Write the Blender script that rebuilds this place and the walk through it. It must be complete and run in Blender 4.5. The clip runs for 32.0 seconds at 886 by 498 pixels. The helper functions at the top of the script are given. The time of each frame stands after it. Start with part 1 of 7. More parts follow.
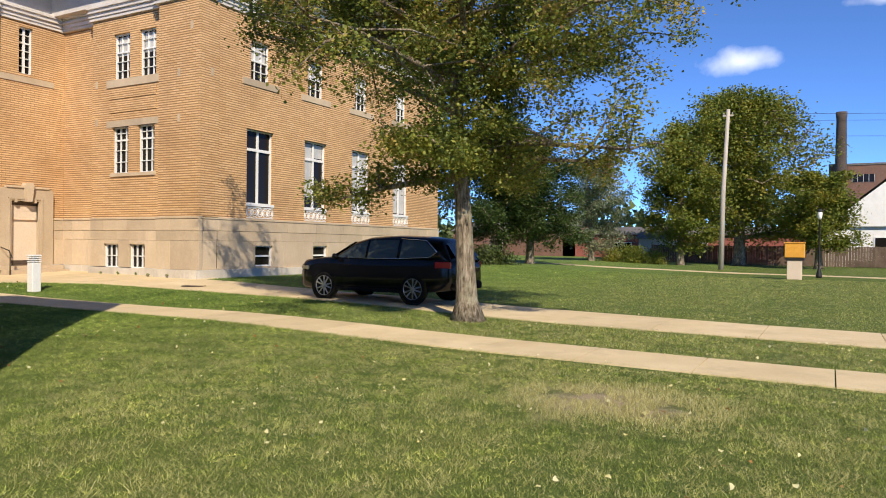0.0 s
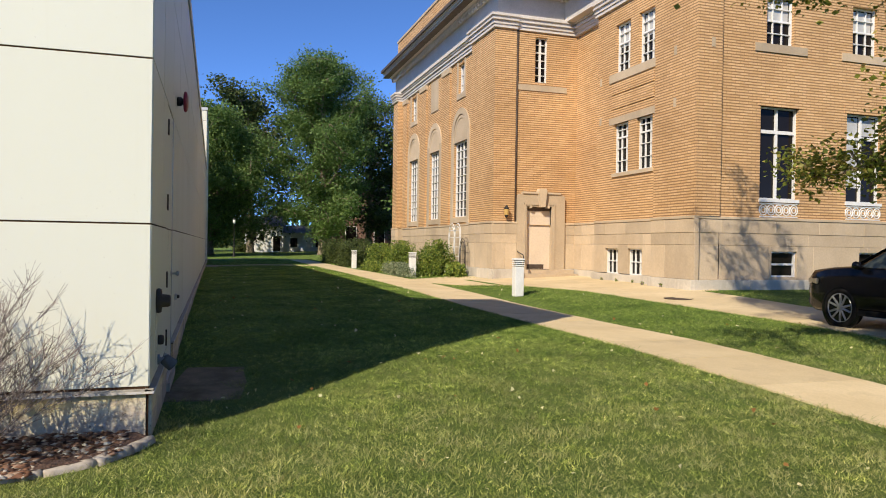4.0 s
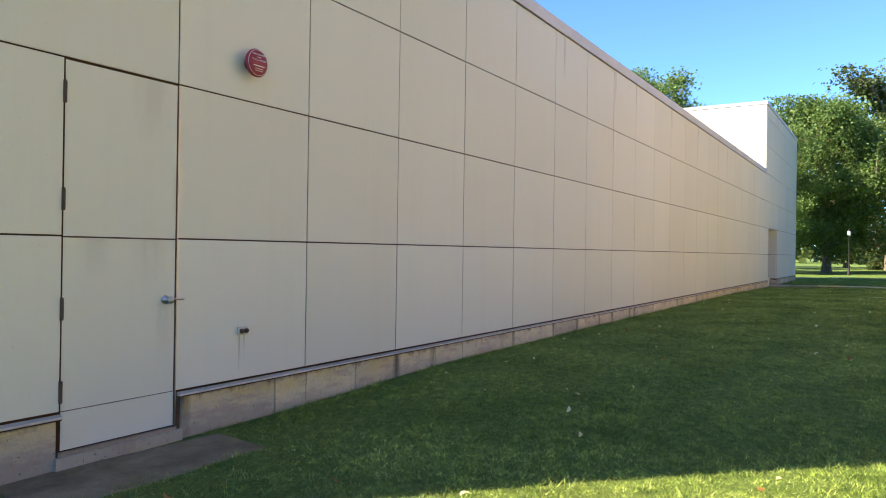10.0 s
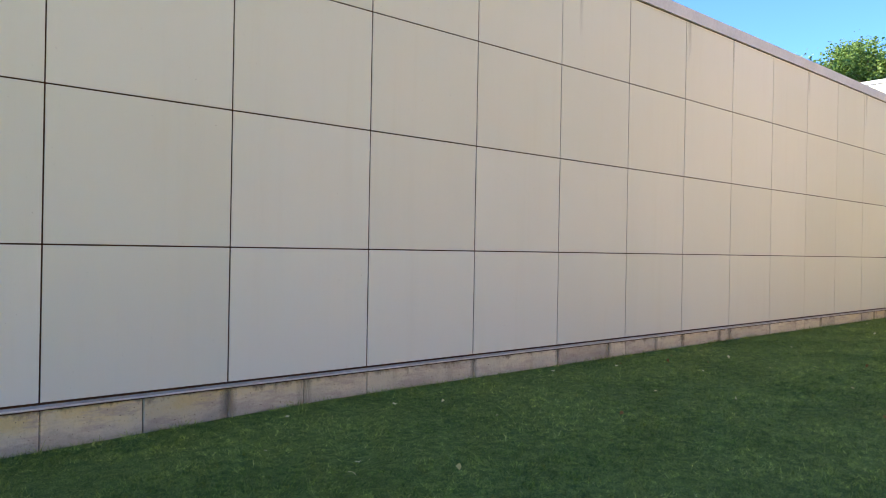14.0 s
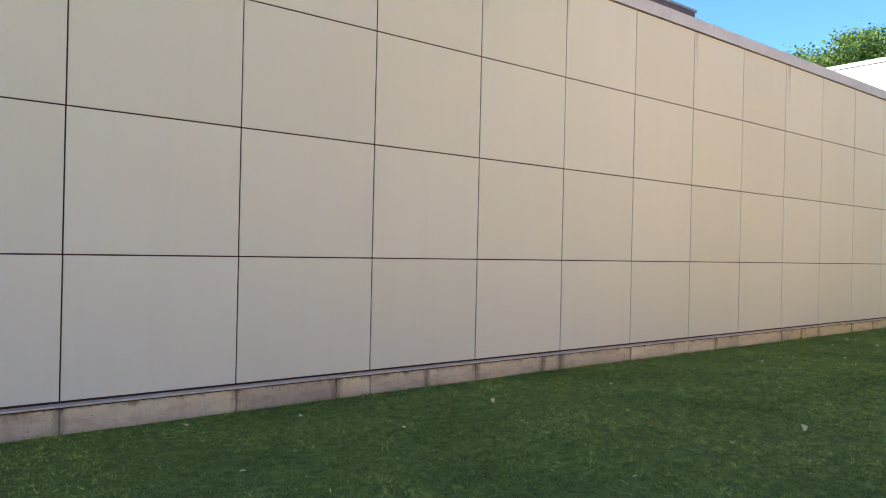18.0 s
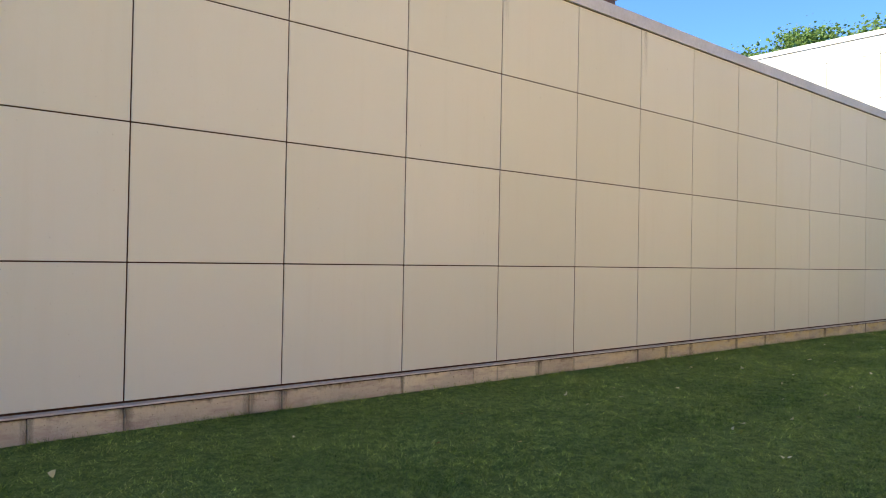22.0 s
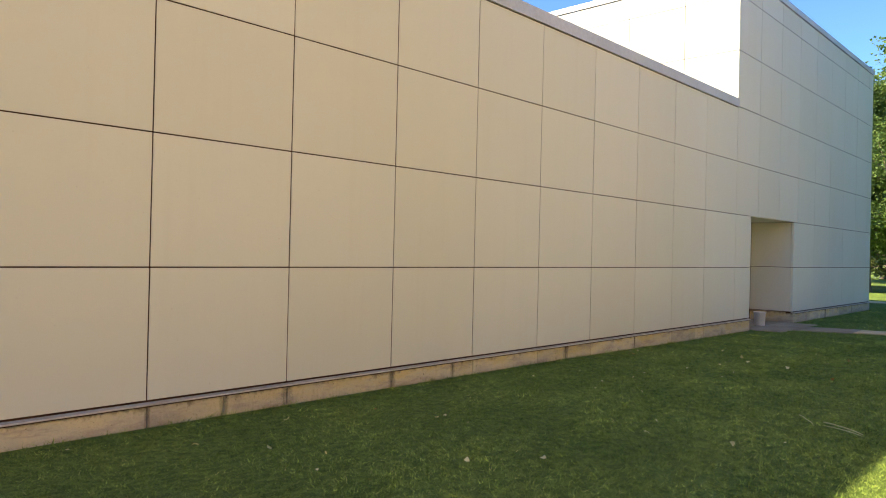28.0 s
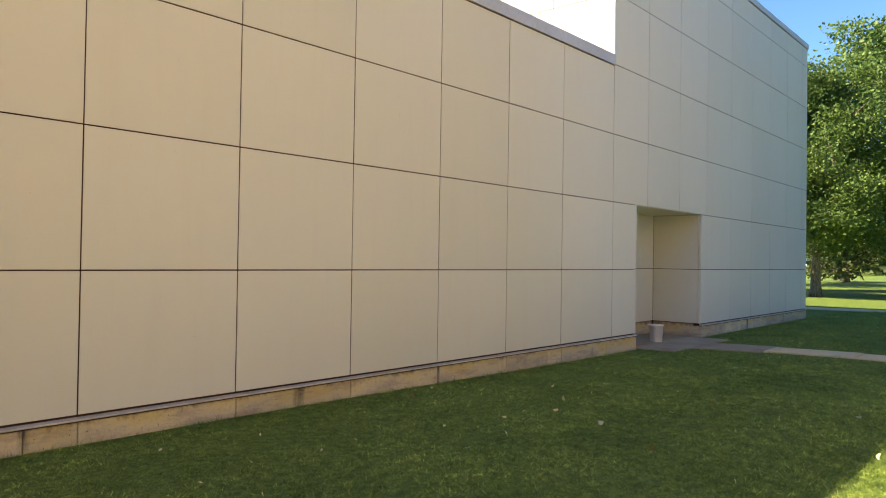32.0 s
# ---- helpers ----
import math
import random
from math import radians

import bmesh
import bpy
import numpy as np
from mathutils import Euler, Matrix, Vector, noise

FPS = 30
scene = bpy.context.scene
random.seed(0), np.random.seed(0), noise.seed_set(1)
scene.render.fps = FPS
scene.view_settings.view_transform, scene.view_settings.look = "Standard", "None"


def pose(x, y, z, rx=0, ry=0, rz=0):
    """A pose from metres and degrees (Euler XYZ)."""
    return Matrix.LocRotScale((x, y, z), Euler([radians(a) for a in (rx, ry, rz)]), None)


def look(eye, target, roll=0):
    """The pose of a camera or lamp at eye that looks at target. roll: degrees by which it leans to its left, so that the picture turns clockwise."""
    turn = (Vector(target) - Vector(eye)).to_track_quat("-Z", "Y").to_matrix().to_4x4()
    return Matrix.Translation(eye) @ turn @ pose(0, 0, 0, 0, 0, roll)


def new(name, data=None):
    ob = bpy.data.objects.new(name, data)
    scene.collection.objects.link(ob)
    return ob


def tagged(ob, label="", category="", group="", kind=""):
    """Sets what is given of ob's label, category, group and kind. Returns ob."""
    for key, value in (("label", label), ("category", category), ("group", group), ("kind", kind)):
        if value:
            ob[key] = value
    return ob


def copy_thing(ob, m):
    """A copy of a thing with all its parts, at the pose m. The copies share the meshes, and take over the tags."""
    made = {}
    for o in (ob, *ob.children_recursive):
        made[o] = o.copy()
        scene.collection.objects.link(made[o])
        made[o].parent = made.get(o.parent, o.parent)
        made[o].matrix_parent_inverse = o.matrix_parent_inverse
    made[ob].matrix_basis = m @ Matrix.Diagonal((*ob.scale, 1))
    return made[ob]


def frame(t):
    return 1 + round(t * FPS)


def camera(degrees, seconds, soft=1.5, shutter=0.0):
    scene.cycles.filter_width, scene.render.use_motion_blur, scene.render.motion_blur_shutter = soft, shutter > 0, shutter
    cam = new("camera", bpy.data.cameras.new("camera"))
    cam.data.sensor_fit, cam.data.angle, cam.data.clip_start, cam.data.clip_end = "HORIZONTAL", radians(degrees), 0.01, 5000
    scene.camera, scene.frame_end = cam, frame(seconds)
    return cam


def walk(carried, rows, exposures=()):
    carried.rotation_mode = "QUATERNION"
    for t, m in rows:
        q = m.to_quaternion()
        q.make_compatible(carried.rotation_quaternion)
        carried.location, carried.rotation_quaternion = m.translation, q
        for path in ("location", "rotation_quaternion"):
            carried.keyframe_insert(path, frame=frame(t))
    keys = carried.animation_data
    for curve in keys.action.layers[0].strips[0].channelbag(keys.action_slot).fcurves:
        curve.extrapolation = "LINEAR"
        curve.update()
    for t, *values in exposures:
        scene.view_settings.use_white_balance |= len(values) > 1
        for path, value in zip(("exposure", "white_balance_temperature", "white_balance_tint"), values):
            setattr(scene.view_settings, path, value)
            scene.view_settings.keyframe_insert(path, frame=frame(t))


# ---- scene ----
cam = camera(63.73, 32.0, soft=1.0)
# seconds, x, y, z, pitch, lean, yaw
ROWS = [
    (0.0, 0.182, -0.049, 1.564, -0.35, -0.65, 28.61),
    (0.5, 0.117, 0.442, 1.566, -0.37, -0.69, 31.69),
    (1.0, -0.025, 0.978, 1.568, -0.35, -0.73, 35.74),
    (1.5, -0.214, 1.522, 1.554, -0.34, -0.79, 39.75),
    (2.0, -0.393, 2.050, 1.551, -0.31, -0.84, 44.19),
    (2.5, -0.597, 2.554, 1.522, -0.25, -0.89, 49.99),
    (3.0, -0.815, 3.082, 1.502, -0.25, -0.91, 56.95),
    (3.5, -1.106, 3.579, 1.464, -0.28, -0.84, 64.11),
    (4.0, -1.443, 4.038, 1.485, -0.31, -0.87, 72.19),
    (4.5, -1.720, 4.425, 1.505, -0.35, -0.85, 80.04),
    (6.5, -3.289, 5.823, 1.496, -0.37, -1.05, 103.62),
    (7.0, -3.701, 6.171, 1.529, -0.42, -1.02, 109.79),
    (7.5, -4.138, 6.518, 1.553, -0.45, -1.05, 114.60),
    (8.0, -4.573, 6.897, 1.552, -0.37, -1.08, 117.54),
    (8.5, -5.045, 7.241, 1.534, -0.30, -1.04, 119.30),
    (9.0, -5.412, 7.639, 1.544, -0.11, -0.97, 120.53),
    (9.5, -5.815, 8.089, 1.543, 0.04, -0.89, 121.41),
    (10.0, -6.258, 8.470, 1.543, 0.17, -0.84, 122.06),
    (10.5, -6.708, 8.753, 1.538, 0.20, -0.81, 122.45),
    (11.0, -7.259, 8.979, 1.534, 0.17, -0.82, 123.28),
    (11.5, -7.707, 9.241, 1.565, 0.20, -0.92, 125.40),
    (12.0, -8.137, 9.403, 1.584, 0.14, -1.01, 128.50),
    (12.5, -8.632, 9.506, 1.621, 0.07, -1.03, 132.22),
    (13.0, -9.117, 9.645, 1.651, 0.04, -1.03, 135.25),
    (13.5, -9.704, 9.704, 1.634, 0.02, -1.04, 137.71),
    (15.5, -12.035, 10.133, 1.667, -0.26, -1.04, 141.52),
    (16.0, -12.668, 10.220, 1.693, -0.26, -1.11, 141.70),
    (16.5, -13.292, 10.296, 1.719, -0.20, -1.17, 141.74),
    (17.0, -13.878, 10.270, 1.745, -0.15, -1.19, 141.89),
    (17.5, -14.421, 10.262, 1.757, -0.02, -1.25, 141.85),
    (18.0, -14.915, 10.227, 1.725, 0.03, -1.27, 141.89),
    (18.5, -15.405, 10.227, 1.721, 0.16, -1.27, 141.96),
    (19.0, -15.897, 10.226, 1.718, 0.23, -1.28, 141.95),
    (19.5, -16.388, 10.232, 1.714, 0.35, -1.21, 142.03),
    (20.0, -16.851, 10.285, 1.710, 0.56, -1.12, 141.98),
    (20.5, -17.303, 10.280, 1.684, 0.76, -1.03, 141.93),
    (21.0, -17.798, 10.294, 1.664, 0.94, -0.95, 141.83),
    (21.5, -18.284, 10.284, 1.664, 0.95, -0.92, 141.33),
    (22.0, -18.775, 10.225, 1.703, 0.72, -1.08, 140.24),
    (22.5, -19.234, 10.232, 1.751, 0.44, -1.27, 138.96),
    (23.0, -19.694, 10.238, 1.791, 0.25, -1.40, 138.54),
    (23.5, -20.159, 10.185, 1.821, 0.13, -1.44, 138.04),
    (24.0, -20.656, 10.116, 1.816, 0.07, -1.56, 137.76),
    (24.5, -21.219, 10.131, 1.810, 0.00, -1.53, 137.51),
    (25.0, -21.845, 10.126, 1.814, 0.06, -1.45, 136.96),
    (25.5, -22.406, 10.110, 1.823, 0.10, -1.33, 136.02),
    (26.0, -23.005, 10.164, 1.829, 0.23, -1.29, 135.18),
    (26.5, -23.594, 10.131, 1.839, 0.19, -1.23, 134.36),
    (28.5, -25.962, 9.981, 1.812, 0.27, -1.32, 133.18),
    (29.0, -26.592, 9.901, 1.815, 0.33, -1.21, 133.07),
    (29.5, -27.209, 9.899, 1.829, 0.46, -1.15, 132.87),
    (30.0, -27.821, 9.893, 1.825, 0.53, -1.08, 132.66),
    (30.5, -28.472, 9.904, 1.800, 0.70, -0.93, 132.11),
    (31.0, -29.059, 9.901, 1.768, 0.86, -0.84, 131.76),
    (31.5, -29.657, 9.958, 1.765, 0.81, -0.83, 131.42),
    (32.0, -30.349, 9.915, 1.750, 0.85, -0.87, 131.47),
]
walk(cam, [(t, pose(x, y, z, 90 + pitch, lean, yaw)) for t, x, y, z, pitch, lean, yaw in ROWS],
     [(0.0, 0.88, 7250, 11), (4.0, 0.86, 7250, 10), (7.0, 1.0, 7350, 8), (8.0, 1.53, 7700, 9), (9.0, 2.04, 7900, 8), (12.0, 2.54, 7700, 8), (16.0, 2.52, 7400, 6), (21.0, 2.33, 7480, 5.5), (26.0, 2.28, 8100, 5.5), (32.0, 2.29, 9000, 7.5)])

# ---- light ----
SUN_ELEVATION, SUN_TURN = 37.3, 136.1
world = bpy.data.worlds.new("world")
scene.world = world
world.use_nodes = True
wn = world.node_tree
sky = wn.nodes.new("ShaderNodeTexSky")
sky.sky_type, sky.sun_disc = "NISHITA", False
sky.sun_elevation, sky.sun_rotation = radians(SUN_ELEVATION), radians(SUN_TURN)
sky.air_density, sky.dust_density, sky.ozone_density, sky.altitude = 0.65, 0.0, 6.0, 4000.0
wn.nodes["Background"].inputs["Strength"].default_value = 0.15
# the deep blue of clear dry air, and two small clouds low in the north
deep = wn.nodes.new("ShaderNodeMix")
deep.data_type, deep.blend_type = "RGBA", "MULTIPLY"
deep.inputs[0].default_value = 1.0
deep.inputs[7].default_value = (0.58, 0.80, 1.0, 1.0)
wn.links.new(sky.outputs["Color"], deep.inputs[6])
tinted = deep.outputs[2]
way = wn.nodes.new("ShaderNodeTexCoord").outputs["Generated"]
puff = wn.nodes.new("ShaderNodeTexNoise")
puff.inputs["Scale"].default_value, puff.inputs["Detail"].default_value = 24.0, 6.0
wn.links.new(way, puff.inputs["Vector"])
for centre, wide, high, thick in (((-0.104, 0.965, 0.234), 0.044, 0.017, 0.78), ((0.06, 0.955, 0.288), 0.045, 0.008, 0.55)):
    off = wn.nodes.new("ShaderNodeVectorMath")
    off.operation = "SUBTRACT"
    off.inputs[1].default_value = centre
    wn.links.new(way, off.inputs[0])
    size = wn.nodes.new("ShaderNodeVectorMath")
    size.operation = "MULTIPLY"
    size.inputs[1].default_value = (1 / wide, 0.0, 1 / high)
    wn.links.new(off.outputs[0], size.inputs[0])
    far = wn.nodes.new("ShaderNodeVectorMath")
    far.operation = "LENGTH"
    wn.links.new(size.outputs[0], far.inputs[0])
    rag = wn.nodes.new("ShaderNodeMath")
    rag.operation = "MULTIPLY_ADD"
    rag.inputs[1].default_value = -1.9
    wn.links.new(puff.outputs["Fac"], rag.inputs[0])
    wn.links.new(far.outputs["Value"], rag.inputs[2])
    north = wn.nodes.new("ShaderNodeSeparateXYZ")
    wn.links.new(way, north.inputs[0])
    ahead = wn.nodes.new("ShaderNodeMath")
    ahead.operation = "GREATER_THAN"
    ahead.inputs[1].default_value = 0.0
    wn.links.new(north.outputs[1], ahead.inputs[0])
    edge_of = wn.nodes.new("ShaderNodeMapRange")
    edge_of.inputs["From Min"].default_value, edge_of.inputs["From Max"].default_value = 0.2, -1.05
    edge_of.inputs["To Min"].default_value, edge_of.inputs["To Max"].default_value = 0.0, thick
    wn.links.new(rag.outputs[0], edge_of.inputs["Value"])
    only = wn.nodes.new("ShaderNodeMath")
    only.operation = "MULTIPLY"
    wn.links.new(edge_of.outputs[0], only.inputs[0])
    wn.links.new(ahead.outputs[0], only.inputs[1])
    cloud = wn.nodes.new("ShaderNodeMix")
    cloud.data_type = "RGBA"
    cloud.inputs[7].default_value = (5.0, 5.4, 6.1, 1.0)
    wn.links.new(only.outputs[0], cloud.inputs[0])
    wn.links.new(tinted, cloud.inputs[6])
    tinted = cloud.outputs[2]
wn.links.new(tinted, wn.nodes["Background"].inputs["Color"])
sun_data = bpy.data.lights.new("sun", "SUN")
sun_data.energy, sun_data.angle, sun_data.color = 3.2, radians(0.53), (1.0, 0.935, 0.83)
sun = new("sun", sun_data)
sun_way = Vector((-math.sin(radians(SUN_TURN)) * math.cos(radians(SUN_ELEVATION)), -math.cos(radians(SUN_TURN)) * math.cos(radians(SUN_ELEVATION)), -math.sin(radians(SUN_ELEVATION))))
sun.matrix_basis = look((40, -40, 38), Vector((40, -40, 38)) + sun_way)

# ---- materials ----


def shader(name, rough=0.8, metal=0.0, spec=0.5):
    m = bpy.data.materials.new(name)
    m.use_nodes = True
    b = m.node_tree.nodes["Principled BSDF"]
    b.inputs["Roughness"].default_value = rough
    b.inputs["Metallic"].default_value = metal
    b.inputs["Specular IOR Level"].default_value = spec
    return m, m.node_tree.nodes, m.node_tree.links, b


def world_place(n):
    return n.new("ShaderNodeNewGeometry").outputs["Position"]


def noise_of(n, l, vec, scale, detail=4.0, rough=0.6, stretch=None):
    t = n.new("ShaderNodeTexNoise")
    t.inputs["Scale"].default_value, t.inputs["Detail"].default_value, t.inputs["Roughness"].default_value = scale, detail, rough
    if stretch:
        m = n.new("ShaderNodeMapping")
        m.inputs["Scale"].default_value = stretch
        l.new(vec, m.inputs["Vector"])
        vec = m.outputs["Vector"]
    l.new(vec, t.inputs["Vector"])
    return t.outputs["Fac"]


def ramp_of(n, l, fac, stops):
    r = n.new("ShaderNodeValToRGB")
    while len(r.color_ramp.elements) < len(stops):
        r.color_ramp.elements.new(0.5)
    for e, (p, c) in zip(r.color_ramp.elements, stops):
        e.position, e.color = p, (*c, 1.0)
    l.new(fac, r.inputs["Fac"])
    return r.outputs["Color"]


def mix_of(n, l, a, b, fac, kind="MIX"):
    m = n.new("ShaderNodeMix")
    m.data_type, m.blend_type = "RGBA", kind
    for value, socket in ((fac, m.inputs[0]), (a, m.inputs[6]), (b, m.inputs[7])):
        if isinstance(value, (int, float)):
            socket.default_value = value
        elif isinstance(value, tuple):
            socket.default_value = (*value, 1.0)
        else:
            l.new(value, socket)
    return m.outputs[2]


def bump_of(n, l, b, height, strength=0.3, distance=0.01):
    k = n.new("ShaderNodeBump")
    k.inputs["Strength"].default_value, k.inputs["Distance"].default_value = strength, distance
    l.new(height, k.inputs["Height"])
    l.new(k.outputs["Normal"], b.inputs["Normal"])


def surface(name, dark, light, scale, rough=0.8, metal=0.0, grain=40.0, bump=0.2, depth=0.004, stain=None, spec=0.5, piece=0.0, stretch=None, grit=0.5):
    """A plain surface with variation at two scales, and from piece to piece."""
    m, n, l, b = shader(name, rough, metal, spec)
    p = world_place(n)
    big = noise_of(n, l, p, scale, 5.0, 0.6, stretch)
    col = ramp_of(n, l, big, [(0.3, dark), (0.7, light)])
    fine = noise_of(n, l, p, grain, 3.0, 0.7)
    col = mix_of(n, l, col, ramp_of(n, l, fine, [(0.25, (0.72, 0.72, 0.72)), (0.75, (1.12, 1.12, 1.12))]), grit, "MULTIPLY")
    if stain:
        s = noise_of(n, l, p, 1.3, 6.0, 0.7, (1.0, 1.0, 0.25))
        col = mix_of(n, l, col, stain, ramp_of(n, l, s, [(0.52, (0, 0, 0)), (0.75, (0.8, 0.8, 0.8))]))
    if piece:
        o = n.new("ShaderNodeObjectInfo")
        col = mix_of(n, l, col, ramp_of(n, l, o.outputs["Random"], [(0.0, (1 - piece,) * 3), (1.0, (1 + piece * 0.6,) * 3)]), 1.0, "MULTIPLY")
    l.new(col, b.inputs["Base Color"])
    if bump:
        bump_of(n, l, b, fine, bump, depth)
    return m


def brick_surface(name, a, c, mortar, width=0.21, row=0.068, gap=0.012):
    m, n, l, b = shader(name, 0.85)
    p = world_place(n)
    sep = n.new("ShaderNodeSeparateXYZ")
    l.new(p, sep.inputs[0])
    add = n.new("ShaderNodeMath")
    l.new(sep.outputs[0], add.inputs[0])
    l.new(sep.outputs[1], add.inputs[1])
    comb = n.new("ShaderNodeCombineXYZ")
    l.new(add.outputs[0], comb.inputs[0])
    l.new(sep.outputs[2], comb.inputs[1])
    t = n.new("ShaderNodeTexBrick")
    t.inputs["Scale"].default_value = 1.0
    t.inputs["Brick Width"].default_value, t.inputs["Row Height"].default_value = width, row
    t.inputs["Mortar Size"].default_value, t.inputs["Mortar Smooth"].default_value, t.inputs["Bias"].default_value = gap, 0.3, 0.0
    t.inputs["Color1"].default_value, t.inputs["Color2"].default_value, t.inputs["Mortar"].default_value = (*a, 1), (*c, 1), (*mortar, 1)
    l.new(comb.outputs[0], t.inputs["Vector"])
    # raked bed joints, deeper than the upright ones
    bed = n.new("ShaderNodeMath")
    bed.operation = "PINGPONG"
    l.new(sep.outputs[2], bed.inputs[0])
    bed.inputs[1].default_value = row * 0.5
    lay = ramp_of(n, l, bed.outputs[0], [(0.0, (0.0, 0.0, 0.0)), (0.013, (0.06, 0.06, 0.06)), (0.019, (1, 1, 1))])
    rows_ = mix_of(n, l, tuple(c_ * 0.70 for c_ in mortar), t.outputs["Color"], lay)
    big = noise_of(n, l, p, 0.35, 5.0, 0.65)
    col = mix_of(n, l, rows_, ramp_of(n, l, big, [(0.3, (0.82, 0.8, 0.78)), (0.7, (1.1, 1.1, 1.1))]), 1.0, "MULTIPLY")
    fine = noise_of(n, l, p, 30.0, 3.0, 0.7)
    col = mix_of(n, l, col, ramp_of(n, l, fine, [(0.3, (0.8, 0.8, 0.8)), (0.7, (1.1, 1.1, 1.1))]), 0.6, "MULTIPLY")
    l.new(col, b.inputs["Base Color"])
    inv = n.new("ShaderNodeMath")
    inv.operation = "SUBTRACT"
    inv.inputs[0].default_value = 1.0
    l.new(t.outputs["Fac"], inv.inputs[1])
    bump_of(n, l, b, inv.outputs[0], 0.9, 0.012)
    return m


def leaf_surface(name, stops, rough=0.55, drift=0.0):
    """Foliage: each leaf its own tone, with some light through it."""
    m, n, l, b = shader(name, rough, 0.0, 0.35)
    g = n.new("ShaderNodeNewGeometry")
    fac = g.outputs["Random Per Island"]
    if drift:
        # boughs that turned earlier than others
        turn = n.new("ShaderNodeMapRange")
        turn.inputs["From Min"].default_value, turn.inputs["From Max"].default_value = 0.3, 0.7
        l.new(noise_of(n, l, g.outputs["Position"], 0.45, 3.0, 0.55), turn.inputs["Value"])
        both = n.new("ShaderNodeMix")
        both.inputs[0].default_value = drift
        l.new(fac, both.inputs[2])
        l.new(turn.outputs[0], both.inputs[3])
        fac = both.outputs[0]
    col = ramp_of(n, l, fac, stops)
    big = noise_of(n, l, g.outputs["Position"], 0.7, 4.0)
    col = mix_of(n, l, col, ramp_of(n, l, big, [(0.3, (0.72, 0.8, 0.74)), (0.7, (1.28, 1.2, 1.05))]), 0.9, "MULTIPLY")
    l.new(col, b.inputs["Base Color"])
    tr = n.new("ShaderNodeBsdfTranslucent")
    l.new(col, tr.inputs["Color"])
    mx = n.new("ShaderNodeMixShader")
    mx.inputs[0].default_value = 0.42
    l.new(b.outputs[0], mx.inputs[1])
    l.new(tr.outputs[0], mx.inputs[2])
    l.new(mx.outputs[0], n["Material Output"].inputs["Surface"])
    return m


def bark_surface():
    """Grey-tan bark with upright ridges, dark furrows and pale lichen."""
    m, n, l, b = shader("bark", 0.95, 0.0, 0.15)
    p = world_place(n)
    ridge = noise_of(n, l, p, 7.0, 5.0, 0.65, (3.2, 3.2, 0.55))
    col = ramp_of(n, l, ridge, [(0.36, (0.075, 0.058, 0.04)), (0.5, (0.215, 0.17, 0.12)), (0.66, (0.38, 0.315, 0.24))])
    lichen = noise_of(n, l, p, 3.0, 5.0, 0.7)
    col = mix_of(n, l, col, (0.36, 0.35, 0.24), ramp_of(n, l, lichen, [(0.5, (0, 0, 0)), (0.7, (0.6, 0.6, 0.6))]))
    l.new(col, b.inputs["Base Color"])
    bump_of(n, l, b, ridge, 1.0, 0.05)
    return m


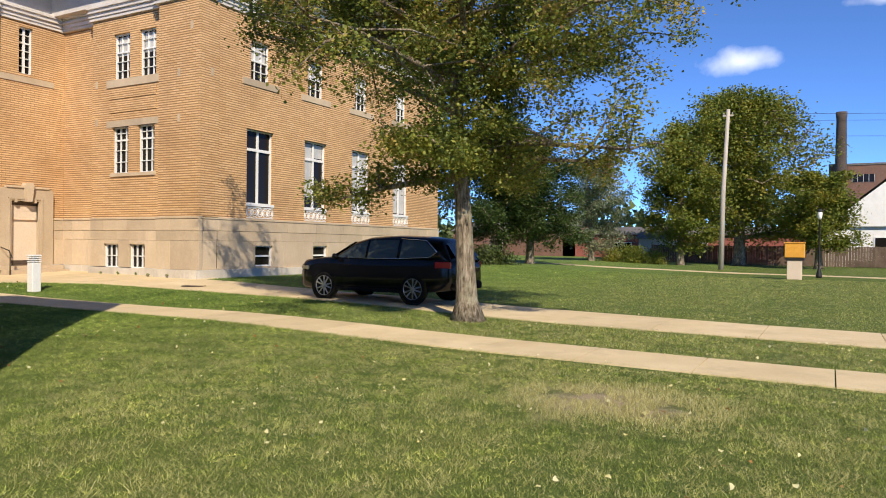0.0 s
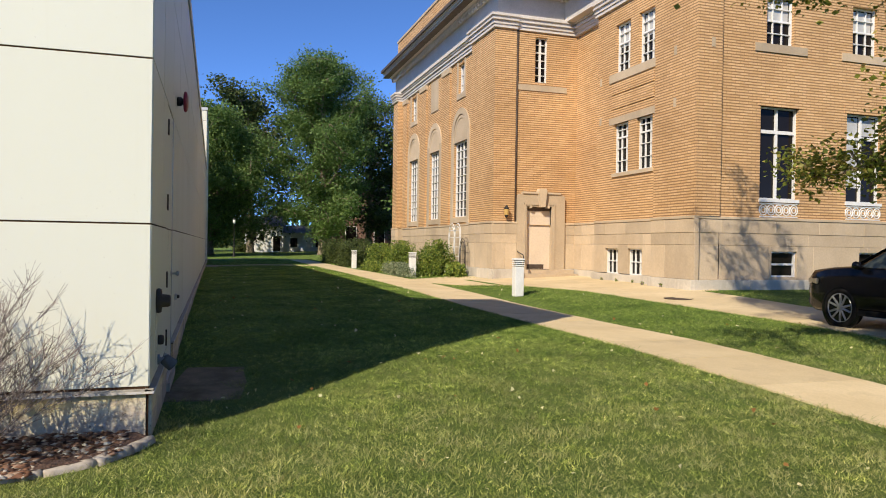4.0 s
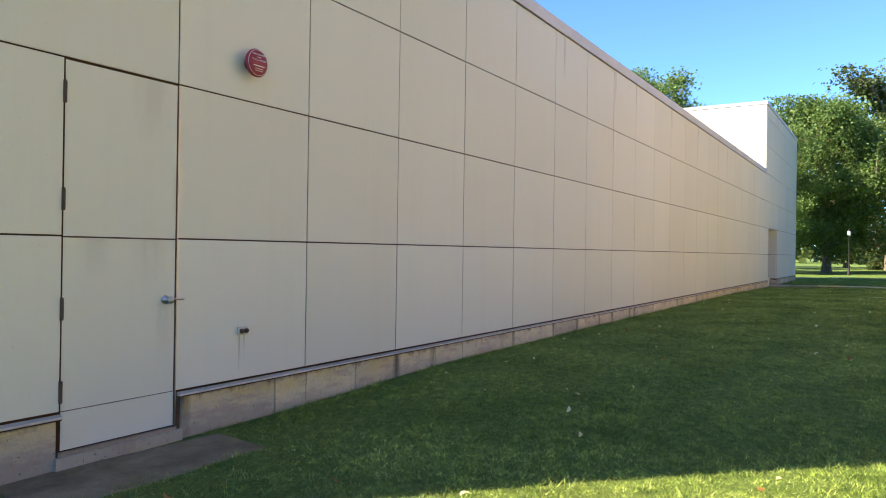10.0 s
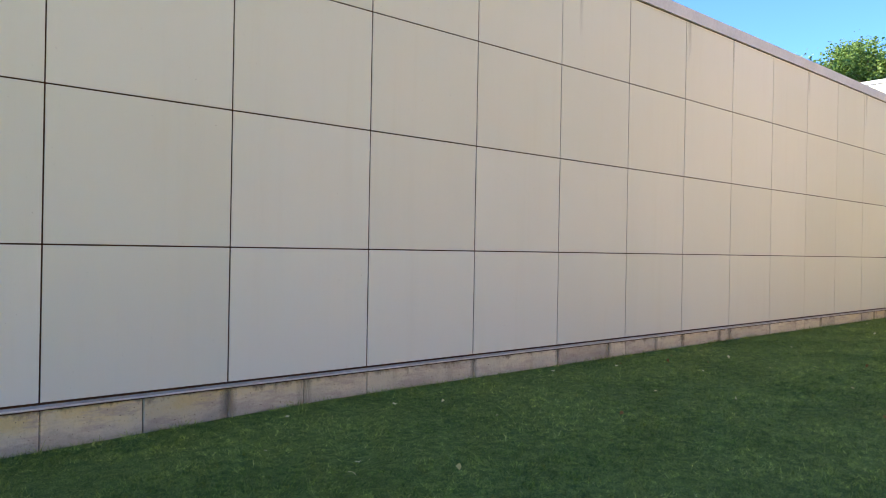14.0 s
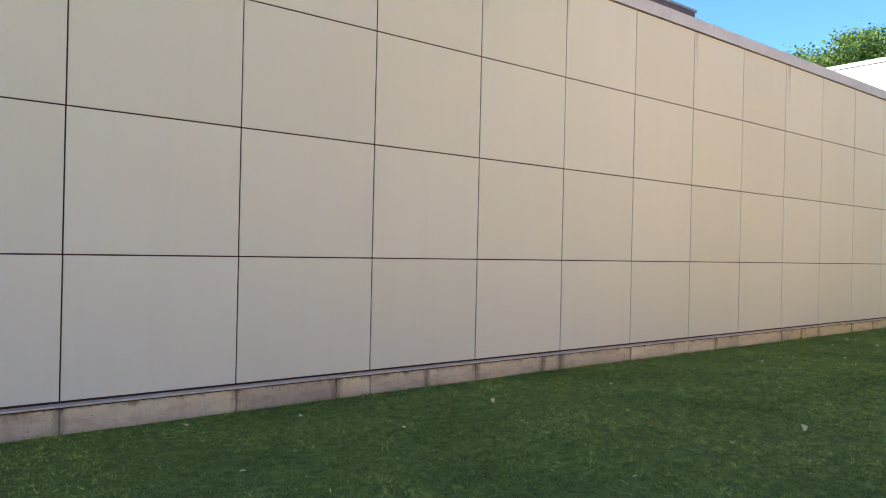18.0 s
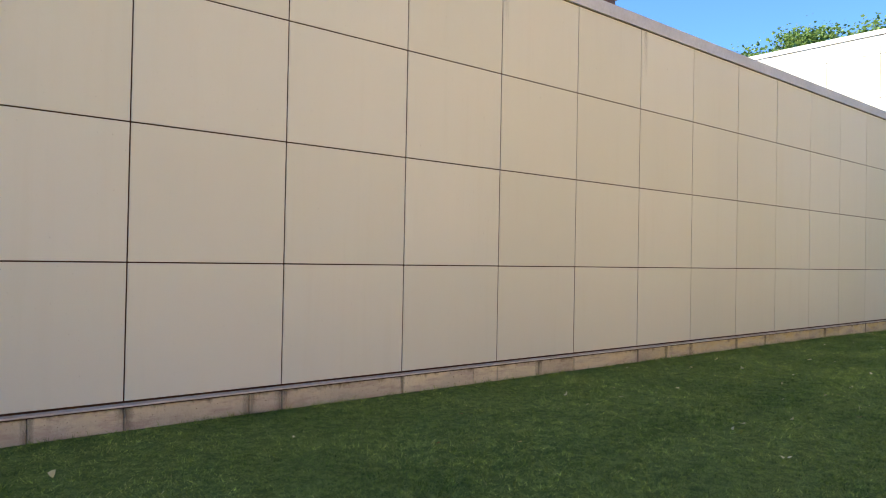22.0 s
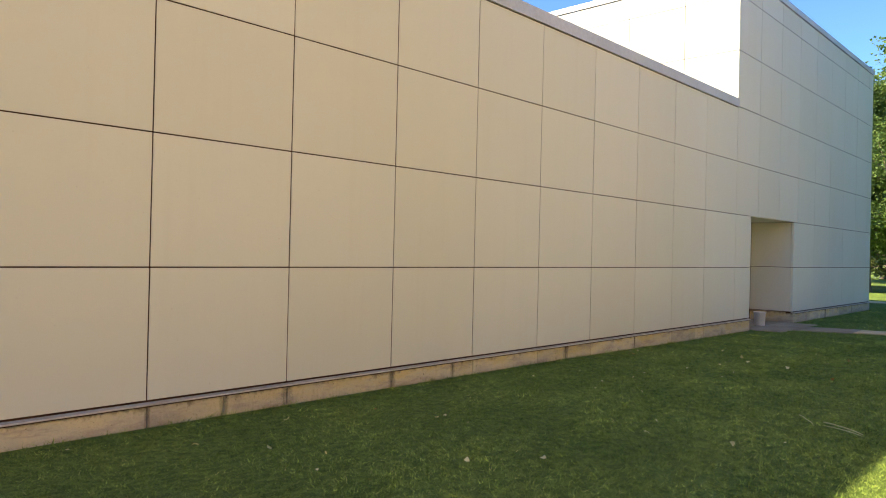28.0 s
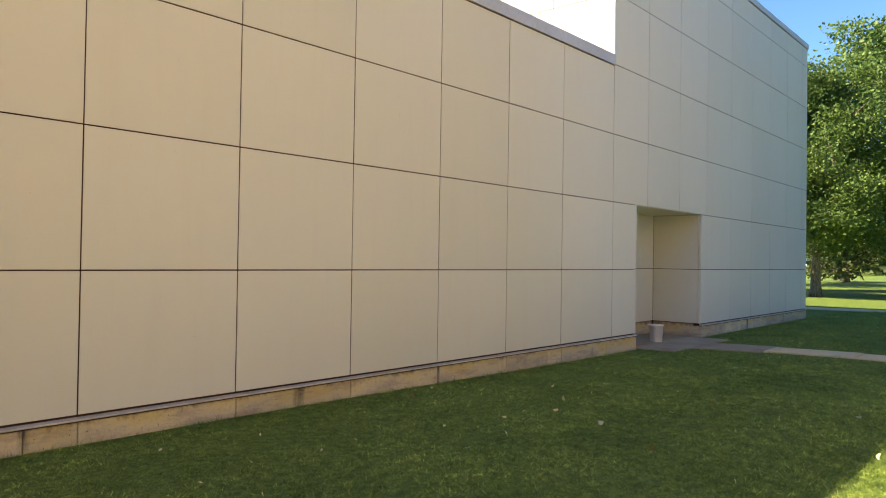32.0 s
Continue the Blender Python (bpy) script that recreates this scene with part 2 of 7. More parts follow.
def plinth_surface():
    """Old concrete: ochre wash, pale bare areas, dark drips and pits."""
    m, n, l, b = shader("plinth_concrete", 0.9)
    p = world_place(n)
    # ochre wash that ran down from the ledge and stops unevenly
    wash = noise_of(n, l, p, 1.6, 5.0, 0.65, (1.0, 1.0, 2.0))
    at = n.new("ShaderNodeSeparateXYZ")
    l.new(p, at.inputs[0])
    run = n.new("ShaderNodeMath")
    run.operation = "MULTIPLY_ADD"
    l.new(at.outputs[2], run.inputs[0])
    run.inputs[1].default_value = 1.5
    l.new(wash, run.inputs[2])
    col = ramp_of(n, l, run.outputs[0], [(0.62, (0.45, 0.405, 0.32)), (0.72, (0.59, 0.53, 0.40)), (0.84, (0.66, 0.585, 0.385)), (0.98, (0.66, 0.54, 0.27))])
    # lengths where the wash never took
    span = n.new("ShaderNodeMapRange")
    span.inputs["From Min"].default_value, span.inputs["From Max"].default_value = -45.0, -5.0
    l.new(at.outputs[0], span.inputs["Value"])
    plain = ramp_of(n, l, span.outputs[0], [(0.32, (0, 0, 0)), (0.48, (0.8, 0.8, 0.8)), (0.74, (0.8, 0.8, 0.8)), (0.82, (0, 0, 0))])
    col = mix_of(n, l, col, ramp_of(n, l, run.outputs[0], [(0.66, (0.48, 0.44, 0.35)), (1.0, (0.68, 0.635, 0.51))]), plain)
    drip = noise_of(n, l, p, 3.0, 5.0, 0.7, (1.0, 1.0, 0.22))
    col = mix_of(n, l, col, (0.20, 0.13, 0.085), ramp_of(n, l, drip, [(0.58, (0, 0, 0)), (0.76, (0.42, 0.42, 0.42))]))
    # pink grey bare aggregate in ragged bands
    bare = noise_of(n, l, p, 2.2, 6.0, 0.72, (1.0, 1.0, 4.0))
    col = mix_of(n, l, col, (0.44, 0.355, 0.30), ramp_of(n, l, bare, [(0.5, (0, 0, 0)), (0.62, (0.7, 0.7, 0.7))]))
    # ragged dark band along the top, under the ledge
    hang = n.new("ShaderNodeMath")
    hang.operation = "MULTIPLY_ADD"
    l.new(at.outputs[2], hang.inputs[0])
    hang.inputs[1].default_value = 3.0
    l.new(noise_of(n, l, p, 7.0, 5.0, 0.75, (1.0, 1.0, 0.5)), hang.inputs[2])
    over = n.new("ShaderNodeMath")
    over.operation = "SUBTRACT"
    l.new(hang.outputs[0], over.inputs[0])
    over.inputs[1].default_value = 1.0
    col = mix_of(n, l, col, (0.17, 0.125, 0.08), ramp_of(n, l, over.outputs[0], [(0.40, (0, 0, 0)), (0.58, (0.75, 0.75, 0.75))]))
    pit = noise_of(n, l, p, 40.0, 2.0, 0.5)
    col = mix_of(n, l, col, (0.14, 0.10, 0.07), ramp_of(n, l, pit, [(0.68, (0, 0, 0)), (0.72, (0.8, 0.8, 0.8))]))
    fine = noise_of(n, l, p, 28.0, 4.0, 0.7)
    col = mix_of(n, l, col, ramp_of(n, l, fine, [(0.25, (0.8, 0.78, 0.75)), (0.45, (1, 1, 1)), (0.8, (1.06, 1.06, 1.06))]), 0.8, "MULTIPLY")
    o = n.new("ShaderNodeObjectInfo")
    col = mix_of(n, l, col, ramp_of(n, l, o.outputs["Random"], [(0.0, (0.82, 0.80, 0.78)), (1.0, (1.1, 1.08, 1.02))]), 1.0, "MULTIPLY")
    l.new(col, b.inputs["Base Color"])
    coarse = noise_of(n, l, p, 9.0, 6.0, 0.75)
    bump_of(n, l, b, mix_of(n, l, fine, coarse, 0.5), 0.9, 0.02)
    return m


def panel_surface():
    """Cream enamelled panels: each sheet a shade of its own, faint rain streaks, a low gloss."""
    m, n, l, b = shader("panel_paint", 0.38, 0.0, 0.22)
    p = world_place(n)
    col = ramp_of(n, l, noise_of(n, l, p, 0.3, 5.0, 0.6, (1.0, 1.0, 0.3)), [(0.3, (0.685, 0.69, 0.58)), (0.7, (0.72, 0.725, 0.62))])
    streak = noise_of(n, l, p, 5.0, 5.0, 0.7, (1.0, 1.0, 0.05))
    col = mix_of(n, l, col, ramp_of(n, l, streak, [(0.52, (1, 1, 1)), (0.80, (0.968, 0.962, 0.945))]), 1.0, "MULTIPLY")
    speck = noise_of(n, l, p, 55.0, 2.0, 0.5)
    col = mix_of(n, l, col, (0.3, 0.26, 0.2), ramp_of(n, l, speck, [(0.755, (0, 0, 0)), (0.775, (0.6, 0.6, 0.6))]))
    o = n.new("ShaderNodeObjectInfo")
    col = mix_of(n, l, col, ramp_of(n, l, o.outputs["Random"], [(0.0, (0.965, 0.965, 0.955)), (0.5, (1.0, 0.995, 0.985)), (1.0, (1.02, 1.02, 1.03))]), 1.0, "MULTIPLY")
    l.new(col, b.inputs["Base Color"])
    return m


def grass_ground():
    m, n, l, b = shader("lawn", 0.9, 0.0, 0.2)
    p = world_place(n)
    big = noise_of(n, l, p, 0.25, 5.0, 0.6)
    mid = noise_of(n, l, p, 2.2, 4.0, 0.7)
    fine = noise_of(n, l, p, 95.0, 3.0, 0.75)
    col = ramp_of(n, l, fine, [(0.35, (0.02, 0.038, 0.009)), (0.5, (0.075, 0.118, 0.026)), (0.68, (0.22, 0.28, 0.085))])
    col = mix_of(n, l, col, ramp_of(n, l, big, [(0.35, (0.9, 0.98, 0.8)), (0.65, (1.4, 1.2, 1.0))]), 1.0, "MULTIPLY")
    col = mix_of(n, l, col, (0.145, 0.165, 0.06), ramp_of(n, l, mid, [(0.55, (0, 0, 0)), (0.8, (0.5, 0.5, 0.5))]))
    # own tone for the shaded stretch by the long wall, set in the colour
    at = n.new("ShaderNodeSeparateXYZ")
    l.new(p, at.inputs[0])
    span = n.new("ShaderNodeMapRange")
    span.inputs["From Min"].default_value, span.inputs["From Max"].default_value = -13.0, -5.0
    l.new(at.outputs[0], span.inputs["Value"])
    shade_tone = ramp_of(n, l, fine, [(0.35, (0.05, 0.088, 0.016)), (0.5, (0.132, 0.195, 0.04)), (0.68, (0.235, 0.315, 0.08))])
    shade_tone = mix_of(n, l, shade_tone, ramp_of(n, l, noise_of(n, l, p, 12.0, 4.0, 0.7), [(0.36, (0.6, 0.66, 0.6)), (0.64, (1.3, 1.28, 1.3))]), 1.0, "MULTIPLY")
    col = mix_of(n, l, shade_tone, col, span.outputs[0])
    # worn bare patch by the walk
    d = n.new("ShaderNodeVectorMath")
    d.operation = "DISTANCE"
    d.inputs[1].default_value = (-1.75, 6.9, 0.05)
    l.new(p, d.inputs[0])
    add = n.new("ShaderNodeMath")
    add.operation = "MULTIPLY_ADD"
    l.new(d.outputs["Value"], add.inputs[0])
    add.inputs[1].default_value = 0.50
    l.new(mid, add.inputs[2])
    col = mix_of(n, l, col, ramp_of(n, l, fine, [(0.38, (0.24, 0.175, 0.105)), (0.5, (0.42, 0.325, 0.215)), (0.62, (0.58, 0.47, 0.33))]), ramp_of(n, l, add.outputs[0], [(0.0, (1, 1, 1)), (0.6, (0.9, 0.9, 0.9)), (1.0, (0, 0, 0))]))
    l.new(col, b.inputs["Base Color"])
    bump_of(n, l, b, fine, 0.8, 0.03)
    return m


def grass_blade_surface(stops, rough=0.7):
    """Blades that change tone tuft by tuft, with dry ones among them."""
    m, n, l, b = shader("grass_blades", rough, 0.0, 0.3)
    g = n.new("ShaderNodeNewGeometry")
    p = g.outputs["Position"]
    col = ramp_of(n, l, g.outputs["Random Per Island"], stops)
    where = n.new("ShaderNodeSeparateXYZ")
    l.new(p, where.inputs[0])
    cool = n.new("ShaderNodeMapRange")
    cool.inputs["From Min"].default_value, cool.inputs["From Max"].default_value = -13.0, -5.0
    l.new(where.outputs[0], cool.inputs["Value"])
    # flatter blade colours where the wall's shade lies, painted in by x
    shade_tone = ramp_of(n, l, g.outputs["Random Per Island"], [(0.0, (0.112, 0.178, 0.034)), (0.6, (0.188, 0.270, 0.058)), (0.97, (0.275, 0.355, 0.098)), (1.0, (0.40, 0.39, 0.17))])
    col = mix_of(n, l, shade_tone, col, cool.outputs[0])
    tuft = noise_of(n, l, p, 9.0, 3.0, 0.7)
    col = mix_of(n, l, col, ramp_of(n, l, tuft, [(0.34, (0.38, 0.48, 0.38)), (0.5, (0.97, 1.0, 0.92)), (0.64, (1.72, 1.66, 1.5))]), 1.0, "MULTIPLY")
    clump = noise_of(n, l, p, 32.0, 2.0, 0.6)
    col = mix_of(n, l, col, ramp_of(n, l, clump, [(0.36, (0.45, 0.50, 0.45)), (0.5, (1.0, 1.0, 1.0)), (0.64, (1.55, 1.5, 1.55))]), 1.0, "MULTIPLY")
    patch = noise_of(n, l, p, 0.8, 4.0, 0.65)
    col = mix_of(n, l, col, ramp_of(n, l, patch, [(0.36, (0.55, 0.68, 0.55)), (0.64, (1.55, 1.45, 1.5))]), 1.0, "MULTIPLY")
    dry = noise_of(n, l, p, 2.6, 4.0, 0.7)
    sunny = n.new("ShaderNodeMapRange")
    sunny.inputs["From Min"].default_value, sunny.inputs["From Max"].default_value = -11.0, -5.0
    sunny.inputs["To Min"].default_value, sunny.inputs["To Max"].default_value = 0.06, 1.0
    l.new(where.outputs[0], sunny.inputs["Value"])
    share = n.new("ShaderNodeMath")
    share.operation = "MULTIPLY"
    l.new(sunny.outputs[0], share.inputs[0])
    l.new(ramp_of(n, l, dry, [(0.38, (0, 0, 0)), (0.64, (0.78, 0.78, 0.78))]), share.inputs[1])
    # straw round the worn patch
    off = n.new("ShaderNodeVectorMath")
    off.operation = "MULTIPLY_ADD"
    off.inputs[1].default_value, off.inputs[2].default_value = (0.72, 0.95, 0.0), (1.15, -6.51, 0.0)
    l.new(p, off.inputs[0])
    near = n.new("ShaderNodeVectorMath")
    near.operation = "LENGTH"
    l.new(off.outputs[0], near.inputs[0])
    blot = n.new("ShaderNodeMath")
    blot.operation = "MULTIPLY_ADD"
    l.new(noise_of(n, l, p, 5.0, 4.0, 0.7), blot.inputs[0])
    blot.inputs[1].default_value = -1.6
    l.new(near.outputs["Value"], blot.inputs[2])
    worn = ramp_of(n, l, blot.outputs[0], [(0.0, (0.9, 0.9, 0.9)), (0.22, (0, 0, 0))])
    most = n.new("ShaderNodeMath")
    most.operation = "MAXIMUM"
    l.new(share.outputs[0], most.inputs[0])
    l.new(worn, most.inputs[1])
    col = mix_of(n, l, col, ramp_of(n, l, g.outputs["Random Per Island"], [(0.0, (0.26, 0.23, 0.09)), (0.4, (0.50, 0.455, 0.175)), (0.8, (0.64, 0.59, 0.27)), (1.0, (0.74, 0.68, 0.40))]), most.outputs[0])
    l.new(col, b.inputs["Base Color"])
    tr = n.new("ShaderNodeBsdfTranslucent")
    l.new(col, tr.inputs["Color"])
    mx = n.new("ShaderNodeMixShader")
    mx.inputs[0].default_value = 0.35
    l.new(b.outputs[0], mx.inputs[1])
    l.new(tr.outputs[0], mx.inputs[2])
    l.new(mx.outputs[0], n["Material Output"].inputs["Surface"])
    return m


def glass_surface(name, tint, rough=0.05, spec=0.8):
    m, n, l, b = shader(name, rough, 0.0, spec)
    b.inputs["Base Color"].default_value = (*tint, 1)
    return m


def drip_surface(name, colour, strength):
    """A faint run of dirty water: ragged, fading downwards."""
    m, n, l, b = shader(name, 0.7)
    b.inputs["Base Color"].default_value = (*colour, 1)
    c = n.new("ShaderNodeTexCoord")
    e = n.new("ShaderNodeSeparateXYZ")
    l.new(c.outputs["Generated"], e.inputs[0])
    side = n.new("ShaderNodeMath")
    side.operation = "PINGPONG"
    side.inputs[1].default_value = 0.5
    l.new(e.outputs[0], side.inputs[0])
    f = n.new("ShaderNodeMath")
    f.operation = "MULTIPLY"
    l.new(e.outputs[2], f.inputs[0])
    l.new(ramp_of(n, l, side.outputs[0], [(0.0, (0, 0, 0)), (0.4, (strength,) * 3)]), f.inputs[1])
    g = n.new("ShaderNodeMath")
    g.operation = "MULTIPLY"
    l.new(f.outputs[0], g.inputs[0])
    l.new(ramp_of(n, l, noise_of(n, l, world_place(n), 14.0, 4.0, 0.7, (1.0, 1.0, 0.15)), [(0.3, (0, 0, 0)), (0.6, (1, 1, 1))]), g.inputs[1])
    l.new(g.outputs[0], b.inputs["Alpha"])
    return m


DRIP = drip_surface("drip_dark", (0.16, 0.14, 0.11), 0.14)
FAINT_DRIP = drip_surface("drip_faint", (0.22, 0.19, 0.14), 0.06)
JOINT_STAIN = drip_surface("joint_stain", (0.20, 0.14, 0.095), 0.34)
PALE_DRIP = drip_surface("drip_pale", (0.88, 0.88, 0.84), 0.45)
LAWN = grass_ground()
BLADES = grass_blade_surface([(0.0, (0.080, 0.124, 0.021)), (0.3, (0.168, 0.224, 0.042)), (0.72, (0.305, 0.345, 0.090)), (0.93, (0.43, 0.44, 0.160)), (1.0, (0.55, 0.49, 0.24))], 0.6)
PANEL = panel_surface()
JOINT = surface("joint_dark", (0.045, 0.024, 0.013), (0.085, 0.046, 0.026), 3.0, 0.95, spec=0.05)
PLINTH = plinth_surface()
METAL = surface("coping_metal", (0.52, 0.535, 0.55), (0.63, 0.645, 0.66), 0.8, 0.5, 0.25, grain=20.0, bump=0.05, spec=0.25)
GREY_METAL = surface("ledge_metal", (0.31, 0.285, 0.235), (0.47, 0.435, 0.37), 2.0, 0.9, 0.0, grain=20.0, spec=0.15)
LIP = surface("lip_metal", (0.50, 0.46, 0.40), (0.78, 0.75, 0.69), 1.6, 0.75, 0.0, grain=9.0, spec=0.2, grit=1.0)
OLD_SLAB = surface("old_slab", (0.15, 0.115, 0.07), (0.30, 0.24, 0.16), 2.5, 0.95, spec=0.08, grain=25.0, bump=0.8, depth=0.01, stain=(0.08, 0.09, 0.03))
CONCRETE = surface("walk_concrete", (0.60, 0.465, 0.265), (0.72, 0.575, 0.35), 0.9, 0.9, grain=45.0, bump=0.35, depth=0.004, stain=(0.46, 0.36, 0.22), piece=0.07)
# darker copy of the walk concrete, with the doorway's shade in its colour
SHADED_CONCRETE = surface("shaded_concrete", (0.27, 0.215, 0.145), (0.40, 0.335, 0.24), 0.9, 0.9, grain=45.0, bump=0.35, depth=0.004, stain=(0.20, 0.15, 0.10), piece=0.1)
STONE = surface("limestone", (0.46, 0.352, 0.235), (0.58, 0.458, 0.318), 0.7, 0.85, grain=18.0, bump=0.3, depth=0.006, stain=(0.40, 0.32, 0.235), piece=0.15)
PALE_STONE = surface("plinth_stone", (0.47, 0.42, 0.35), (0.62, 0.56, 0.47), 0.9, 0.9, grain=18.0, bump=0.3, depth=0.005, stain=(0.33, 0.29, 0.24), piece=0.1)
BRICK = brick_surface("buff_brick", (0.62, 0.372, 0.172), (0.74, 0.475, 0.245), (0.44, 0.25, 0.115), 0.30, 0.082, 0.008)
RED_BRICK = brick_surface("red_brick", (0.20, 0.085, 0.06), (0.26, 0.115, 0.08), (0.28, 0.2, 0.16))
OLD_BRICK = brick_surface("sooty_brick", (0.085, 0.06, 0.052), (0.12, 0.085, 0.07), (0.11, 0.09, 0.08))
WHITE = surface("white_paint", (0.72, 0.71, 0.68), (0.82, 0.81, 0.79), 2.0, 0.5, grain=30.0, bump=0.05)
CREAM = surface("cream_paint", (0.60, 0.48, 0.36), (0.68, 0.56, 0.43), 1.0, 0.5, grain=20.0, bump=0.08)
BROWN_METAL = surface("brown_gutter_metal", (0.075, 0.055, 0.04), (0.13, 0.10, 0.075), 3.0, 0.6, 0.2, grain=20.0)
CORNICE = surface("cornice_paint", (0.56, 0.51, 0.46), (0.67, 0.62, 0.57), 1.0, 0.6, grain=14.0, bump=0.1)
GLASS = glass_surface("window_glass", (0.013, 0.011, 0.010), 0.04, 0.16)
BLIND = surface("window_blind", (0.42, 0.42, 0.40), (0.56, 0.55, 0.52), 2.0, 0.25, grain=12.0, bump=0.0)
BLACK_METAL = surface("black_metal", (0.015, 0.014, 0.013), (0.035, 0.032, 0.03), 6.0, 0.5, 0.3, grain=40.0)
RUST = surface("rusty_iron", (0.05, 0.032, 0.024), (0.10, 0.07, 0.05), 8.0, 0.7, 0.2, grain=50.0, bump=0.4)
STEEL = surface("brushed_steel", (0.42, 0.41, 0.39), (0.55, 0.54, 0.52), 5.0, 0.35, 0.9, grain=60.0)
CAR_PAINT = surface("car_black", (0.003, 0.003, 0.004), (0.006, 0.006, 0.007), 3.0, 0.16, 0.0, grain=80.0, bump=0.0, spec=0.3)
RUBBER = surface("tyre_rubber", (0.007, 0.007, 0.007), (0.014, 0.013, 0.012), 12.0, 0.9, grain=70.0, spec=0.08)
ALLOY = surface("alloy", (0.26, 0.26, 0.26), (0.36, 0.36, 0.35), 5.0, 0.35, 0.55, grain=30.0, bump=0.0)
CHROME = surface("chrome", (0.5, 0.5, 0.5), (0.65, 0.65, 0.66), 5.0, 0.2, 1.0, grain=30.0, bump=0.0)
RED_GLASS = glass_surface("red_lens", (0.35, 0.012, 0.012), 0.15)
BELL_RED = surface("bell_red", (0.29, 0.018, 0.04), (0.38, 0.03, 0.065), 9.0, 0.45, grain=40.0)
BARK = bark_surface()
TWIG = surface("twig", (0.14, 0.105, 0.09), (0.31, 0.255, 0.225), 10.0, 0.85, grain=60.0)
SOIL = surface("mulch", (0.05, 0.028, 0.02), (0.15, 0.08, 0.055), 7.0, 0.95, grain=30.0, bump=1.0, depth=0.03)
PEBBLE = leaf_surface("bark_chips", [(0.0, (0.12, 0.055, 0.036)), (0.4, (0.29, 0.155, 0.105)), (0.66, (0.44, 0.285, 0.215)), (0.8, (0.60, 0.51, 0.44)), (1.0, (0.78, 0.74, 0.69))], 0.85)
EDGE_STONE = surface("edge_stone", (0.36, 0.30, 0.235), (0.56, 0.49, 0.40), 9.0, 0.9, grain=40.0, bump=0.6, depth=0.006)
DEAD_LEAF = leaf_surface("fallen_leaf", [(0.0, (0.70, 0.63, 0.36)), (0.55, (0.84, 0.79, 0.54)), (0.78, (0.78, 0.66, 0.30)), (0.84, (0.42, 0.20, 0.07)), (1.0, (0.30, 0.14, 0.05))], 0.7)
STRAW = surface("dry_straw", (0.52, 0.50, 0.22), (0.66, 0.64, 0.36), 6.0, 0.8)
MAPLE = leaf_surface("maple_leaf", [(0.0, (0.075, 0.115, 0.028)), (0.38, (0.165, 0.205, 0.042)), (0.62, (0.33, 0.335, 0.070)), (0.76, (0.42, 0.32, 0.105)), (0.88, (0.37, 0.20, 0.10)), (1.0, (0.58, 0.52, 0.18))], drift=0.5)
OAK = leaf_surface("oak_leaf", [(0.0, (0.081, 0.129, 0.028)), (0.5, (0.191, 0.224, 0.037)), (0.85, (0.3, 0.262, 0.047)), (1.0, (0.382, 0.236, 0.055))], drift=0.5)
GREEN = leaf_surface("green_leaf", [(0.0, (0.058, 0.110, 0.034)), (0.5, (0.130, 0.222, 0.060)), (1.0, (0.235, 0.33, 0.108))], drift=0.3)
PINE = leaf_surface("pine_needles", [(0.0, (0.026, 0.052, 0.016)), (0.6, (0.066, 0.112, 0.028)), (1.0, (0.125, 0.178, 0.05))])
DARK_GREEN = leaf_surface("dark_leaf", [(0.0, (0.034, 0.053, 0.021)), (0.6, (0.08, 0.113, 0.033)), (1.0, (0.148, 0.185, 0.057))])
SHRUB = leaf_surface("shrub_leaf", [(0.0, (0.068, 0.121, 0.027)), (0.5, (0.162, 0.243, 0.047)), (1.0, (0.378, 0.419, 0.095))])
SILVER = leaf_surface("silver_leaf", [(0.0, (0.11, 0.15, 0.085)), (0.6, (0.25, 0.30, 0.19)), (1.0, (0.46, 0.49, 0.36))])
WOOD_POLE = surface("weathered_wood", (0.34, 0.30, 0.25), (0.52, 0.47, 0.40), 2.0, 0.9, grain=30.0, bump=0.3, stretch=(4.0, 4.0, 0.4))
FENCE_WOOD = surface("fence_wood", (0.10, 0.065, 0.045), (0.17, 0.12, 0.085), 2.0, 0.9, grain=20.0, piece=0.2)
ORANGE = surface("orange_paint", (0.62, 0.28, 0.03), (0.75, 0.36, 0.05), 3.0, 0.5)
ROOF_GREY = surface("shingle_grey", (0.10, 0.09, 0.085), (0.17, 0.16, 0.15), 3.0, 0.9, grain=18.0, bump=0.5)
RED_PAINT = surface("red_siding", (0.24, 0.07, 0.055), (0.32, 0.10, 0.08), 1.0, 0.8)
PLASTIC = surface("white_plastic", (0.80, 0.79, 0.76), (0.86, 0.85, 0.82), 4.0, 0.4)
SPOT_GREY = surface("spot_grey", (0.13, 0.12, 0.11), (0.2, 0.19, 0.175), 6.0, 0.7, grain=40.0, spec=0.2)
GREY_PAINT = surface("grey_paint", (0.22, 0.21, 0.20), (0.30, 0.29, 0.27), 4.0, 0.6, grain=40.0)

# ---- building blocks ----


def mesh_of(name, verts, faces, mat, smooth=False):
    me = bpy.data.meshes.new(name)
    me.from_pydata([tuple(v) for v in verts], [], faces)
    me.materials.append(mat)
    if smooth:
        me.shade_smooth()
    return me


def mesh_bm(name, bm, mat, smooth=False):
    me = bpy.data.meshes.new(name)
    bm.to_mesh(me)
    bm.free()
    me.materials.append(mat)
    if smooth:
        me.shade_smooth()
    return me


def base(name, at, label="", category="", group="", kind=""):
    ob = new(name)
    ob.empty_display_size = 0.1
    ob.matrix_basis = Matrix.Translation(at)
    return tagged(ob, label, category, group, kind)


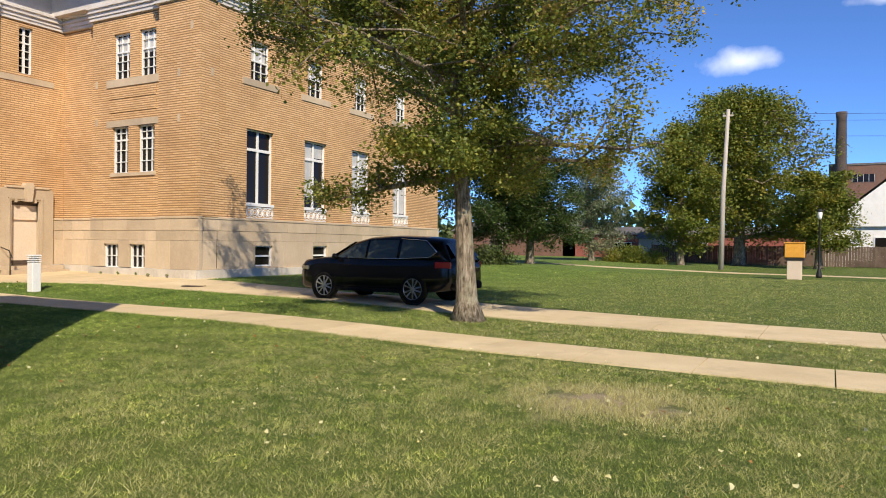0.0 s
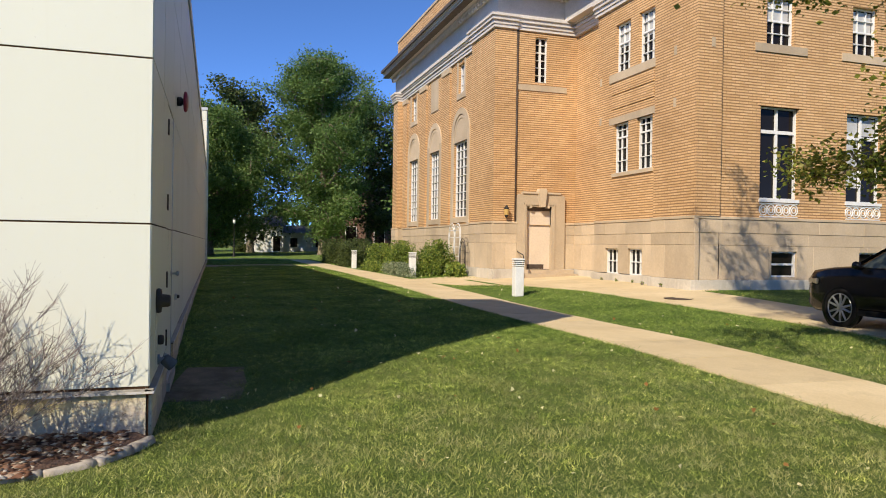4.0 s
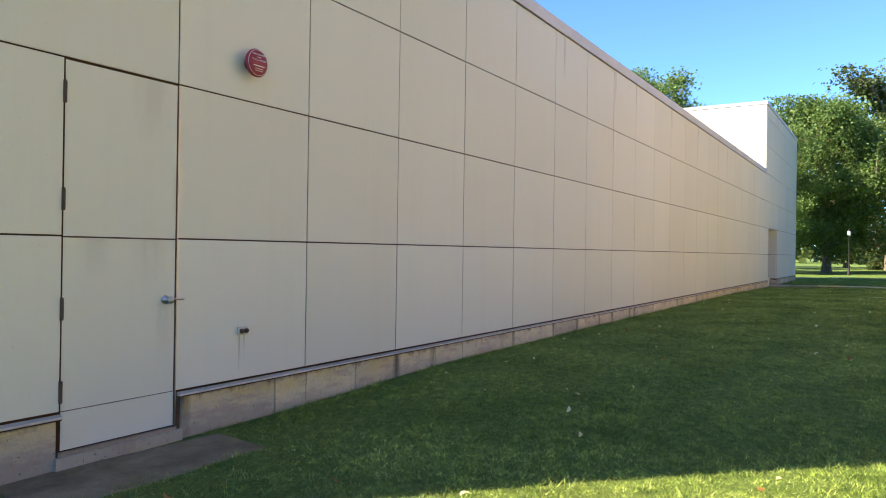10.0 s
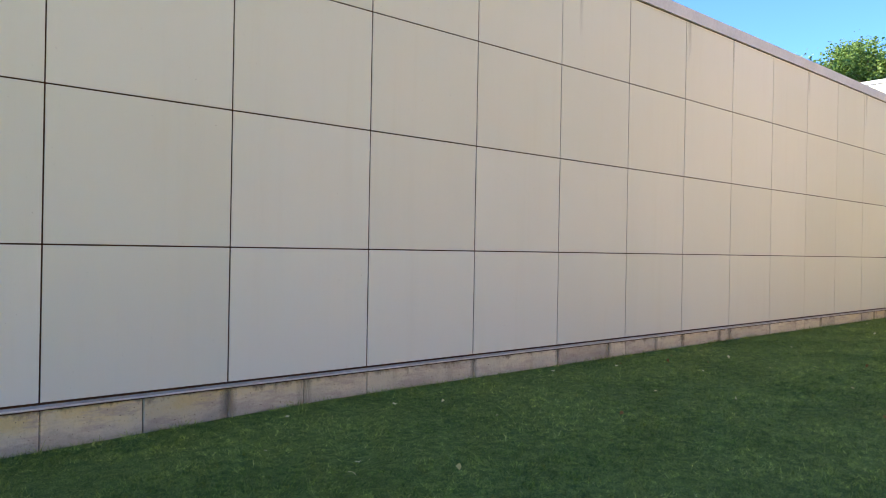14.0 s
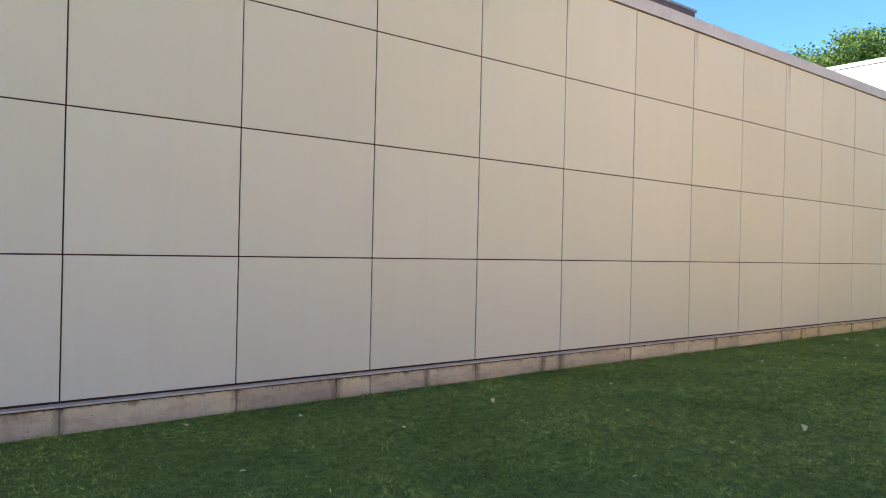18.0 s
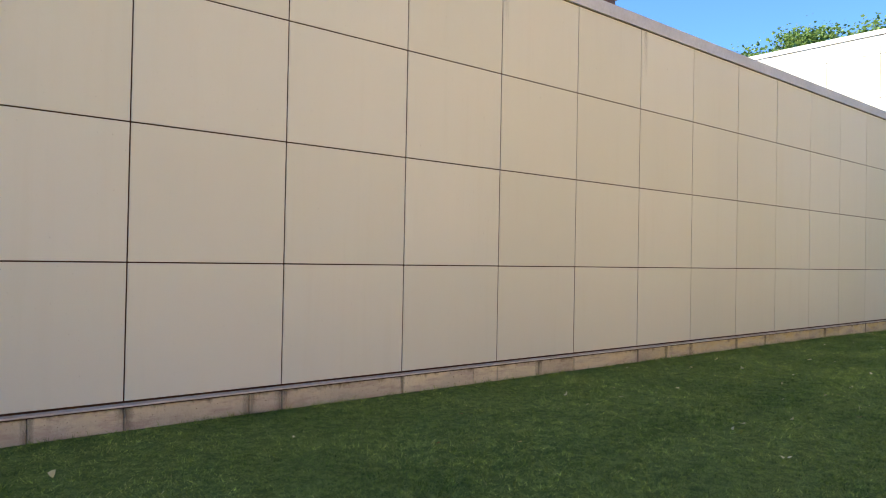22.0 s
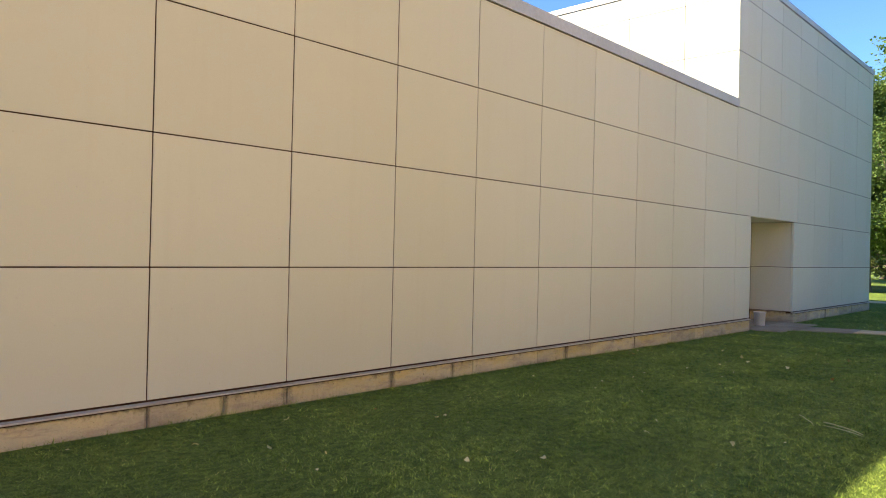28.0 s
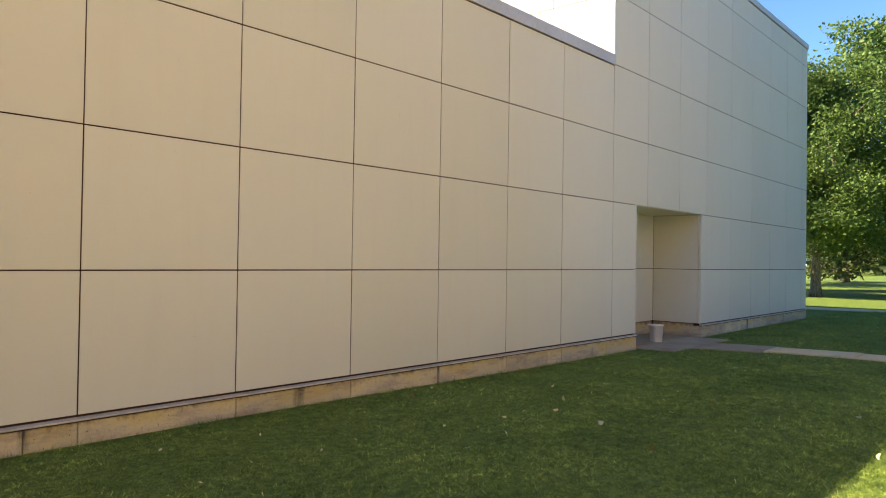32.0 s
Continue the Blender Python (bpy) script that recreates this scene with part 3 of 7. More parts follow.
def part(name, me, parent, label="", m=None):
    """A mesh under a thing or a part; its vertices are in the thing's own space, or set by m."""
    ob = new(name, me)
    ob.parent = parent
    if m is not None:
        ob.matrix_basis = m
    if label:
        ob["label"] = label
    return ob


def placed(name, me, parent, label="", m=None):
    """A mesh whose vertices are in world space, under a thing that stands elsewhere."""
    ob = part(name, me, parent, label, m)
    world_m, p = Matrix.Identity(4), parent
    while p is not None:
        world_m = p.matrix_parent_inverse @ p.matrix_basis @ world_m
        p = p.parent
    ob.matrix_parent_inverse = world_m.inverted()
    return ob


def thing(name, me, m=None, label="", category="", group="", kind=""):
    ob = new(name, me)
    if m is not None:
        ob.matrix_basis = m
    return tagged(ob, label, category, group, kind)


BOX_FACES = [(0, 3, 2, 1), (4, 5, 6, 7), (0, 1, 5, 4), (1, 2, 6, 5), (2, 3, 7, 6), (3, 0, 4, 7)]


def box_data(boxes):
    v, f = [], []
    for x0, x1, y0, y1, z0, z1 in boxes:
        k = len(v)
        v += [(x0, y0, z0), (x1, y0, z0), (x1, y1, z0), (x0, y1, z0), (x0, y0, z1), (x1, y0, z1), (x1, y1, z1), (x0, y1, z1)]
        f += [tuple(i + k for i in q) for q in BOX_FACES]
    return v, f


def boxes(name, mat, *bs):
    return mesh_of(name, *box_data(bs), mat)


def slab(name, mat, sx, sy, sz, bevel=0.004):
    """A box centred on its base with chamfered edges: 26 faces."""
    bm = bmesh.new()
    bmesh.ops.create_cube(bm, size=1.0)
    for v in bm.verts:
        v.co = Vector((v.co.x * sx, v.co.y * sy, (v.co.z + 0.5) * sz))
    bmesh.ops.bevel(bm, geom=list(bm.edges), offset=min(bevel, 0.45 * min(sx, sy, sz)), segments=1, affect="EDGES")
    return mesh_bm(name, bm, mat)


SLABS = {}


def shared_slab(name, mat, sx, sy, sz, bevel=0.004):
    key = (name, mat.name, round(sx, 3), round(sy, 3), round(sz, 3))
    if key not in SLABS:
        SLABS[key] = slab(name, mat, sx, sy, sz, bevel)
    return SLABS[key]


def tube_data(points, radii, sides=8, v=None, f=None, caps=True):
    """A tapered tube along points."""
    v = [] if v is None else v
    f = [] if f is None else f
    rings = []
    pts = [Vector(p) for p in points]
    for i, p in enumerate(pts):
        d = (pts[min(i + 1, len(pts) - 1)] - pts[max(i - 1, 0)])
        d = d.normalized() if d.length > 1e-9 else Vector((0, 0, 1))
        a = d.cross(Vector((0.31, 0.87, 0.12))).normalized()
        c = d.cross(a)
        k = len(v)
        for s in range(sides):
            w = 2 * math.pi * s / sides
            v.append(tuple(p + radii[i] * (math.cos(w) * a + math.sin(w) * c)))
        rings.append(k)
    for a, c in zip(rings, rings[1:]):
        for s in range(sides):
            t = (s + 1) % sides
            f.append((a + s, a + t, c + t, c + s))
    if caps:
        f.append(tuple(rings[0] + s for s in reversed(range(sides))))
        f.append(tuple(rings[-1] + s for s in range(sides)))
    return v, f


def lathe_data(profile, sides=16, v=None, f=None, centre=(0, 0, 0)):
    """A turned form about z from (radius, z) pairs."""
    v = [] if v is None else v
    f = [] if f is None else f
    k = len(v)
    for r, z in profile:
        for s in range(sides):
            w = 2 * math.pi * s / sides
            v.append((centre[0] + r * math.cos(w), centre[1] + r * math.sin(w), centre[2] + z))
    for i in range(len(profile) - 1):
        for s in range(sides):
            t = (s + 1) % sides
            f.append((k + i * sides + s, k + i * sides + t, k + (i + 1) * sides + t, k + (i + 1) * sides + s))
    f.append(tuple(k + s for s in reversed(range(sides))))
    f.append(tuple(k + (len(profile) - 1) * sides + s for s in range(sides)))
    return v, f


def lathe(name, mat, profile, sides=16, smooth=True):
    return mesh_of(name, *lathe_data(profile, sides), mat, smooth)


def tube(name, mat, points, radii, sides=8, smooth=True):
    return mesh_of(name, *tube_data(points, radii, sides), mat, smooth)


def step(a, b, x):
    t = min(1.0, max(0.0, (x - a) / (b - a)))
    return t * t * (3 - 2 * t)


def gz(x, y):
    """The lie of the lawn."""
    z = 0.04 + 0.10 * step(-4, -11, x) + 0.07 * step(-12, -24, x)
    z -= 0.05 * step(7, 3.8, y) * step(-5, -9, x) + 0.03 * step(7, 3.8, y) * step(-13, -24, x)
    z -= 0.06 * step(-34, -42, x)
    z -= 0.10 * step(6.5, 4.2, y) * step(-5.5, -8.5, x) * step(-14.5, -10.5, x)
    z += 0.16 * step(13, 17.5, y) * step(-11, -18, x)
    z -= 0.04 * step(10, 14, y) * step(-14, -6, x)
    z -= 0.10 * step(-7, -18, x) * step(8.3, 10.0, y) * step(13.0, 11.4, y) * (1 - 0.6 * step(-34, -46, x))
    return z


# ---- ground ----
def ground_mesh():
    def axis(lo, hi, a, b, d):
        xs = list(np.arange(a, b + 0.01, d))
        g, p = d, a
        while p > lo:
            g *= 1.35
            p -= g
            xs.insert(0, p)
        g, p = d, b
        while p < hi:
            g *= 1.35
            p += g
            xs.append(p)
        return xs
    xs, ys = axis(-1500, 1500, -60, 12, 1.0), axis(-1500, 1500, 0, 34, 1.0)
    v = [(x, y, gz(x, y)) for x in xs for y in ys]
    w = len(ys)
    f = [(i * w + j, (i + 1) * w + j, (i + 1) * w + j + 1, i * w + j + 1) for i in range(len(xs) - 1) for j in range(w - 1)]
    return mesh_of("ground", v, f, LAWN, True)


thing("ground", ground_mesh(), None, "mown green lawn with pale dry patches", "lawn", kind="structure")


def along(line, x):
    """y of a polyline at x."""
    xs = [p[0] for p in line]
    return float(np.interp(x, xs[::-1], [p[1] for p in line][::-1]))


WALK_NEAR = [(30, 8.0), (6, 8.55), (0, 8.85), (-7, 9.3), (-14, 9.5), (-20, 9.6), (-26, 9.75), (-36, 9.85), (-45, 9.8), (-62, 9.8)]
WALK_FAR = [(30, 9.2), (6, 9.8), (0, 10.1), (-7, 10.7), (-14, 11.0), (-20, 11.2), (-26, 11.4), (-36, 11.38), (-45, 11.25), (-62, 11.2)]
DRIVE_NEAR = [(30, 11.6), (6, 12.6), (0, 13.15), (-8, 13.9), (-12, 14.3), (-20, 14.2), (-22.5, 13.4), (-24.6, 11.35), (-29, 11.3)]
DRIVE_FAR = [(30, 13.8), (6, 14.9), (0, 15.4), (-5, 16.3), (-12, 16.7), (-18.0, 16.72), (-18.01, 17.45), (-26.35, 17.45), (-26.36, 13.9), (-29, 12.5)]


def paving(name, near, far, xs, label):
    road = base(name, (xs[len(xs) // 2], along(near, xs[len(xs) // 2]), 0.0), label, "pavement", kind="structure")
    for a, b in zip(xs, xs[1:]):
        gap, rise = 0.008, 0.02 + 0.006 * random.random()
        a2, b2 = a - gap, b + gap
        v = []
        for x in (a2, b2):
            for y in (along(near, x), 0.5 * (along(near, x) + along(far, x)), along(far, x)):
                z = gz(x, y)
                v += [(x, y, z - 0.12), (x, y, z + rise)]
        f = [(1, 3, 9, 7), (3, 5, 11, 9), (0, 6, 7, 1), (4, 5, 11, 10), (0, 1, 3, 2), (2, 3, 5, 4), (6, 8, 9, 7), (8, 10, 11, 9)]
        f = [tuple(reversed(q)) for q in f[:2]] + f[2:]
        placed("slab", mesh_of("slab", v, f, CONCRETE), road)
    return road


# ---- white panelled building ----
YW, XE = 3.587, -7.24
X0, PW = -8.47, 1.524
ROWS_Z = [0.38, 1.612, 2.86, 4.108, 5.365]
BX0, BX1 = -42.2, -54.85
BLOCK_Z = [0.38, 1.612, 2.86, 4.108, 5.40, 6.72, 8.03, 8.59]
JW, PT = 0.0128, 0.06
hall = base("panelled_building", (-25, 3.5, 0), "long low building clad in square cream metal panels", "building")
for core in ((BX0, XE - 0.007, -24, YW - 0.007, 0.0, 5.449), (BX1 + PT, BX0 - 0.01, -24, YW - PT - 1.7, 0.0, 8.61),
             (BX1 + PT, -46.36 - PT, YW - 1.9, YW - 0.007, 0.0, 8.61), (-43.14 + PT, BX0 - 0.007, YW - 1.9, YW - 0.007, 0.0, 8.61), (-46.5, -43.0, YW - 1.9, YW - 0.007, 2.9, 8.61)):
    placed("core", boxes("core", JOINT, core), hall)


def panel_y(x0, x1, z0, z1, y=YW):
    """A panel whose face looks to +y."""
    me = shared_slab("panel", PANEL, abs(x1 - x0) - JW, PT, z1 - z0 - JW, 0.002)
    placed("panel", me, hall, m=pose((x0 + x1) / 2 + random.uniform(-1, 1) * 0.001, y - PT / 2 + random.uniform(-1, 1) * 0.0015, z0 + JW / 2))


def panel_x(y0, y1, z0, z1, x):
    """A panel whose face looks to +x."""
    me = shared_slab("panel", PANEL, abs(y1 - y0) - JW, PT, z1 - z0 - JW, 0.002)
    placed("panel", me, hall, m=pose(x - PT / 2, (y0 + y1) / 2, z0 + JW / 2, 0, 0, 90))


cols = [XE] + [X0 - PW * k for k in range(23)]
cols[-1] = BX0
DOOR0, DOOR1 = -9.06, -9.995
for a, b in zip(cols, cols[1:]):
    for r, (z0, z1) in enumerate(zip(ROWS_Z, ROWS_Z[1:])):
        if r < 2 and abs(a - X0) < 0.01:
            panel_y(a, DOOR0 + 0.002, z0, z1)
        else:
            panel_y(a, b, z0, z1)
# taller bay at the east end
BAY_X, BAY_Z = X0 - 2 * PW, [5.365, 6.61, 7.70]
for z0, z1 in zip(BAY_Z, BAY_Z[1:]):
    for a, b in zip(cols[:3], cols[1:4]):
        panel_y(a, b, z0, z1)
placed("core", boxes("core", JOINT, (BAY_X + PT, XE - 0.007, -24, YW - 0.007, 5.45, 7.72)), hall)
placed("side_wall", boxes("side_wall", PANEL, (BAY_X, BAY_X + PT - 0.002, -24, YW - PT - 0.002, 5.59, 7.70)), hall)
placed("coping", boxes("coping", METAL, (BAY_X - 0.03, XE + 0.03, -24, YW + 0.03, 7.725, 7.90)), hall, "grey metal roof coping")
# end wall
ys = [YW, 2.01] + [2.01 - PW * k for k in range(1, 17)]
for a, b in zip(ys, ys[1:]):
    for z0, z1 in zip(ROWS_Z + BAY_Z[1:], ROWS_Z[1:] + BAY_Z[1:]):
        panel_x(a, b, z0, z1, XE)
# tall block
bcols = [BX0] + [-43.62 - PW * k for k in range(8)] + [BX1]
AL0, AL1 = -43.16, -46.36
for r, (z0, z1) in enumerate(zip(BLOCK_Z, BLOCK_Z[1:])):
    if r < 2:
        panel_y(BX0, AL0, z0, z1)
        panel_y(AL1, -48.2, z0, z1)
        for a, b in zip(bcols[4:], bcols[5:]):
            panel_y(a, b, z0, z1)
    else:
        for a, b in zip(bcols, bcols[1:]):
            panel_y(a, b, z0, z1)
for a, b in zip([YW] + [2.24 - PW * k for k in range(16)], [2.24 - PW * k for k in range(16)]):
    for z0, z1 in zip(BLOCK_Z[4:], BLOCK_Z[5:]):
        panel_x(a, b, z0, z1, BX0)
# alcove lining
for z0, z1 in zip(BLOCK_Z[:2], BLOCK_Z[1:3]):
    panel_x(YW - PT, YW - 1.15, z0, z1, AL1 + 0.004)
    panel_y(AL0, AL0 - 1.6, z0, z1, YW - 1.15)
    panel_y(AL0 - 1.6, AL1, z0, z1, YW - 1.15)
placed("soffit", boxes("soffit", PANEL, (AL1, AL0, YW - 1.7, YW - PT - 0.004, 2.86, 2.9)), hall)
# copings
placed("coping", boxes("coping", METAL, (BX0 - 0.001, BAY_X - 0.004, YW - 0.4, YW + 0.03, 5.375, 5.565)), hall, "grey metal roof coping")
placed("coping", boxes("coping", METAL, (BX1 - 0.03, BX0 + 0.03, YW - 0.4, YW + 0.03, 8.60, 8.75), (BX0 - 0.4, BX0 + 0.03, -24, YW - 0.401, 8.60, 8.75)), hall, "pale metal roof coping")
placed("roof", boxes("roof", ROOF_GREY, (BX0 + 0.01, BAY_X - 0.004, -24, YW - 0.41, 5.3, 5.5), (BX1, BX0 - 0.41, -24, YW - 0.41, 8.3, 8.63)), hall)
# sloping ledge and bright drip lip under the panels
for a, b in ((DOOR0, XE + 0.03), (BX0, DOOR1 - 0.03), (AL0, BX0), (BX1, AL1)):
    v = [(a, YW - 0.03, 0.374), (b, YW - 0.03, 0.374), (b, YW + 0.034, 0.352), (a, YW + 0.034, 0.352), (a, YW - 0.03, 0.336), (b, YW - 0.03, 0.336), (b, YW + 0.034, 0.336), (a, YW + 0.034, 0.336)]
    placed("ledge", mesh_of("ledge", v, [tuple(reversed(q)) for q in BOX_FACES], GREY_METAL), hall, "weathered grey metal ledge")
    placed("drip_lip", boxes("drip_lip", LIP, (min(a, b), max(a, b), YW + 0.0345, YW + 0.038, 0.341, 0.353)), hall, "bright metal drip lip")
    placed("shadow_gap", boxes("shadow_gap", JOINT, (min(a, b), max(a, b), YW - 0.02, YW + 0.024, 0.326, 0.3355)), hall)
placed("ledge", boxes("ledge", GREY_METAL, (XE - 0.03, XE + 0.03, -24, YW + 0.029, 0.336, 0.366)), hall)
placed("drip_lip", boxes("drip_lip", LIP, (XE + 0.0305, XE + 0.034, -24, YW + 0.034, 0.334, 0.352)), hall)
# concrete plinth in lengths
edge = [XE - 0.02, -8.47, DOOR0 + 0.03]
px = DOOR1 - 0.06
plinths = list(zip(edge, edge[1:]))
for k in range(1, 23):
    joint = max(X0 - PW * k, AL0)
    if joint > px - 0.2:
        continue
    if random.random() < 0.45:
        mid = joint + random.choice((0.35, 0.42, 0.75))
        if mid < px - 0.2:
            plinths.append((px, mid))
            px = mid
    plinths.append((px, joint))
    px = joint
plinths.append((px, AL0))
px = AL1
while px > BX1:
    nx = max(px - 1.52, BX1)
    plinths.append((px, nx))
    px = nx
for a, b in plinths:
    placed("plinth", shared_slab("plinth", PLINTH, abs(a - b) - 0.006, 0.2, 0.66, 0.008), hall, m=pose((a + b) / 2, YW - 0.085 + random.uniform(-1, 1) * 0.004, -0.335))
for k, (a, b) in enumerate(plinths):
    if k > 1 and random.random() < 0.5:
        w = random.uniform(0.03, 0.10)
        placed("rust_stain", boxes("rust_stain", JOINT_STAIN, (a - w, a + w, YW + 0.0205, YW + 0.0208, -0.16, 0.336)), hall, "brown water stain")
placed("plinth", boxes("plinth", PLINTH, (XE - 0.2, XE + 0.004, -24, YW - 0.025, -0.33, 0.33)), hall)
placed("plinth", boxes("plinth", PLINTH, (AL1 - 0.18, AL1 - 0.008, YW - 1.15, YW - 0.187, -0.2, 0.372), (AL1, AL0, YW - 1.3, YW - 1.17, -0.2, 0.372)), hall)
# service door flush with the panels
door = placed("door", boxes("door", PANEL, (DOOR1 + 0.008, DOOR0 - 0.006, YW - 0.05, YW - 0.004, 0.385, 2.845)), hall, "tall flush cream metal door")
placed("lower_panel", boxes("lower_panel", PANEL, (DOOR1 + 0.008, DOOR0 - 0.006, YW - 0.05, YW - 0.002, 0.11, 0.379)), door)
placed("seam", boxes("seam", RUST, (DOOR1, DOOR0, YW - 0.003, YW + 0.0, 1.60, 1.612)), door)
for z in (0.52, 1.10, 1.87, 2.62):
    v, f = tube_data([(DOOR0 + 0.004, YW + 0.006, z - 0.08), (DOOR0 + 0.004, YW + 0.006, z + 0.08)], [0.011, 0.011], 8)
    v2, f2 = box_data([(DOOR0 - 0.014, DOOR0 + 0.014, YW - 0.002, YW + 0.004, z - 0.075, z + 0.075)])
    f += [tuple(i + len(v) for i in q) for q in f2]
    placed("hinge", mesh_of("hinge", v + v2, f, RUST), door, "rusty steel hinge")
v, f = lathe_data([(0.034, 0.0), (0.034, 0.012), (0.012, 0.016), (0.012, 0.05), (0.026, 0.06), (0.03, 0.075), (0.02, 0.09)], 14)
knob = placed("handle", mesh_of("handle", v, f, STEEL, True), door, "steel door knob with lever", pose(-9.90, YW - 0.004, 1.125, -90))
placed("lever", tube("lever", STEEL, [(-9.90, YW + 0.05, 1.125), (-9.97, YW + 0.06, 1.13), (-10.03, YW + 0.055, 1.125)], [0.011, 0.010, 0.008]), door)
placed("frame", boxes("frame", STEEL, (DOOR1 - 0.012, DOOR1 - 0.002, YW - 0.03, YW + 0.004, 0.08, 2.852), (DOOR1 - 0.012, DOOR0 + 0.02, YW - 0.04, YW + 0.02, 0.07, 0.10)), door, "worn steel threshold and jamb")
placed("gap", boxes("gap", JOINT, (DOOR1 + 0.008, DOOR0 - 0.006, YW - 0.04, YW - 0.0035, 0.1002, 0.1098)), door)
placed("step", boxes("step", PLINTH, (DOOR1 - 0.05, DOOR0 + 0.05, YW - 0.1, YW + 0.05, -0.2, 0.069)), hall, "rough concrete door sill")
apron = slab("door_slab", OLD_SLAB, 1.75, 0.8, 0.14, 0.03)
thing("door_slab", apron, pose(-9.42, YW + 0.44, gz(-9.42, 4.05) - 0.125, 0, math.degrees(math.atan((gz(-10.2, 4.05) - gz(-8.6, 4.05)) / 1.6)), -7), "worn concrete slab before the service door", "slab", kind="structure")


def round_cap(name, mat, profile, x, z, label, category):
    return thing(name, lathe(name, mat, profile, 20), pose(x, YW, z, -90), label, category)


round_cap("wall_vent", RUST, [(0.10, 0.0), (0.105, 0.02), (0.095, 0.04), (0.055, 0.045), (0.05, 0.10), (0.04, 0.11)], -7.83, 0.985, "round dark iron vent cap on the panel wall", "vent")
round_cap("pipe_cap", RUST, [(0.040, 0.0), (0.044, 0.02), (0.038, 0.045), (0.02, 0.05)], -8.05, 0.63, "small round dark pipe cap on the wall", "pipe cap")
spot = base("wall_spotlight", (-8.05, YW, 0.44), "small grey spotlight low on the panel wall", "lamp")
part("mount", mesh_of("mount", *lathe_data([(0.045, 0.0), (0.045, 0.015), (0.02, 0.02), (0.02, 0.07)], 12), GREY_PAINT, True), spot, m=pose(0, 0, 0.02, -90))
part("shade", mesh_of("shade", *lathe_data([(0.03, 0.0), (0.048, 0.015), (0.055, 0.10), (0.057, 0.104), (0.05, 0.10), (0.04, 0.03)], 16), SPOT_GREY, True), spot, m=pose(0.0, 0.045, 0.03, -130, 0, 20))
box_tap = base("wall_outlet", (-10.69, YW, 0.81), "small grey outlet box with two covers", "outlet")
part("plate", slab("plate", STEEL, 0.11, 0.07, 0.03, 0.006), box_tap, m=pose(0, 0, 0, -90))
for dx in (-0.026, 0.026):
    part("cover", lathe("cover", RUST, [(0.021, 0.0), (0.021, 0.02), (0.014, 0.03)], 12), box_tap, m=pose(dx, 0.028, 0.0, -90))

for x, z0, z1, w, mat in ((-10.665, 0.42, 0.785, 0.028, DRIP), (-10.72, 0.5, 0.785, 0.02, DRIP), (-7.76, 0.40, 0.90, 0.11, PALE_DRIP), (-7.9, 0.45, 0.88, 0.05, PALE_DRIP),
                           (-9.88, 0.62, 1.10, 0.16, FAINT_DRIP), (-9.75, 2.3, 2.845, 0.4, FAINT_DRIP), (-9.3, 1.30, 1.598, 0.3, FAINT_DRIP), (-9.75, 1.25, 1.598, 0.35, FAINT_DRIP), (-18.0, 4.5, 5.37, 0.10, DRIP),
                           (-20.75, 4.6, 5.37, 0.16, DRIP), (-22.2, 4.8, 5.37, 0.08, DRIP), (-25.3, 4.7, 5.37, 0.12, DRIP), (-28.4, 4.6, 5.37, 0.14, DRIP)):
    placed("drip_mark", boxes("drip_mark", mat, (x - w / 2, x + w / 2, YW + 0.0025, YW + 0.003, z0, z1)), hall, "faint water stain")
bell = base("fire_bell", (-10.73, YW, 3.19), "round red fire alarm bell with white lettering", "alarm bell")
part("bracket", lathe("bracket", BLACK_METAL, [(0.055, 0.0), (0.055, 0.05), (0.04, 0.06), (0.04, 0.1)], 14), bell, m=pose(0, 0, 0, -90))
part("gong", lathe("gong", BELL_RED, [(0.09, 0.075), (0.122, 0.085), (0.126, 0.10), (0.112, 0.118), (0.06, 0.128), (0.0, 0.13)], 28), bell, m=pose(0, 0, 0, -90))


def lettering(text, size, mat):
    c = bpy.data.curves.new("lettering", "FONT")
    c.body, c.size, c.align_x, c.align_y, c.extrude = text, size, "CENTER", "CENTER", 0.001
    c.materials.append(mat)
    return c


for text, size, h, out in (("WHEN BELL RINGS", 0.0175, 0.070, 0.128), ("CALL", 0.019, 0.045, 0.131), ("POLICE or FIRE DEPT", 0.0185, 0.020, 0.132)):
    part("lettering", lettering(text, size, WHITE), bell, m=pose(0, out, h, 90, 0, 180))
part("scroll", boxes("scroll", WHITE, (-0.066, 0.066, 0.131, 0.133, -0.035, -0.027), (-0.045, 0.048, 0.131, 0.133, -0.058, -0.054), (-0.048, 0.044, 0.129, 0.131, -0.075, -0.071)), bell)
part("ring", tube("ring", WHITE, [(0.113 * math.cos(w), 0.1185, 0.113 * math.sin(w)) for w in np.linspace(0, 2 * math.pi, 29)], [0.0022] * 29, 4), bell, "thin white painted ring")

bucket = base("bucket", (-44.62, 3.33, gz(-44, 3.4) + 0.008), "white plastic bucket standing in the doorway", "bucket")
part("pail", lathe("pail", PLASTIC, [(0.12, 0.0), (0.125, 0.01), (0.145, 0.34), (0.155, 0.342), (0.157, 0.37), (0.145, 0.37), (0.14, 0.33), (0.115, 0.02)], 20), bucket)
part("bail", tube("bail", STEEL, [(0.155 * math.cos(a), 0.155 * math.sin(a) * 0.3 - 0.15 * math.sin(a) * 0.3 + 0.05, 0.33 - 0.12 * math.sin(a)) for a in np.linspace(0, math.pi, 9)], [0.004] * 9, 6), bucket)

# ---- buff brick building ----
XA, YB, XD, YE = -18.3, 17.1, -26.5, 14.4
PIER_Y, WING_X1 = 16.78, -42.4
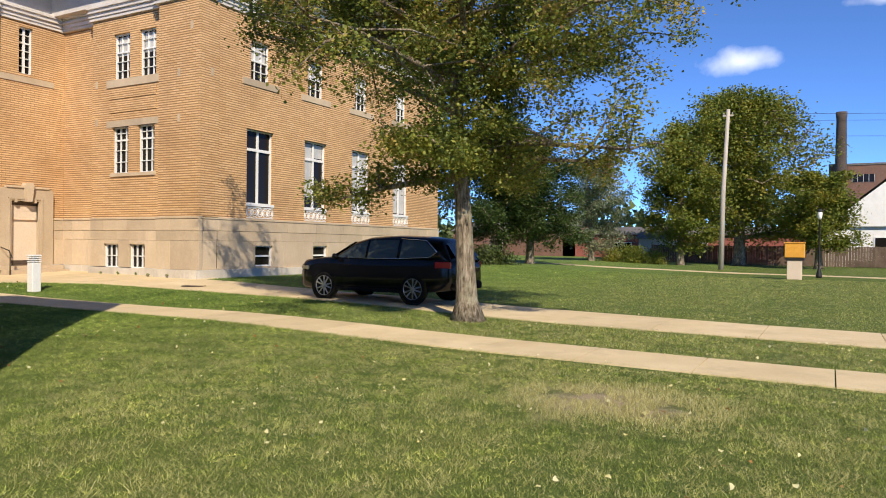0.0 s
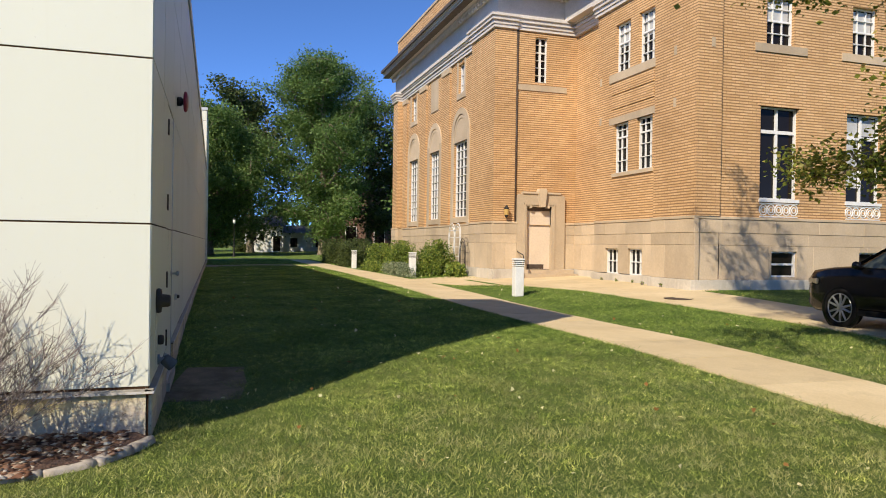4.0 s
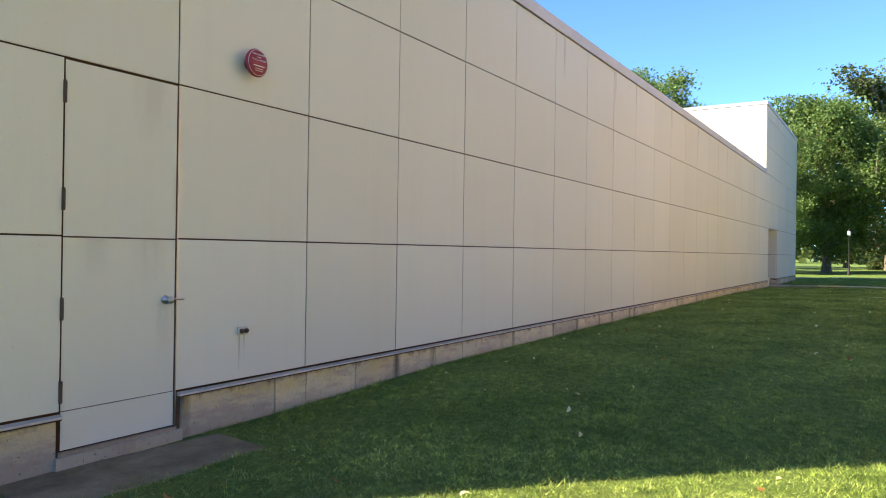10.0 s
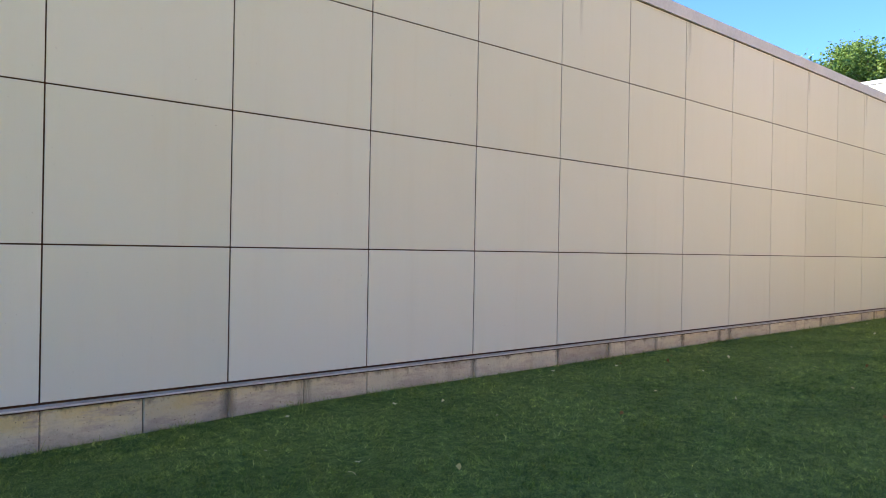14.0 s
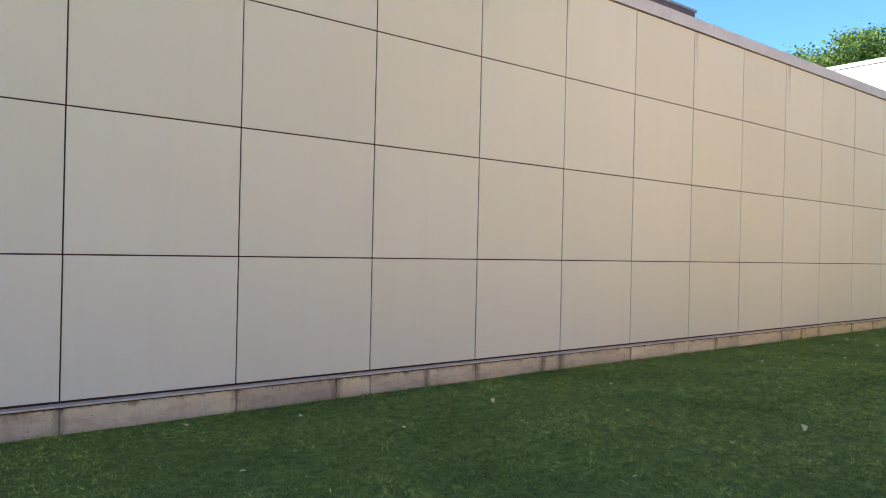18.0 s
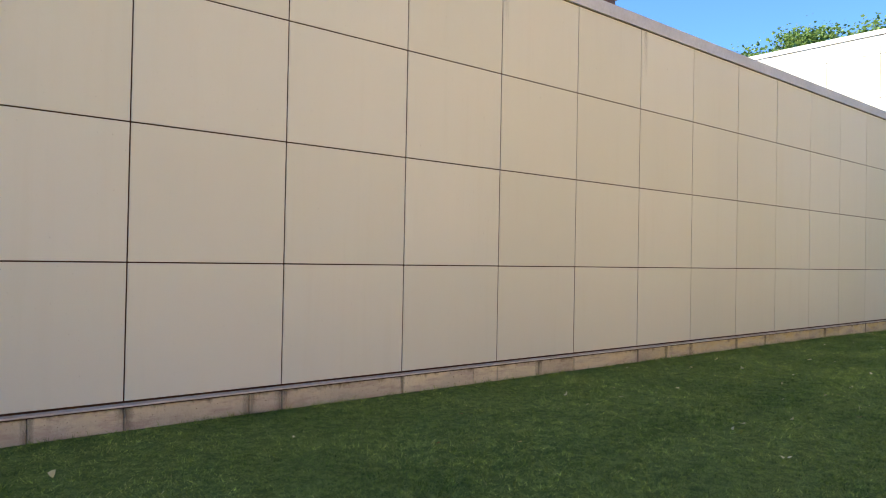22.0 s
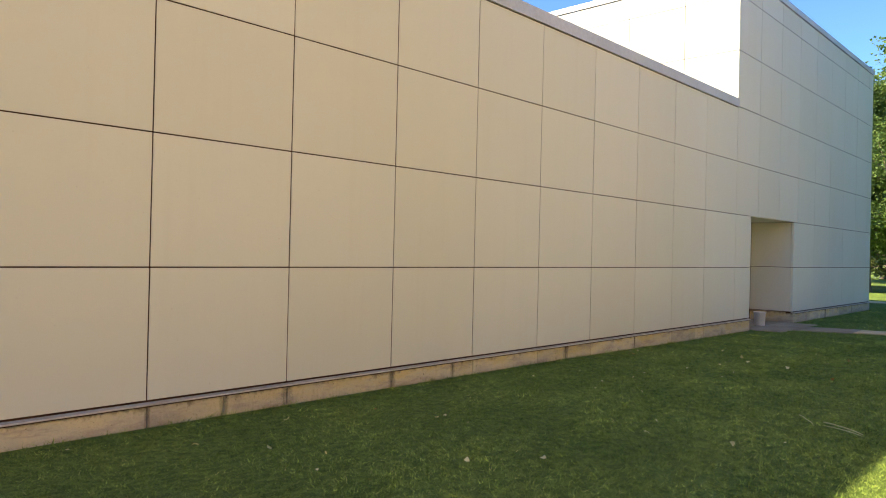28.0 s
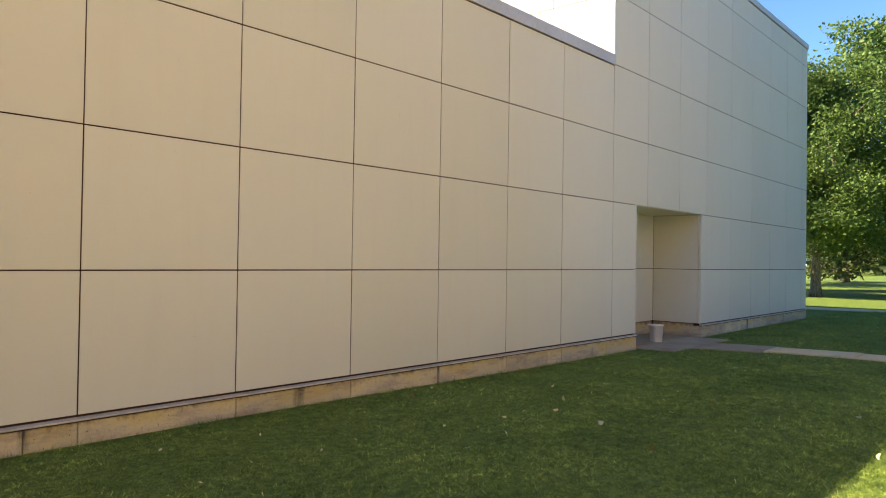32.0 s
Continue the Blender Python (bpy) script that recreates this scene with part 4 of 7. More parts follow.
library = base("brick_building", (-26, 17, 0.2), "two-storey buff brick building with limestone base and cornice", "building")
ZS, ZT = 2.42, 9.72


def to_world(axis, pos, u, d, z):
    return (pos - d, u, z) if axis == "x" else (u, pos + d, z)


def box_on(axis, pos, u0, u1, d0, d1, z0, z1):
    """A box by its place along a wall, its depth into the wall (negative: proud) and its height."""
    u0, u1, d0, d1 = min(u0, u1), max(u0, u1), min(d0, d1), max(d0, d1)
    return (pos - d1, pos - d0, u0, u1, z0, z1) if axis == "x" else (u0, u1, pos + d0, pos + d1, z0, z1)


def wall_data(axis, pos, u0, u1, z0, z1, holes, thick=0.4):
    u0, u1 = min(u0, u1), max(u0, u1)
    us = sorted({u0, u1, *[min(max(h[i], u0), u1) for h in holes for i in (0, 1)]})
    zs = sorted({z0, z1, *[min(max(h[i], z0), z1) for h in holes for i in (2, 3)]})
    v, f = [], []

    def quad(pts):
        k = len(v)
        v.extend(to_world(axis, pos, *p) for p in pts)
        f.append((k, k + 1, k + 2, k + 3))
    def open_at(u, z):
        return any(h[0] < u < h[1] and h[2] < z < h[3] for h in holes)
    for a, b in zip(us, us[1:]):
        for c, e in zip(zs, zs[1:]):
            if not open_at((a + b) / 2, (c + e) / 2):
                for d in (0.0, thick):
                    quad([(a, d, c), (b, d, c), (b, d, e), (a, d, e)])
    for h in holes:
        a, b, c, e = h
        quad([(a, 0, c), (a, thick, c), (a, thick, e), (a, 0, e)])
        quad([(b, 0, c), (b, 0, e), (b, thick, e), (b, thick, c)])
        quad([(a, 0, e), (a, thick, e), (b, thick, e), (b, 0, e)])
        quad([(a, 0, c), (b, 0, c), (b, thick, c), (a, thick, c)])
    for a in (u0, u1):
        quad([(a, 0, z0), (a, thick, z0), (a, thick, z1), (a, 0, z1)])
    return v, f


def window(axis, pos, u0, u1, z0, z1, cols, bars, blind=0.0, deep=0.16, bar=0.021, parent=None, label=""):
    """A window in an opening: frame, upright and level bars, glass, and a blind behind the upper part. bars: heights as shares."""
    parent = parent or library
    u0, u1 = min(u0, u1), max(u0, u1)
    fr = 0.04
    bs = [box_on(axis, pos, u0, u0 + fr, deep - 0.05, deep + 0.06, z0, z1), box_on(axis, pos, u1 - fr, u1, deep - 0.05, deep + 0.06, z0, z1),
          box_on(axis, pos, u0 + fr, u1 - fr, deep - 0.048, deep + 0.06, z1 - fr, z1), box_on(axis, pos, u0 + fr, u1 - fr, deep - 0.048, deep + 0.06, z0, z0 + fr)]
    win = placed("window", mesh_of("window", *box_data(bs), WHITE), parent, label)
    mb = []
    for c in range(1, cols):
        u = u0 + (u1 - u0) * c / cols
        w = bar if cols > 2 else 0.08
        mb.append(box_on(axis, pos, u - w / 2, u + w / 2, deep - 0.03, deep + 0.03, z0 + fr, z1 - fr))
    for share, w in bars:
        z = z0 + (z1 - z0) * share
        mb.append(box_on(axis, pos, u0 + fr, u1 - fr, deep - 0.034, deep + 0.028, z - w / 2, z + w / 2))
    for q in mb:
        placed("glazing_bar", boxes("glazing_bar", WHITE, q), win)
    placed("pane", boxes("pane", GLASS, box_on(axis, pos, u0 + 0.02, u1 - 0.02, deep + 0.032, deep + 0.04, z0 + 0.02, z1 - 0.02)), win, "dark reflecting glass")
    if blind:
        for c in range(cols if cols == 2 else 1):
            a, b = u0 + 0.09 + (u1 - u0) * c / 2, u0 - 0.07 + (u1 - u0) * (c + 1) / 2
            if cols != 2:
                a, b = u0 + 0.08, u1 - 0.08
            zb = z1 - 0.08 - (z1 - z0) * (blind if c == 0 or blind > 0.9 else blind * 0.25)
            placed("blind", boxes("blind", BLIND, box_on(axis, pos, a, b, deep + 0.027, deep + 0.031, max(zb, z0 + 0.09), z1 - 0.08)), win, "pale blind behind the glass")
    return win


def sill(axis, pos, u0, u1, z, h=0.2, out=0.035, mat=None):
    placed("sill", boxes("sill", mat or STONE, box_on(axis, pos, u0, u1, -out, 0.12, z - h, z)), library)


def ashlar(axis, pos, u0, u1, rows, length, skip=(), thick=0.12, seedling=0):
    """Courses of limestone blocks, each with its own edges."""
    rnd = random.Random(seedling)
    u0, u1 = min(u0, u1), max(u0, u1)
    for r, (z0, z1, proud) in enumerate(rows):
        edges = [u0]
        u = u0 + length * (0.5 if r % 2 else 1.0)
        while u < u1 - 0.3:
            edges.append(u)
            u += length * rnd.uniform(0.85, 1.15)
        edges.append(u1)
        for h in skip:
            if h[2] < z1 - 0.02 and h[3] > z0 + 0.02:
                edges += [h[0], h[1]]
        edges = sorted(e for e in set(edges) if u0 <= e <= u1)
        edges = [e for i, e in enumerate(edges) if i == 0 or e - edges[i - 1] > 0.02]
        for a, b in zip(edges, edges[1:]):
            mid = (a + b) / 2
            spans = [(z0, z1)]
            for h in skip:
                if h[0] < mid < h[1]:
                    spans = [s for p, q in spans for s in ((p, min(q, h[2])), (max(p, h[3]), q)) if s[1] - s[0] > 0.03]
            for p, q in spans:
                x0, x1, y0, y1, zz0, zz1 = box_on(axis, pos, a + 0.0014, b - 0.0014, -proud, thick, p + 0.0014, q - 0.0014)
                placed("stone", shared_slab("stone", PALE_STONE if r == 0 else STONE, x1 - x0, y1 - y0, zz1 - zz0, 0.007), library, m=pose((x0 + x1) / 2, (y0 + y1) / 2, zz0))


BASE_ROWS = [(0.0, 0.62, 0.14), (0.62, 1.60, 0.03), (1.60, 1.95, 0.034), (1.95, 2.34, 0.05), (2.34, 2.42, 0.075)]
# the long face with tall windows
tall = [(19.05, 20.43), (22.25, 23.62), (25.45, 26.78), (28.8, 30.12)]
holes = [(a, b, 2.97, 5.66) for a, b in tall] + [(a + 0.17, b - 0.22, 7.47, 8.92) for a, b in tall]
cellar = [(19.5, 20.42, 0.70, 1.44), (22.8, 23.72, 0.70, 1.44), (25.95, 26.85, 0.70, 1.44), (29.2, 30.1, 0.70, 1.44)]
placed("wall", mesh_of("wall", *wall_data("x", XA, 17.62, 33.2, ZS, ZT, holes), BRICK), library)
placed("wall", boxes("wall", STONE, (XA - 0.6, XA - 0.301, 17.0, 33.2, 0, ZS)), library)
ashlar("x", XA, PIER_Y, 33.25, BASE_ROWS, 1.9, cellar, 0.3, seedling=1)
for n_, (a, b) in enumerate(tall):
    window("x", XA, a, b, 2.97, 5.66, 2, [(0.735, 0.10)], 0.0 if n_ == 0 else (0.95 if n_ > 1 else 0.8), label="tall white window with transom")
    sill("x", XA, a - 0.03, b + 0.03, 2.97, 0.09, 0.04, WHITE)
    # scrolled apron below each window
    ap = placed("apron", boxes("apron", STONE, box_on("x", XA, a - 0.02, b + 0.02, 0.02, 0.1, 2.44, 2.875)), library, "pierced white scrollwork panel")
    sv, sf = [], []
    for c in range(5):
        yc = a + (b - a) * (c + 0.5) / 5
        for r_ in (0.14, 0.075):
            ring = [(XA + 0.005, yc + r_ * math.cos(w), 2.655 + 1.1 * r_ * math.sin(w)) for w in np.linspace(0, 2 * math.pi, 13)]
            tube_data(ring, [0.02] * 13, 4, sv, sf, False)
    tube_data([(XA + 0.005, a, 2.84), (XA + 0.005, b, 2.84)], [0.022, 0.022], 4, sv, sf)
    tube_data([(XA + 0.005, a, 2.455), (XA + 0.005, b, 2.455)], [0.022, 0.022], 4, sv, sf)
    placed("scrollwork", mesh_of("scrollwork", sv, sf, WHITE), ap)
    window("x", XA, a + 0.17, b - 0.22, 7.47, 8.92, 3, [(0.25, 0.024), (0.5, 0.055), (0.75, 0.024)], 0.42, label="upper sash window with small panes")
    sill("x", XA, a - 0.25, b + 0.25, 7.47, 0.24)
    placed("lintel", boxes("lintel", BRICK, box_on("x", XA, a - 0.1, b + 0.1, -0.015, 0.1, 5.66, 5.9)), library)
for a, b, c, e in cellar:
    window("x", XA, a, b, c, e, 1, [(0.5, 0.06)], deep=0.1, label="small white cellar window")
# corner pier
placed("pier", boxes("pier", BRICK, (-20.2, XA + 0.1, PIER_Y, 17.62, ZS, ZT)), library)
placed("downspout", tube("downspout", RUST, [(XA + 0.015, 17.64, 0.65), (XA + 0.015, 17.64, ZT)], [0.022, 0.022], 8), library, "dark rusty downspout")
ashlar("y", PIER_Y, -20.25, XA + 0.14, BASE_ROWS, 1.4, seedling=2)
# face with paired windows
pairs = [(-23.06, -22.16), (-21.66, -20.78)]
holes = [(a, b, 4.03, 5.72) for a, b in pairs] + [(a + 0.05, b + 0.05, 7.45, 9.12) for a, b in pairs]
cellar_y = [(-23.46, -22.63, 0.60, 1.46), (-22.04, -21.21, 0.60, 1.46)]
placed("wall", mesh_of("wall", *wall_data("y", YB, -24.2, -20.2, ZS, ZT, holes), BRICK), library)
placed("wall", boxes("wall", BRICK, (XD, -24.2, 17.5, 17.9, 0, ZT)), library)
placed("wall", boxes("wall", STONE, (-24.2, -20.2, YB + 0.301, YB + 0.6, 0, ZS)), library)
ashlar("y", YB, -24.2, -20.25, BASE_ROWS, 1.5, cellar_y, 0.3, seedling=3)
ashlar("y", 17.5, XD, -24.2, BASE_ROWS, 1.3, seedling=4)
for a, b in pairs:
    window("y", YB, a, b, 4.03, 5.72, 3, [(0.25, 0.024), (0.5, 0.024), (0.72, 0.055), (0.87, 0.024)], label="white window with small panes")
    window("y", YB, a + 0.05, b + 0.05, 7.45, 9.12, 3, [(0.2, 0.024), (0.4, 0.024), (0.6, 0.055), (0.8, 0.024)], 0.42, label="upper white window with small panes")
sill("y", YB, -23.35, -20.55, 7.45, 0.28)
sill("y", YB, -23.1, -20.7, 4.03, 0.12, 0.05)
placed("lintel", boxes("lintel", STONE, box_on("y", YB, -23.35, -20.5, -0.022, 0.1, 5.72, 5.95)), library)
for z in (6.25, 6.75):
    placed("band", boxes("band", BRICK, box_on("y", YB, -23.2, -20.7, -0.03, 0.05, z, z + 0.3)), library)
for a, b, c, e in cellar_y:
    window("y", YB, a, b, c, e, 3, [(0.5, 0.03)], deep=0.12, label="small cellar window with upright bars")
# door wall
DY0, DY1 = 15.4, 16.46
placed("wall", mesh_of("wall", *wall_data("x", XD, 14.9, 17.5, ZS, ZT, [(15.7, 16.22, 7.8, 9.55), (DY0, DY1, ZS - 0.1, 3.02)]), BRICK), library)
window("x", XD, 15.7, 16.22, 7.8, 9.55, 2, [(0.17, 0.024), (0.34, 0.024), (0.5, 0.024), (0.67, 0.05), (0.84, 0.024)], bar=0.026, label="narrow window with small panes")
sill("x", XD, 14.98, 17.05, 7.68, 0.22)
ashlar("x", XD, 16.95, 17.5, BASE_ROWS, 1.0, seedling=5)
placed("wall", boxes("wall", STONE, (XD - 0.5, XD - 0.121, 14.1, DY0 - 0.05, 0, ZS), (XD - 0.5, XD - 0.121, DY1 + 0.05, 17.5, 0, ZS)), library)


def extruded(axis, pos, outline, d0, d1):
    """A flat outline of (place along the wall, height), given depth."""
    k = len(outline)
    v = [to_world(axis, pos, u, d, z) for d in (d0, d1) for u, z in outline]
    return v, [tuple(range(k)), tuple(reversed(range(k, 2 * k)))] + [(i, i + k, (i + 1) % k + k, (i + 1) % k) for i in range(k)]


def shoulder(cu, cz, r, a0, a1):
    return [(cu + r * math.cos(radians(w)), cz + r * math.sin(radians(w))) for w in np.linspace(a0, a1, 6)]


# shouldered stone architrave with rounded upper corners, a stepped inner moulding and a keystone
outline = [(DY0, 0.45), (15.0, 0.45)] + shoulder(15.17, 3.33, 0.17, 180, 90) + shoulder(16.84, 3.33, 0.17, 90, 0) + [(17.01, 0.45), (DY1, 0.45), (DY1, 3.02), (DY0, 3.02)]
sur = placed("door_surround", mesh_of("door_surround", *extruded("x", XD, outline, -0.12, 0.3), STONE), library, "shouldered limestone door surround with keystone")
placed("hood", boxes("hood", STONE, box_on("x", XD, 15.2, 16.81, -0.17, 0.1, 3.505, 3.575)), sur)
placed("inner_moulding", boxes("inner_moulding", STONE, box_on("x", XD, 15.28, 15.34, -0.15, 0.0, 0.45, 3.14), box_on("x", XD, 16.52, 16.58, -0.15, 0.0, 0.45, 3.14), box_on("x", XD, 15.28, 16.58, -0.151, 0.0, 3.08, 3.142)), sur)
placed("keystone", mesh_of("keystone", *extruded("x", XD, [(15.90, 3.0), (16.10, 3.0), (16.17, 3.60), (16.14, 3.70), (15.86, 3.70), (15.83, 3.60)], -0.27, 0.1), STONE), sur)
for u in (15.56, 16.30):
    placed("bracket", boxes("bracket", STONE, box_on("x", XD, u - 0.05, u + 0.05, -0.14, 0.1, 2.96, 3.08)), sur)
placed("door", boxes("door", CREAM, box_on("x", XD, DY0, DY1, 0.07, 0.13, 0.62, 2.86)), library, "flat cream painted door")
# the deep lintel's shadow above the door, put in as a brown strip
placed("transom", boxes("transom", FENCE_WOOD, box_on("x", XD, DY0, DY1, 0.1, 0.24, 2.864, 3.02)), library, "dark brown strip for the lintel's shadow over the door")
placed("door_rail", boxes("door_rail", CREAM, box_on("x", XD, DY0, DY1, 0.062, 0.069, 2.64, 2.655)), library)
placed("kick_plate", boxes("kick_plate", RUST, box_on("x", XD, DY0 + 0.1, DY1 - 0.25, 0.062, 0.069, 0.63, 0.8)), library)
for z, o in ((0.60, 0.35), (0.46, 0.7)):
    placed("step", boxes("step", STONE, (XD - 0.1, XD + o, 14.9, 17.3, z - 0.24, z)), library)
# wing
WP = 14.02
placed("pier", boxes("pier", BRICK, (-29.0, XD + 0.06, WP, 14.9, ZS, ZT)), library)
placed("downspout", tube("downspout", RUST, [(XD + 0.03, 14.95, 0.7), (XD + 0.03, 14.95, ZT)], [0.035, 0.035], 8), library, "dark rusty downspout")
ashlar("y", WP, -29.0, XD + 0.1, BASE_ROWS, 1.3, seedling=6)
ashlar("x", XD + 0.06, WP, 15.0, BASE_ROWS, 1.0, seedling=7)
bays = [(-32.25, -30.4), (-36.1, -34.4), (-40.0, -38.2)]
holes = [(a, b, 2.75, 6.1) for a, b in bays] + [(-31.75, -30.9, 8.25, 9.55), (-39.7, -38.65, 8.25, 9.55)]
placed("wall", mesh_of("wall", *wall_data("y", YE, WING_X1 + 1.0, -29.0, ZS, ZT, holes), BRICK), library)
placed("wall", boxes("wall", STONE, (WING_X1, -29.0, YE + 0.121, YE + 0.5, 0, ZS)), library)
ashlar("y", YE, WING_X1 + 1.0, -29.0, BASE_ROWS, 1.9, seedling=8)
placed("pier", boxes("pier", BRICK, (WING_X1, WING_X1 + 1.0, WP, 14.9, ZS, ZT)), library)
ashlar("y", WP, WING_X1, WING_X1 + 1.0, BASE_ROWS, 1.4, seedling=9)
placed("wall", boxes("wall", STONE, (WING_X1 + 0.01, WING_X1 + 0.96, WP + 0.125, YE + 0.12, 0, ZS - 0.01)), library)
for a, b in bays:
    window("y", YE, a, b, 2.75, 6.1, 4, [(k / 9, 0.026) for k in range(1, 9)], bar=0.05, label="tall arched window with white grilles")
    ar = placed("arch_surround", boxes("arch_surround", STONE, box_on("y", YE, a - 0.28, a - 0.002, -0.05, 0.1, 2.43, 6.4), box_on("y", YE, b + 0.002, b + 0.28, -0.05, 0.1, 2.43, 6.4),
                                       box_on("y", YE, a, b, -0.05, 0.1, 2.5, 2.74)), library, "limestone surround with blind arch")
    c_, r_ = (a + b) / 2, (b - a) / 2
    tv, tf = [], []
    for r0, r1, d in ((0.0, r_ + 0.02, -0.01), (r_ - 0.18, r_ - 0.05, -0.03), (r_, r_ + 0.28, -0.052)):
        k = len(tv)
        ws = np.linspace(0, math.pi, 17)
        for w in ws:
            for r in (r0, r1):
                for dd in (d, 0.1):
                    tv.append((c_ + r * math.cos(w), YE + dd, 6.4 + (r * 0.98) * math.sin(w)))
        for i in range(16):
            p, q = k + 4 * i, k + 4 * (i + 1)
            tf += [(p, p + 2, q + 2, q), (p + 2, p + 3, q + 3, q + 2), (p, q, q + 1, p + 1)]
    v2, f2 = box_data([box_on("y", YE, a, b, -0.012, 0.1, 6.1, 6.41)])
    tf += [tuple(i + len(tv) for i in q) for q in f2]
    placed("blind_arch", mesh_of("blind_arch", tv + v2, tf, STONE), library)
for a, b in ((-31.75, -30.9), (-39.7, -38.65)):
    window("y", YE, a, b, 8.25, 9.55, 3, [(0.33, 0.035), (0.66, 0.035)], label="small upper window with panes")
    placed("surround", boxes("surround", STONE, box_on("y", YE, a - 0.15, a - 0.002, -0.04, 0.1, 8.0, 9.7), box_on("y", YE, b + 0.002, b + 0.15, -0.04, 0.1, 8.0, 9.7), box_on("y", YE, a, b, -0.04, 0.1, 8.0, 8.24)), library)
placed("stone_tablet", boxes("stone_tablet", STONE, box_on("y", YE, -35.9, -34.7, -0.04, 0.1, 8.1, 9.6)), library, "blank limestone tablet")
for x, w_ in ((-33.35, 0.55), (-37.2, 0.55), (-40.9, 0.42)):
    placed("pilaster", boxes("pilaster", BRICK, box_on("y", YE, x - w_, x + w_, -0.08, 0.1, ZS, 9.45)), library)
    placed("capital", boxes("capital", STONE, box_on("y", YE, x - w_ - 0.05, x + w_ + 0.05, -0.13, 0.1, 9.45, 9.7)), library)
# inner body
placed("core", boxes("core", JOINT, (-34, XA - 0.45, 18.2, 33, 0, ZT), (WING_X1 + 0.4, -27.2, 15.2, 33, 0, ZT)), library)
placed("wall", boxes("wall", BRICK, (WING_X1, WING_X1 + 0.4, 14.9, 33.2, 0, ZT), (-44, XA - 0.4, 32.8, 33.199, 0, ZT)), library)

# cornice: mouldings that follow the walls, laid as bands along each run
RUNS = [("x", XA, 17.45, 33.2), ("x", XA + 0.12, PIER_Y - 0.02, 17.45), ("y", PIER_Y - 0.02, -20.4, XA + 0.12), ("y", YB - 0.02, -24.3, -20.4), ("y", 17.45, XD, -24.3),
        ("x", XD, 14.9, 17.45), ("x", XD + 0.08, WP - 0.02, 14.9), ("y", WP - 0.02, -29.1, XD + 0.08), ("y", YE - 0.02, WING_X1 + 0.95, -29.1), ("y", WP - 0.02, WING_X1 - 0.05, WING_X1 + 0.95)]
BANDS = [(9.72, 9.84, 0.06), (9.84, 9.98, 0.10), (9.98, 10.05, 0.17), (10.05, 10.13, 0.13), (10.13, 10.22, 0.2)]
for axis, pos, u0, u1 in RUNS:
    placed("architrave", mesh_of("architrave", *box_data([box_on(axis, pos, u0, u1 + (out - 0.003 if axis == "y" and pos < 17.4 else 0), -out - (0.002 if axis == "y" else 0), 0.4, z0 + (0.003 if axis == "y" else 0), z1 - (0.003 if axis == "y" else 0)) for z0, z1, out in BANDS]), CORNICE), library)
FRIEZE = [("x", XA + 0.02, PIER_Y + 0.15, 33.2), ("y", PIER_Y + 0.153, XD - 0.4, XA + 0.016), ("x", XD + 0.02, WP + 0.1, 17.2), ("y", WP + 0.103, WING_X1, XD + 0.016)]
for axis, pos, u0, u1 in FRIEZE:
    e = 0.0 if axis == "x" else 0.004
    placed("frieze", boxes("frieze", CORNICE, box_on(axis, pos, u0, u1, 0.0, 0.4, 10.2 + e, 11.06 - e)), library)
    lo, hi = (1.0, 0.0) if axis == "x" else (0.0, 1.0)
    placed("cornice", boxes("cornice", CORNICE, *[box_on(axis, pos, u0 - lo * out, u1 + hi * (out - 0.004), -out, 0.4, z0 + e, z1 - e) for z0, z1, out in ((11.04, 11.12, 0.12), (11.12, 11.21, 0.27), (11.21, 11.37, 0.70), (11.37, 11.45, 0.76), (11.45, 11.55, 0.82))]), library, "deep overhanging painted cornice")
    placed("gutter", boxes("gutter", BROWN_METAL, box_on(axis, pos, u0 - lo * 0.91, u1 + hi * 0.906, -0.91, -0.823, 11.46 + e, 11.62 - e), box_on(axis, pos, u0 - lo * 0.80, u1 + hi * 0.796, -0.80, -0.45, 11.195 + e, 11.207 - e)), library, "dark brown metal gutter")
placed("parapet", boxes("parapet", BRICK, (WING_X1 + 0.05, XA - 0.15, 17.25, 33.0, 11.3, 13.3), (WING_X1 + 0.05, XD - 0.15, WP + 0.2, 17.25, 11.3, 13.3)), library)
placed("parapet_cap", boxes("parapet_cap", STONE, (WING_X1, XA - 0.1, 17.2, 33.1, 13.3, 13.42), (WING_X1, XD - 0.1, WP + 0.15, 17.2, 13.3, 13.42)), library)
# small stone insets in the brick piers
for axis, pos, u, z in (("y", PIER_Y, -19.2, 7.27), ("y", PIER_Y, -19.2, 5.75), ("y", PIER_Y, -18.6, 8.8), ("x", XA + 0.1, 17.3, 7.3), ("y", YB, -23.95, 7.35), ("y", YB, -23.95, 5.95), ("y", YB, -20.45, 7.35), ("y", YB, -20.45, 5.85)):
    placed("inset", boxes("inset", STONE, box_on(axis, pos, u - 0.06, u + 0.06, -0.012, 0.05, z - 0.13, z + 0.13)), library)
# dentils under the cornice
for axis, pos, u0, u1 in FRIEZE:
    for u in np.arange(min(u0, u1) + 0.1, max(u0, u1) - 0.2, 0.32):
        x0, x1, y0, y1, z0, z1 = box_on(axis, pos, u, u + 0.16, -0.26, -0.121, 10.97, 11.115)
        placed("dentil", shared_slab("dentil", CORNICE, x1 - x0, y1 - y0, z1 - z0, 0.006), library, m=pose((x0 + x1) / 2, (y0 + y1) / 2, z0))
